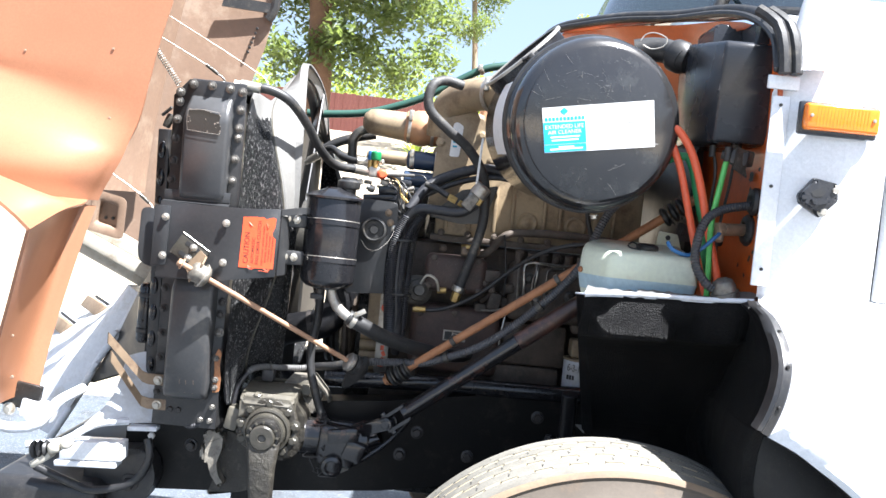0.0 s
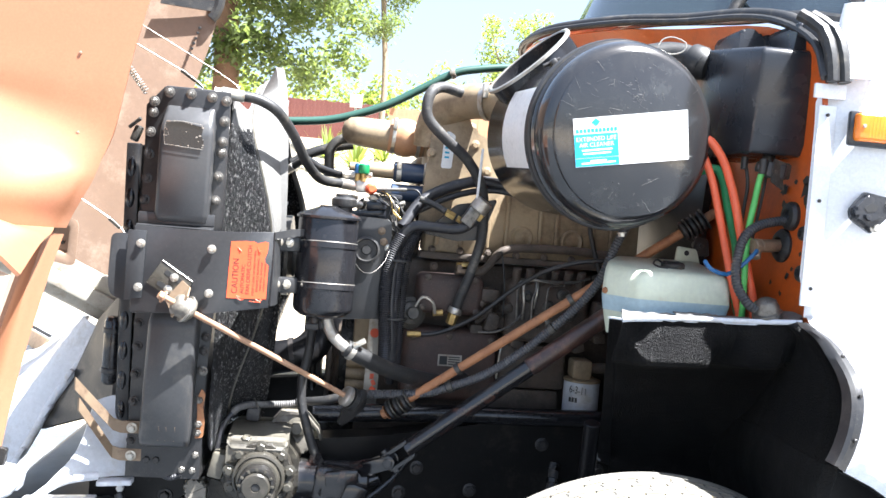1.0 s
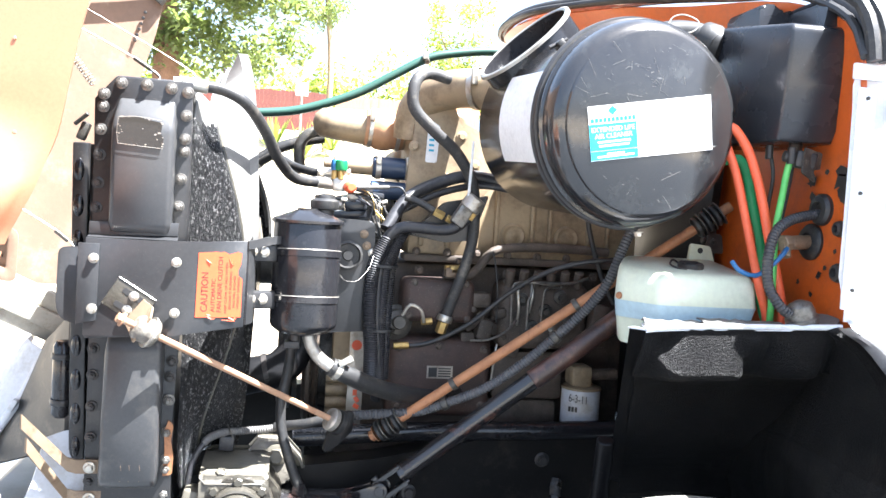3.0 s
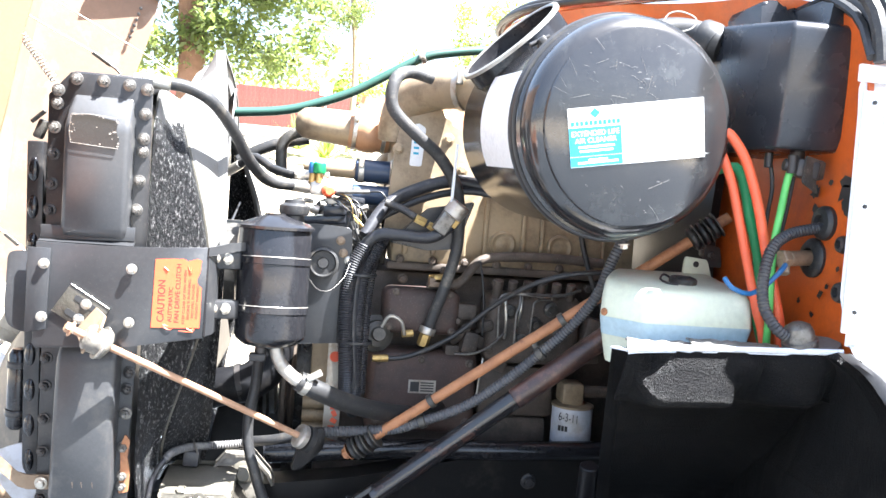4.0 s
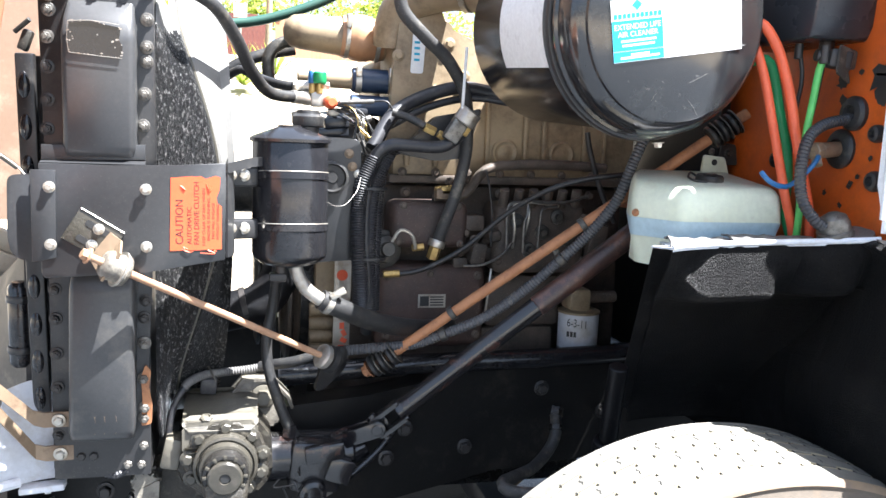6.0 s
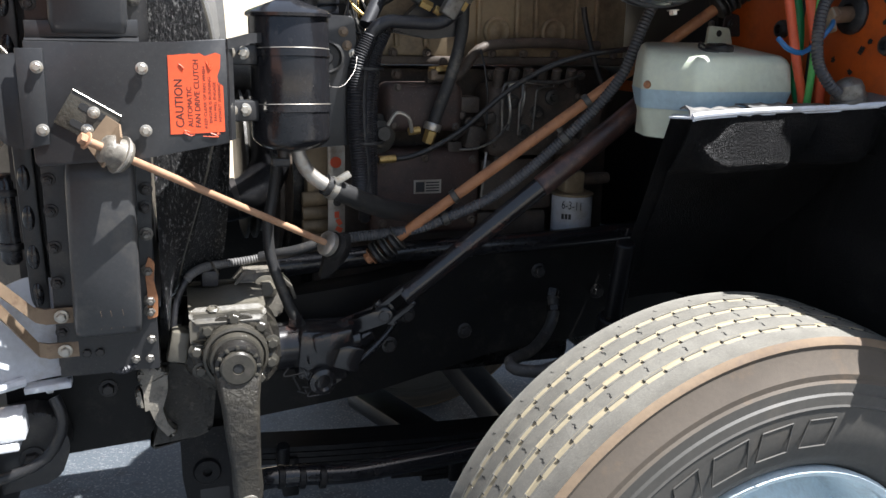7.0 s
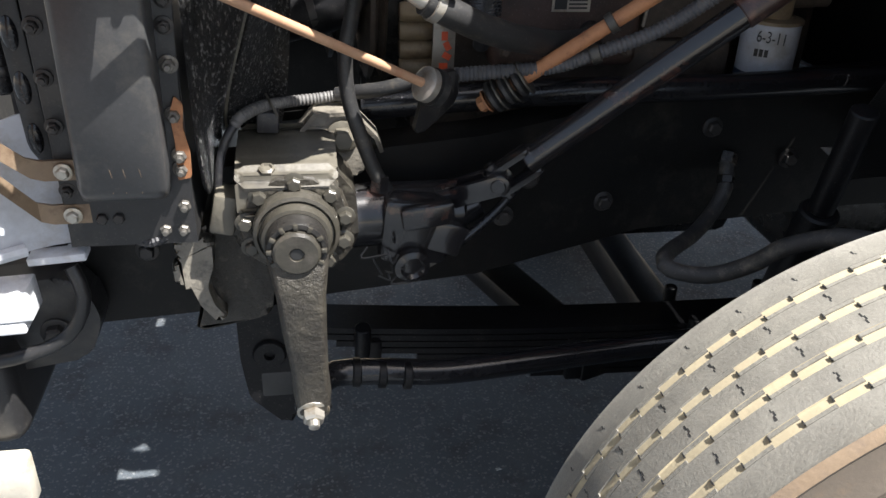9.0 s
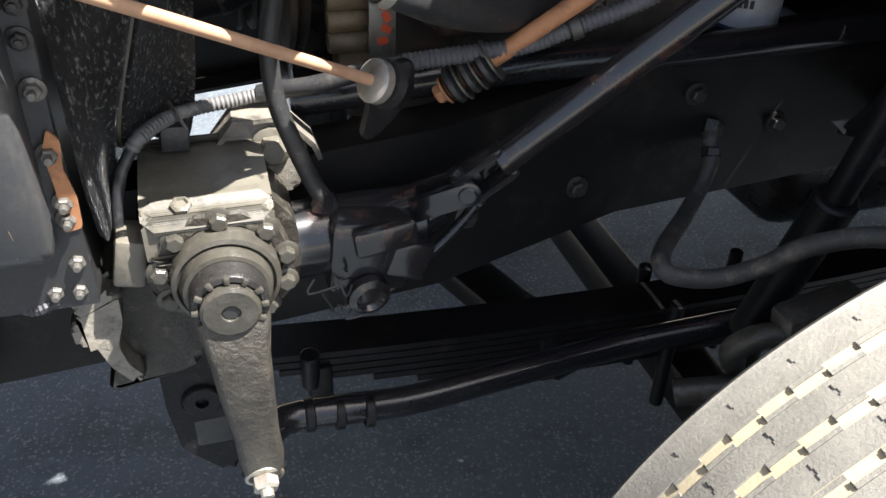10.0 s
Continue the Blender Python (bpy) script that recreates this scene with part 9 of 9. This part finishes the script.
# wires and catches on top of the radiator
bm = B()
tube(bm, [(-0.83, 1.97, 1.848), (-0.715, 1.97, 1.792), (-0.596, 1.97, 1.734), (-0.575, 1.97, 1.718)], 0.0013, 6, 0.02)
hc = solo("hood_cable", bm, ALU, "thin hood stay cable hooked to the radiator top", "cable", "hood cables")
bm = B()
tube(bm, [(-0.88, 2.3, 1.942), (-0.816, 2.3, 1.909), (-0.536, 2.3, 1.763), (-0.53, 2.28, 1.72)], 0.0009, 6, 0.02)
solo("hood_cable", bm, ALU, "fine hood stay cable running to the radiator top", "cable", "hood cables")
bm = B()
rod(bm, (-0.602, 1.97, 1.737), (-0.572, 1.97, 1.718), 0.0042)
tube(bm, [(-0.572, 1.97, 1.718), (-0.562, 1.97, 1.712), (-0.555, 1.97, 1.703), (-0.562, 1.965, 1.698)], 0.0025, 8, 0.004)
part("hook", bm, DUSTSTEEL, hc)
bm = B()
tube(bm, [(-0.80, 1.90, 1.47), (-0.772, 1.917, 1.453), (-0.699, 1.917, 1.408), (-0.675, 1.915, 1.383), (-0.66, 1.905, 1.381), (-0.634, 1.90, 1.388)], 0.0016, 6, 0.01)
hc2 = solo("hood_cable", bm, ALU, "thin hood stay cable hooked to the cross plate", "cable", "hood cables")
bm = B()
rod(bm, (-0.712, 1.917, 1.416), (-0.69, 1.915, 1.399), 0.0042)
part("hook", bm, DUSTSTEEL, hc2)
bm = B()
coil = []
ca_, cb__ = V(-0.755, 2.06, 1.775), V(-0.692, 2.06, 1.695)
e1_ = V(0, 1, 0)
e2_ = (cb__ - ca_).normalized().cross(e1_)
for k in range(16 * 8 + 1):
    w = 2 * math.pi * k / 8
    coil.append(ca_.lerp(cb__, k / 128) + (e1_ * math.cos(w) + e2_ * math.sin(w)) * 0.0065)
tube(bm, coil, 0.0016, 5, 0.004)
solo("tension_spring", bm, ZINC, "small pale coil spring beside the radiator", "spring")
bm = B()
box(bm, (-0.695, 2.015, 1.60), (0.016, 0.02, 0.035), pose(0, 0, 0, 0, 20, 0), 0.004)
rod(bm, (-0.71, 2.01, 1.612), (-0.685, 2.0, 1.632), 0.004)
solo("hood_catch", bm, CAST, "small worn hood catch beside the radiator", "catch")
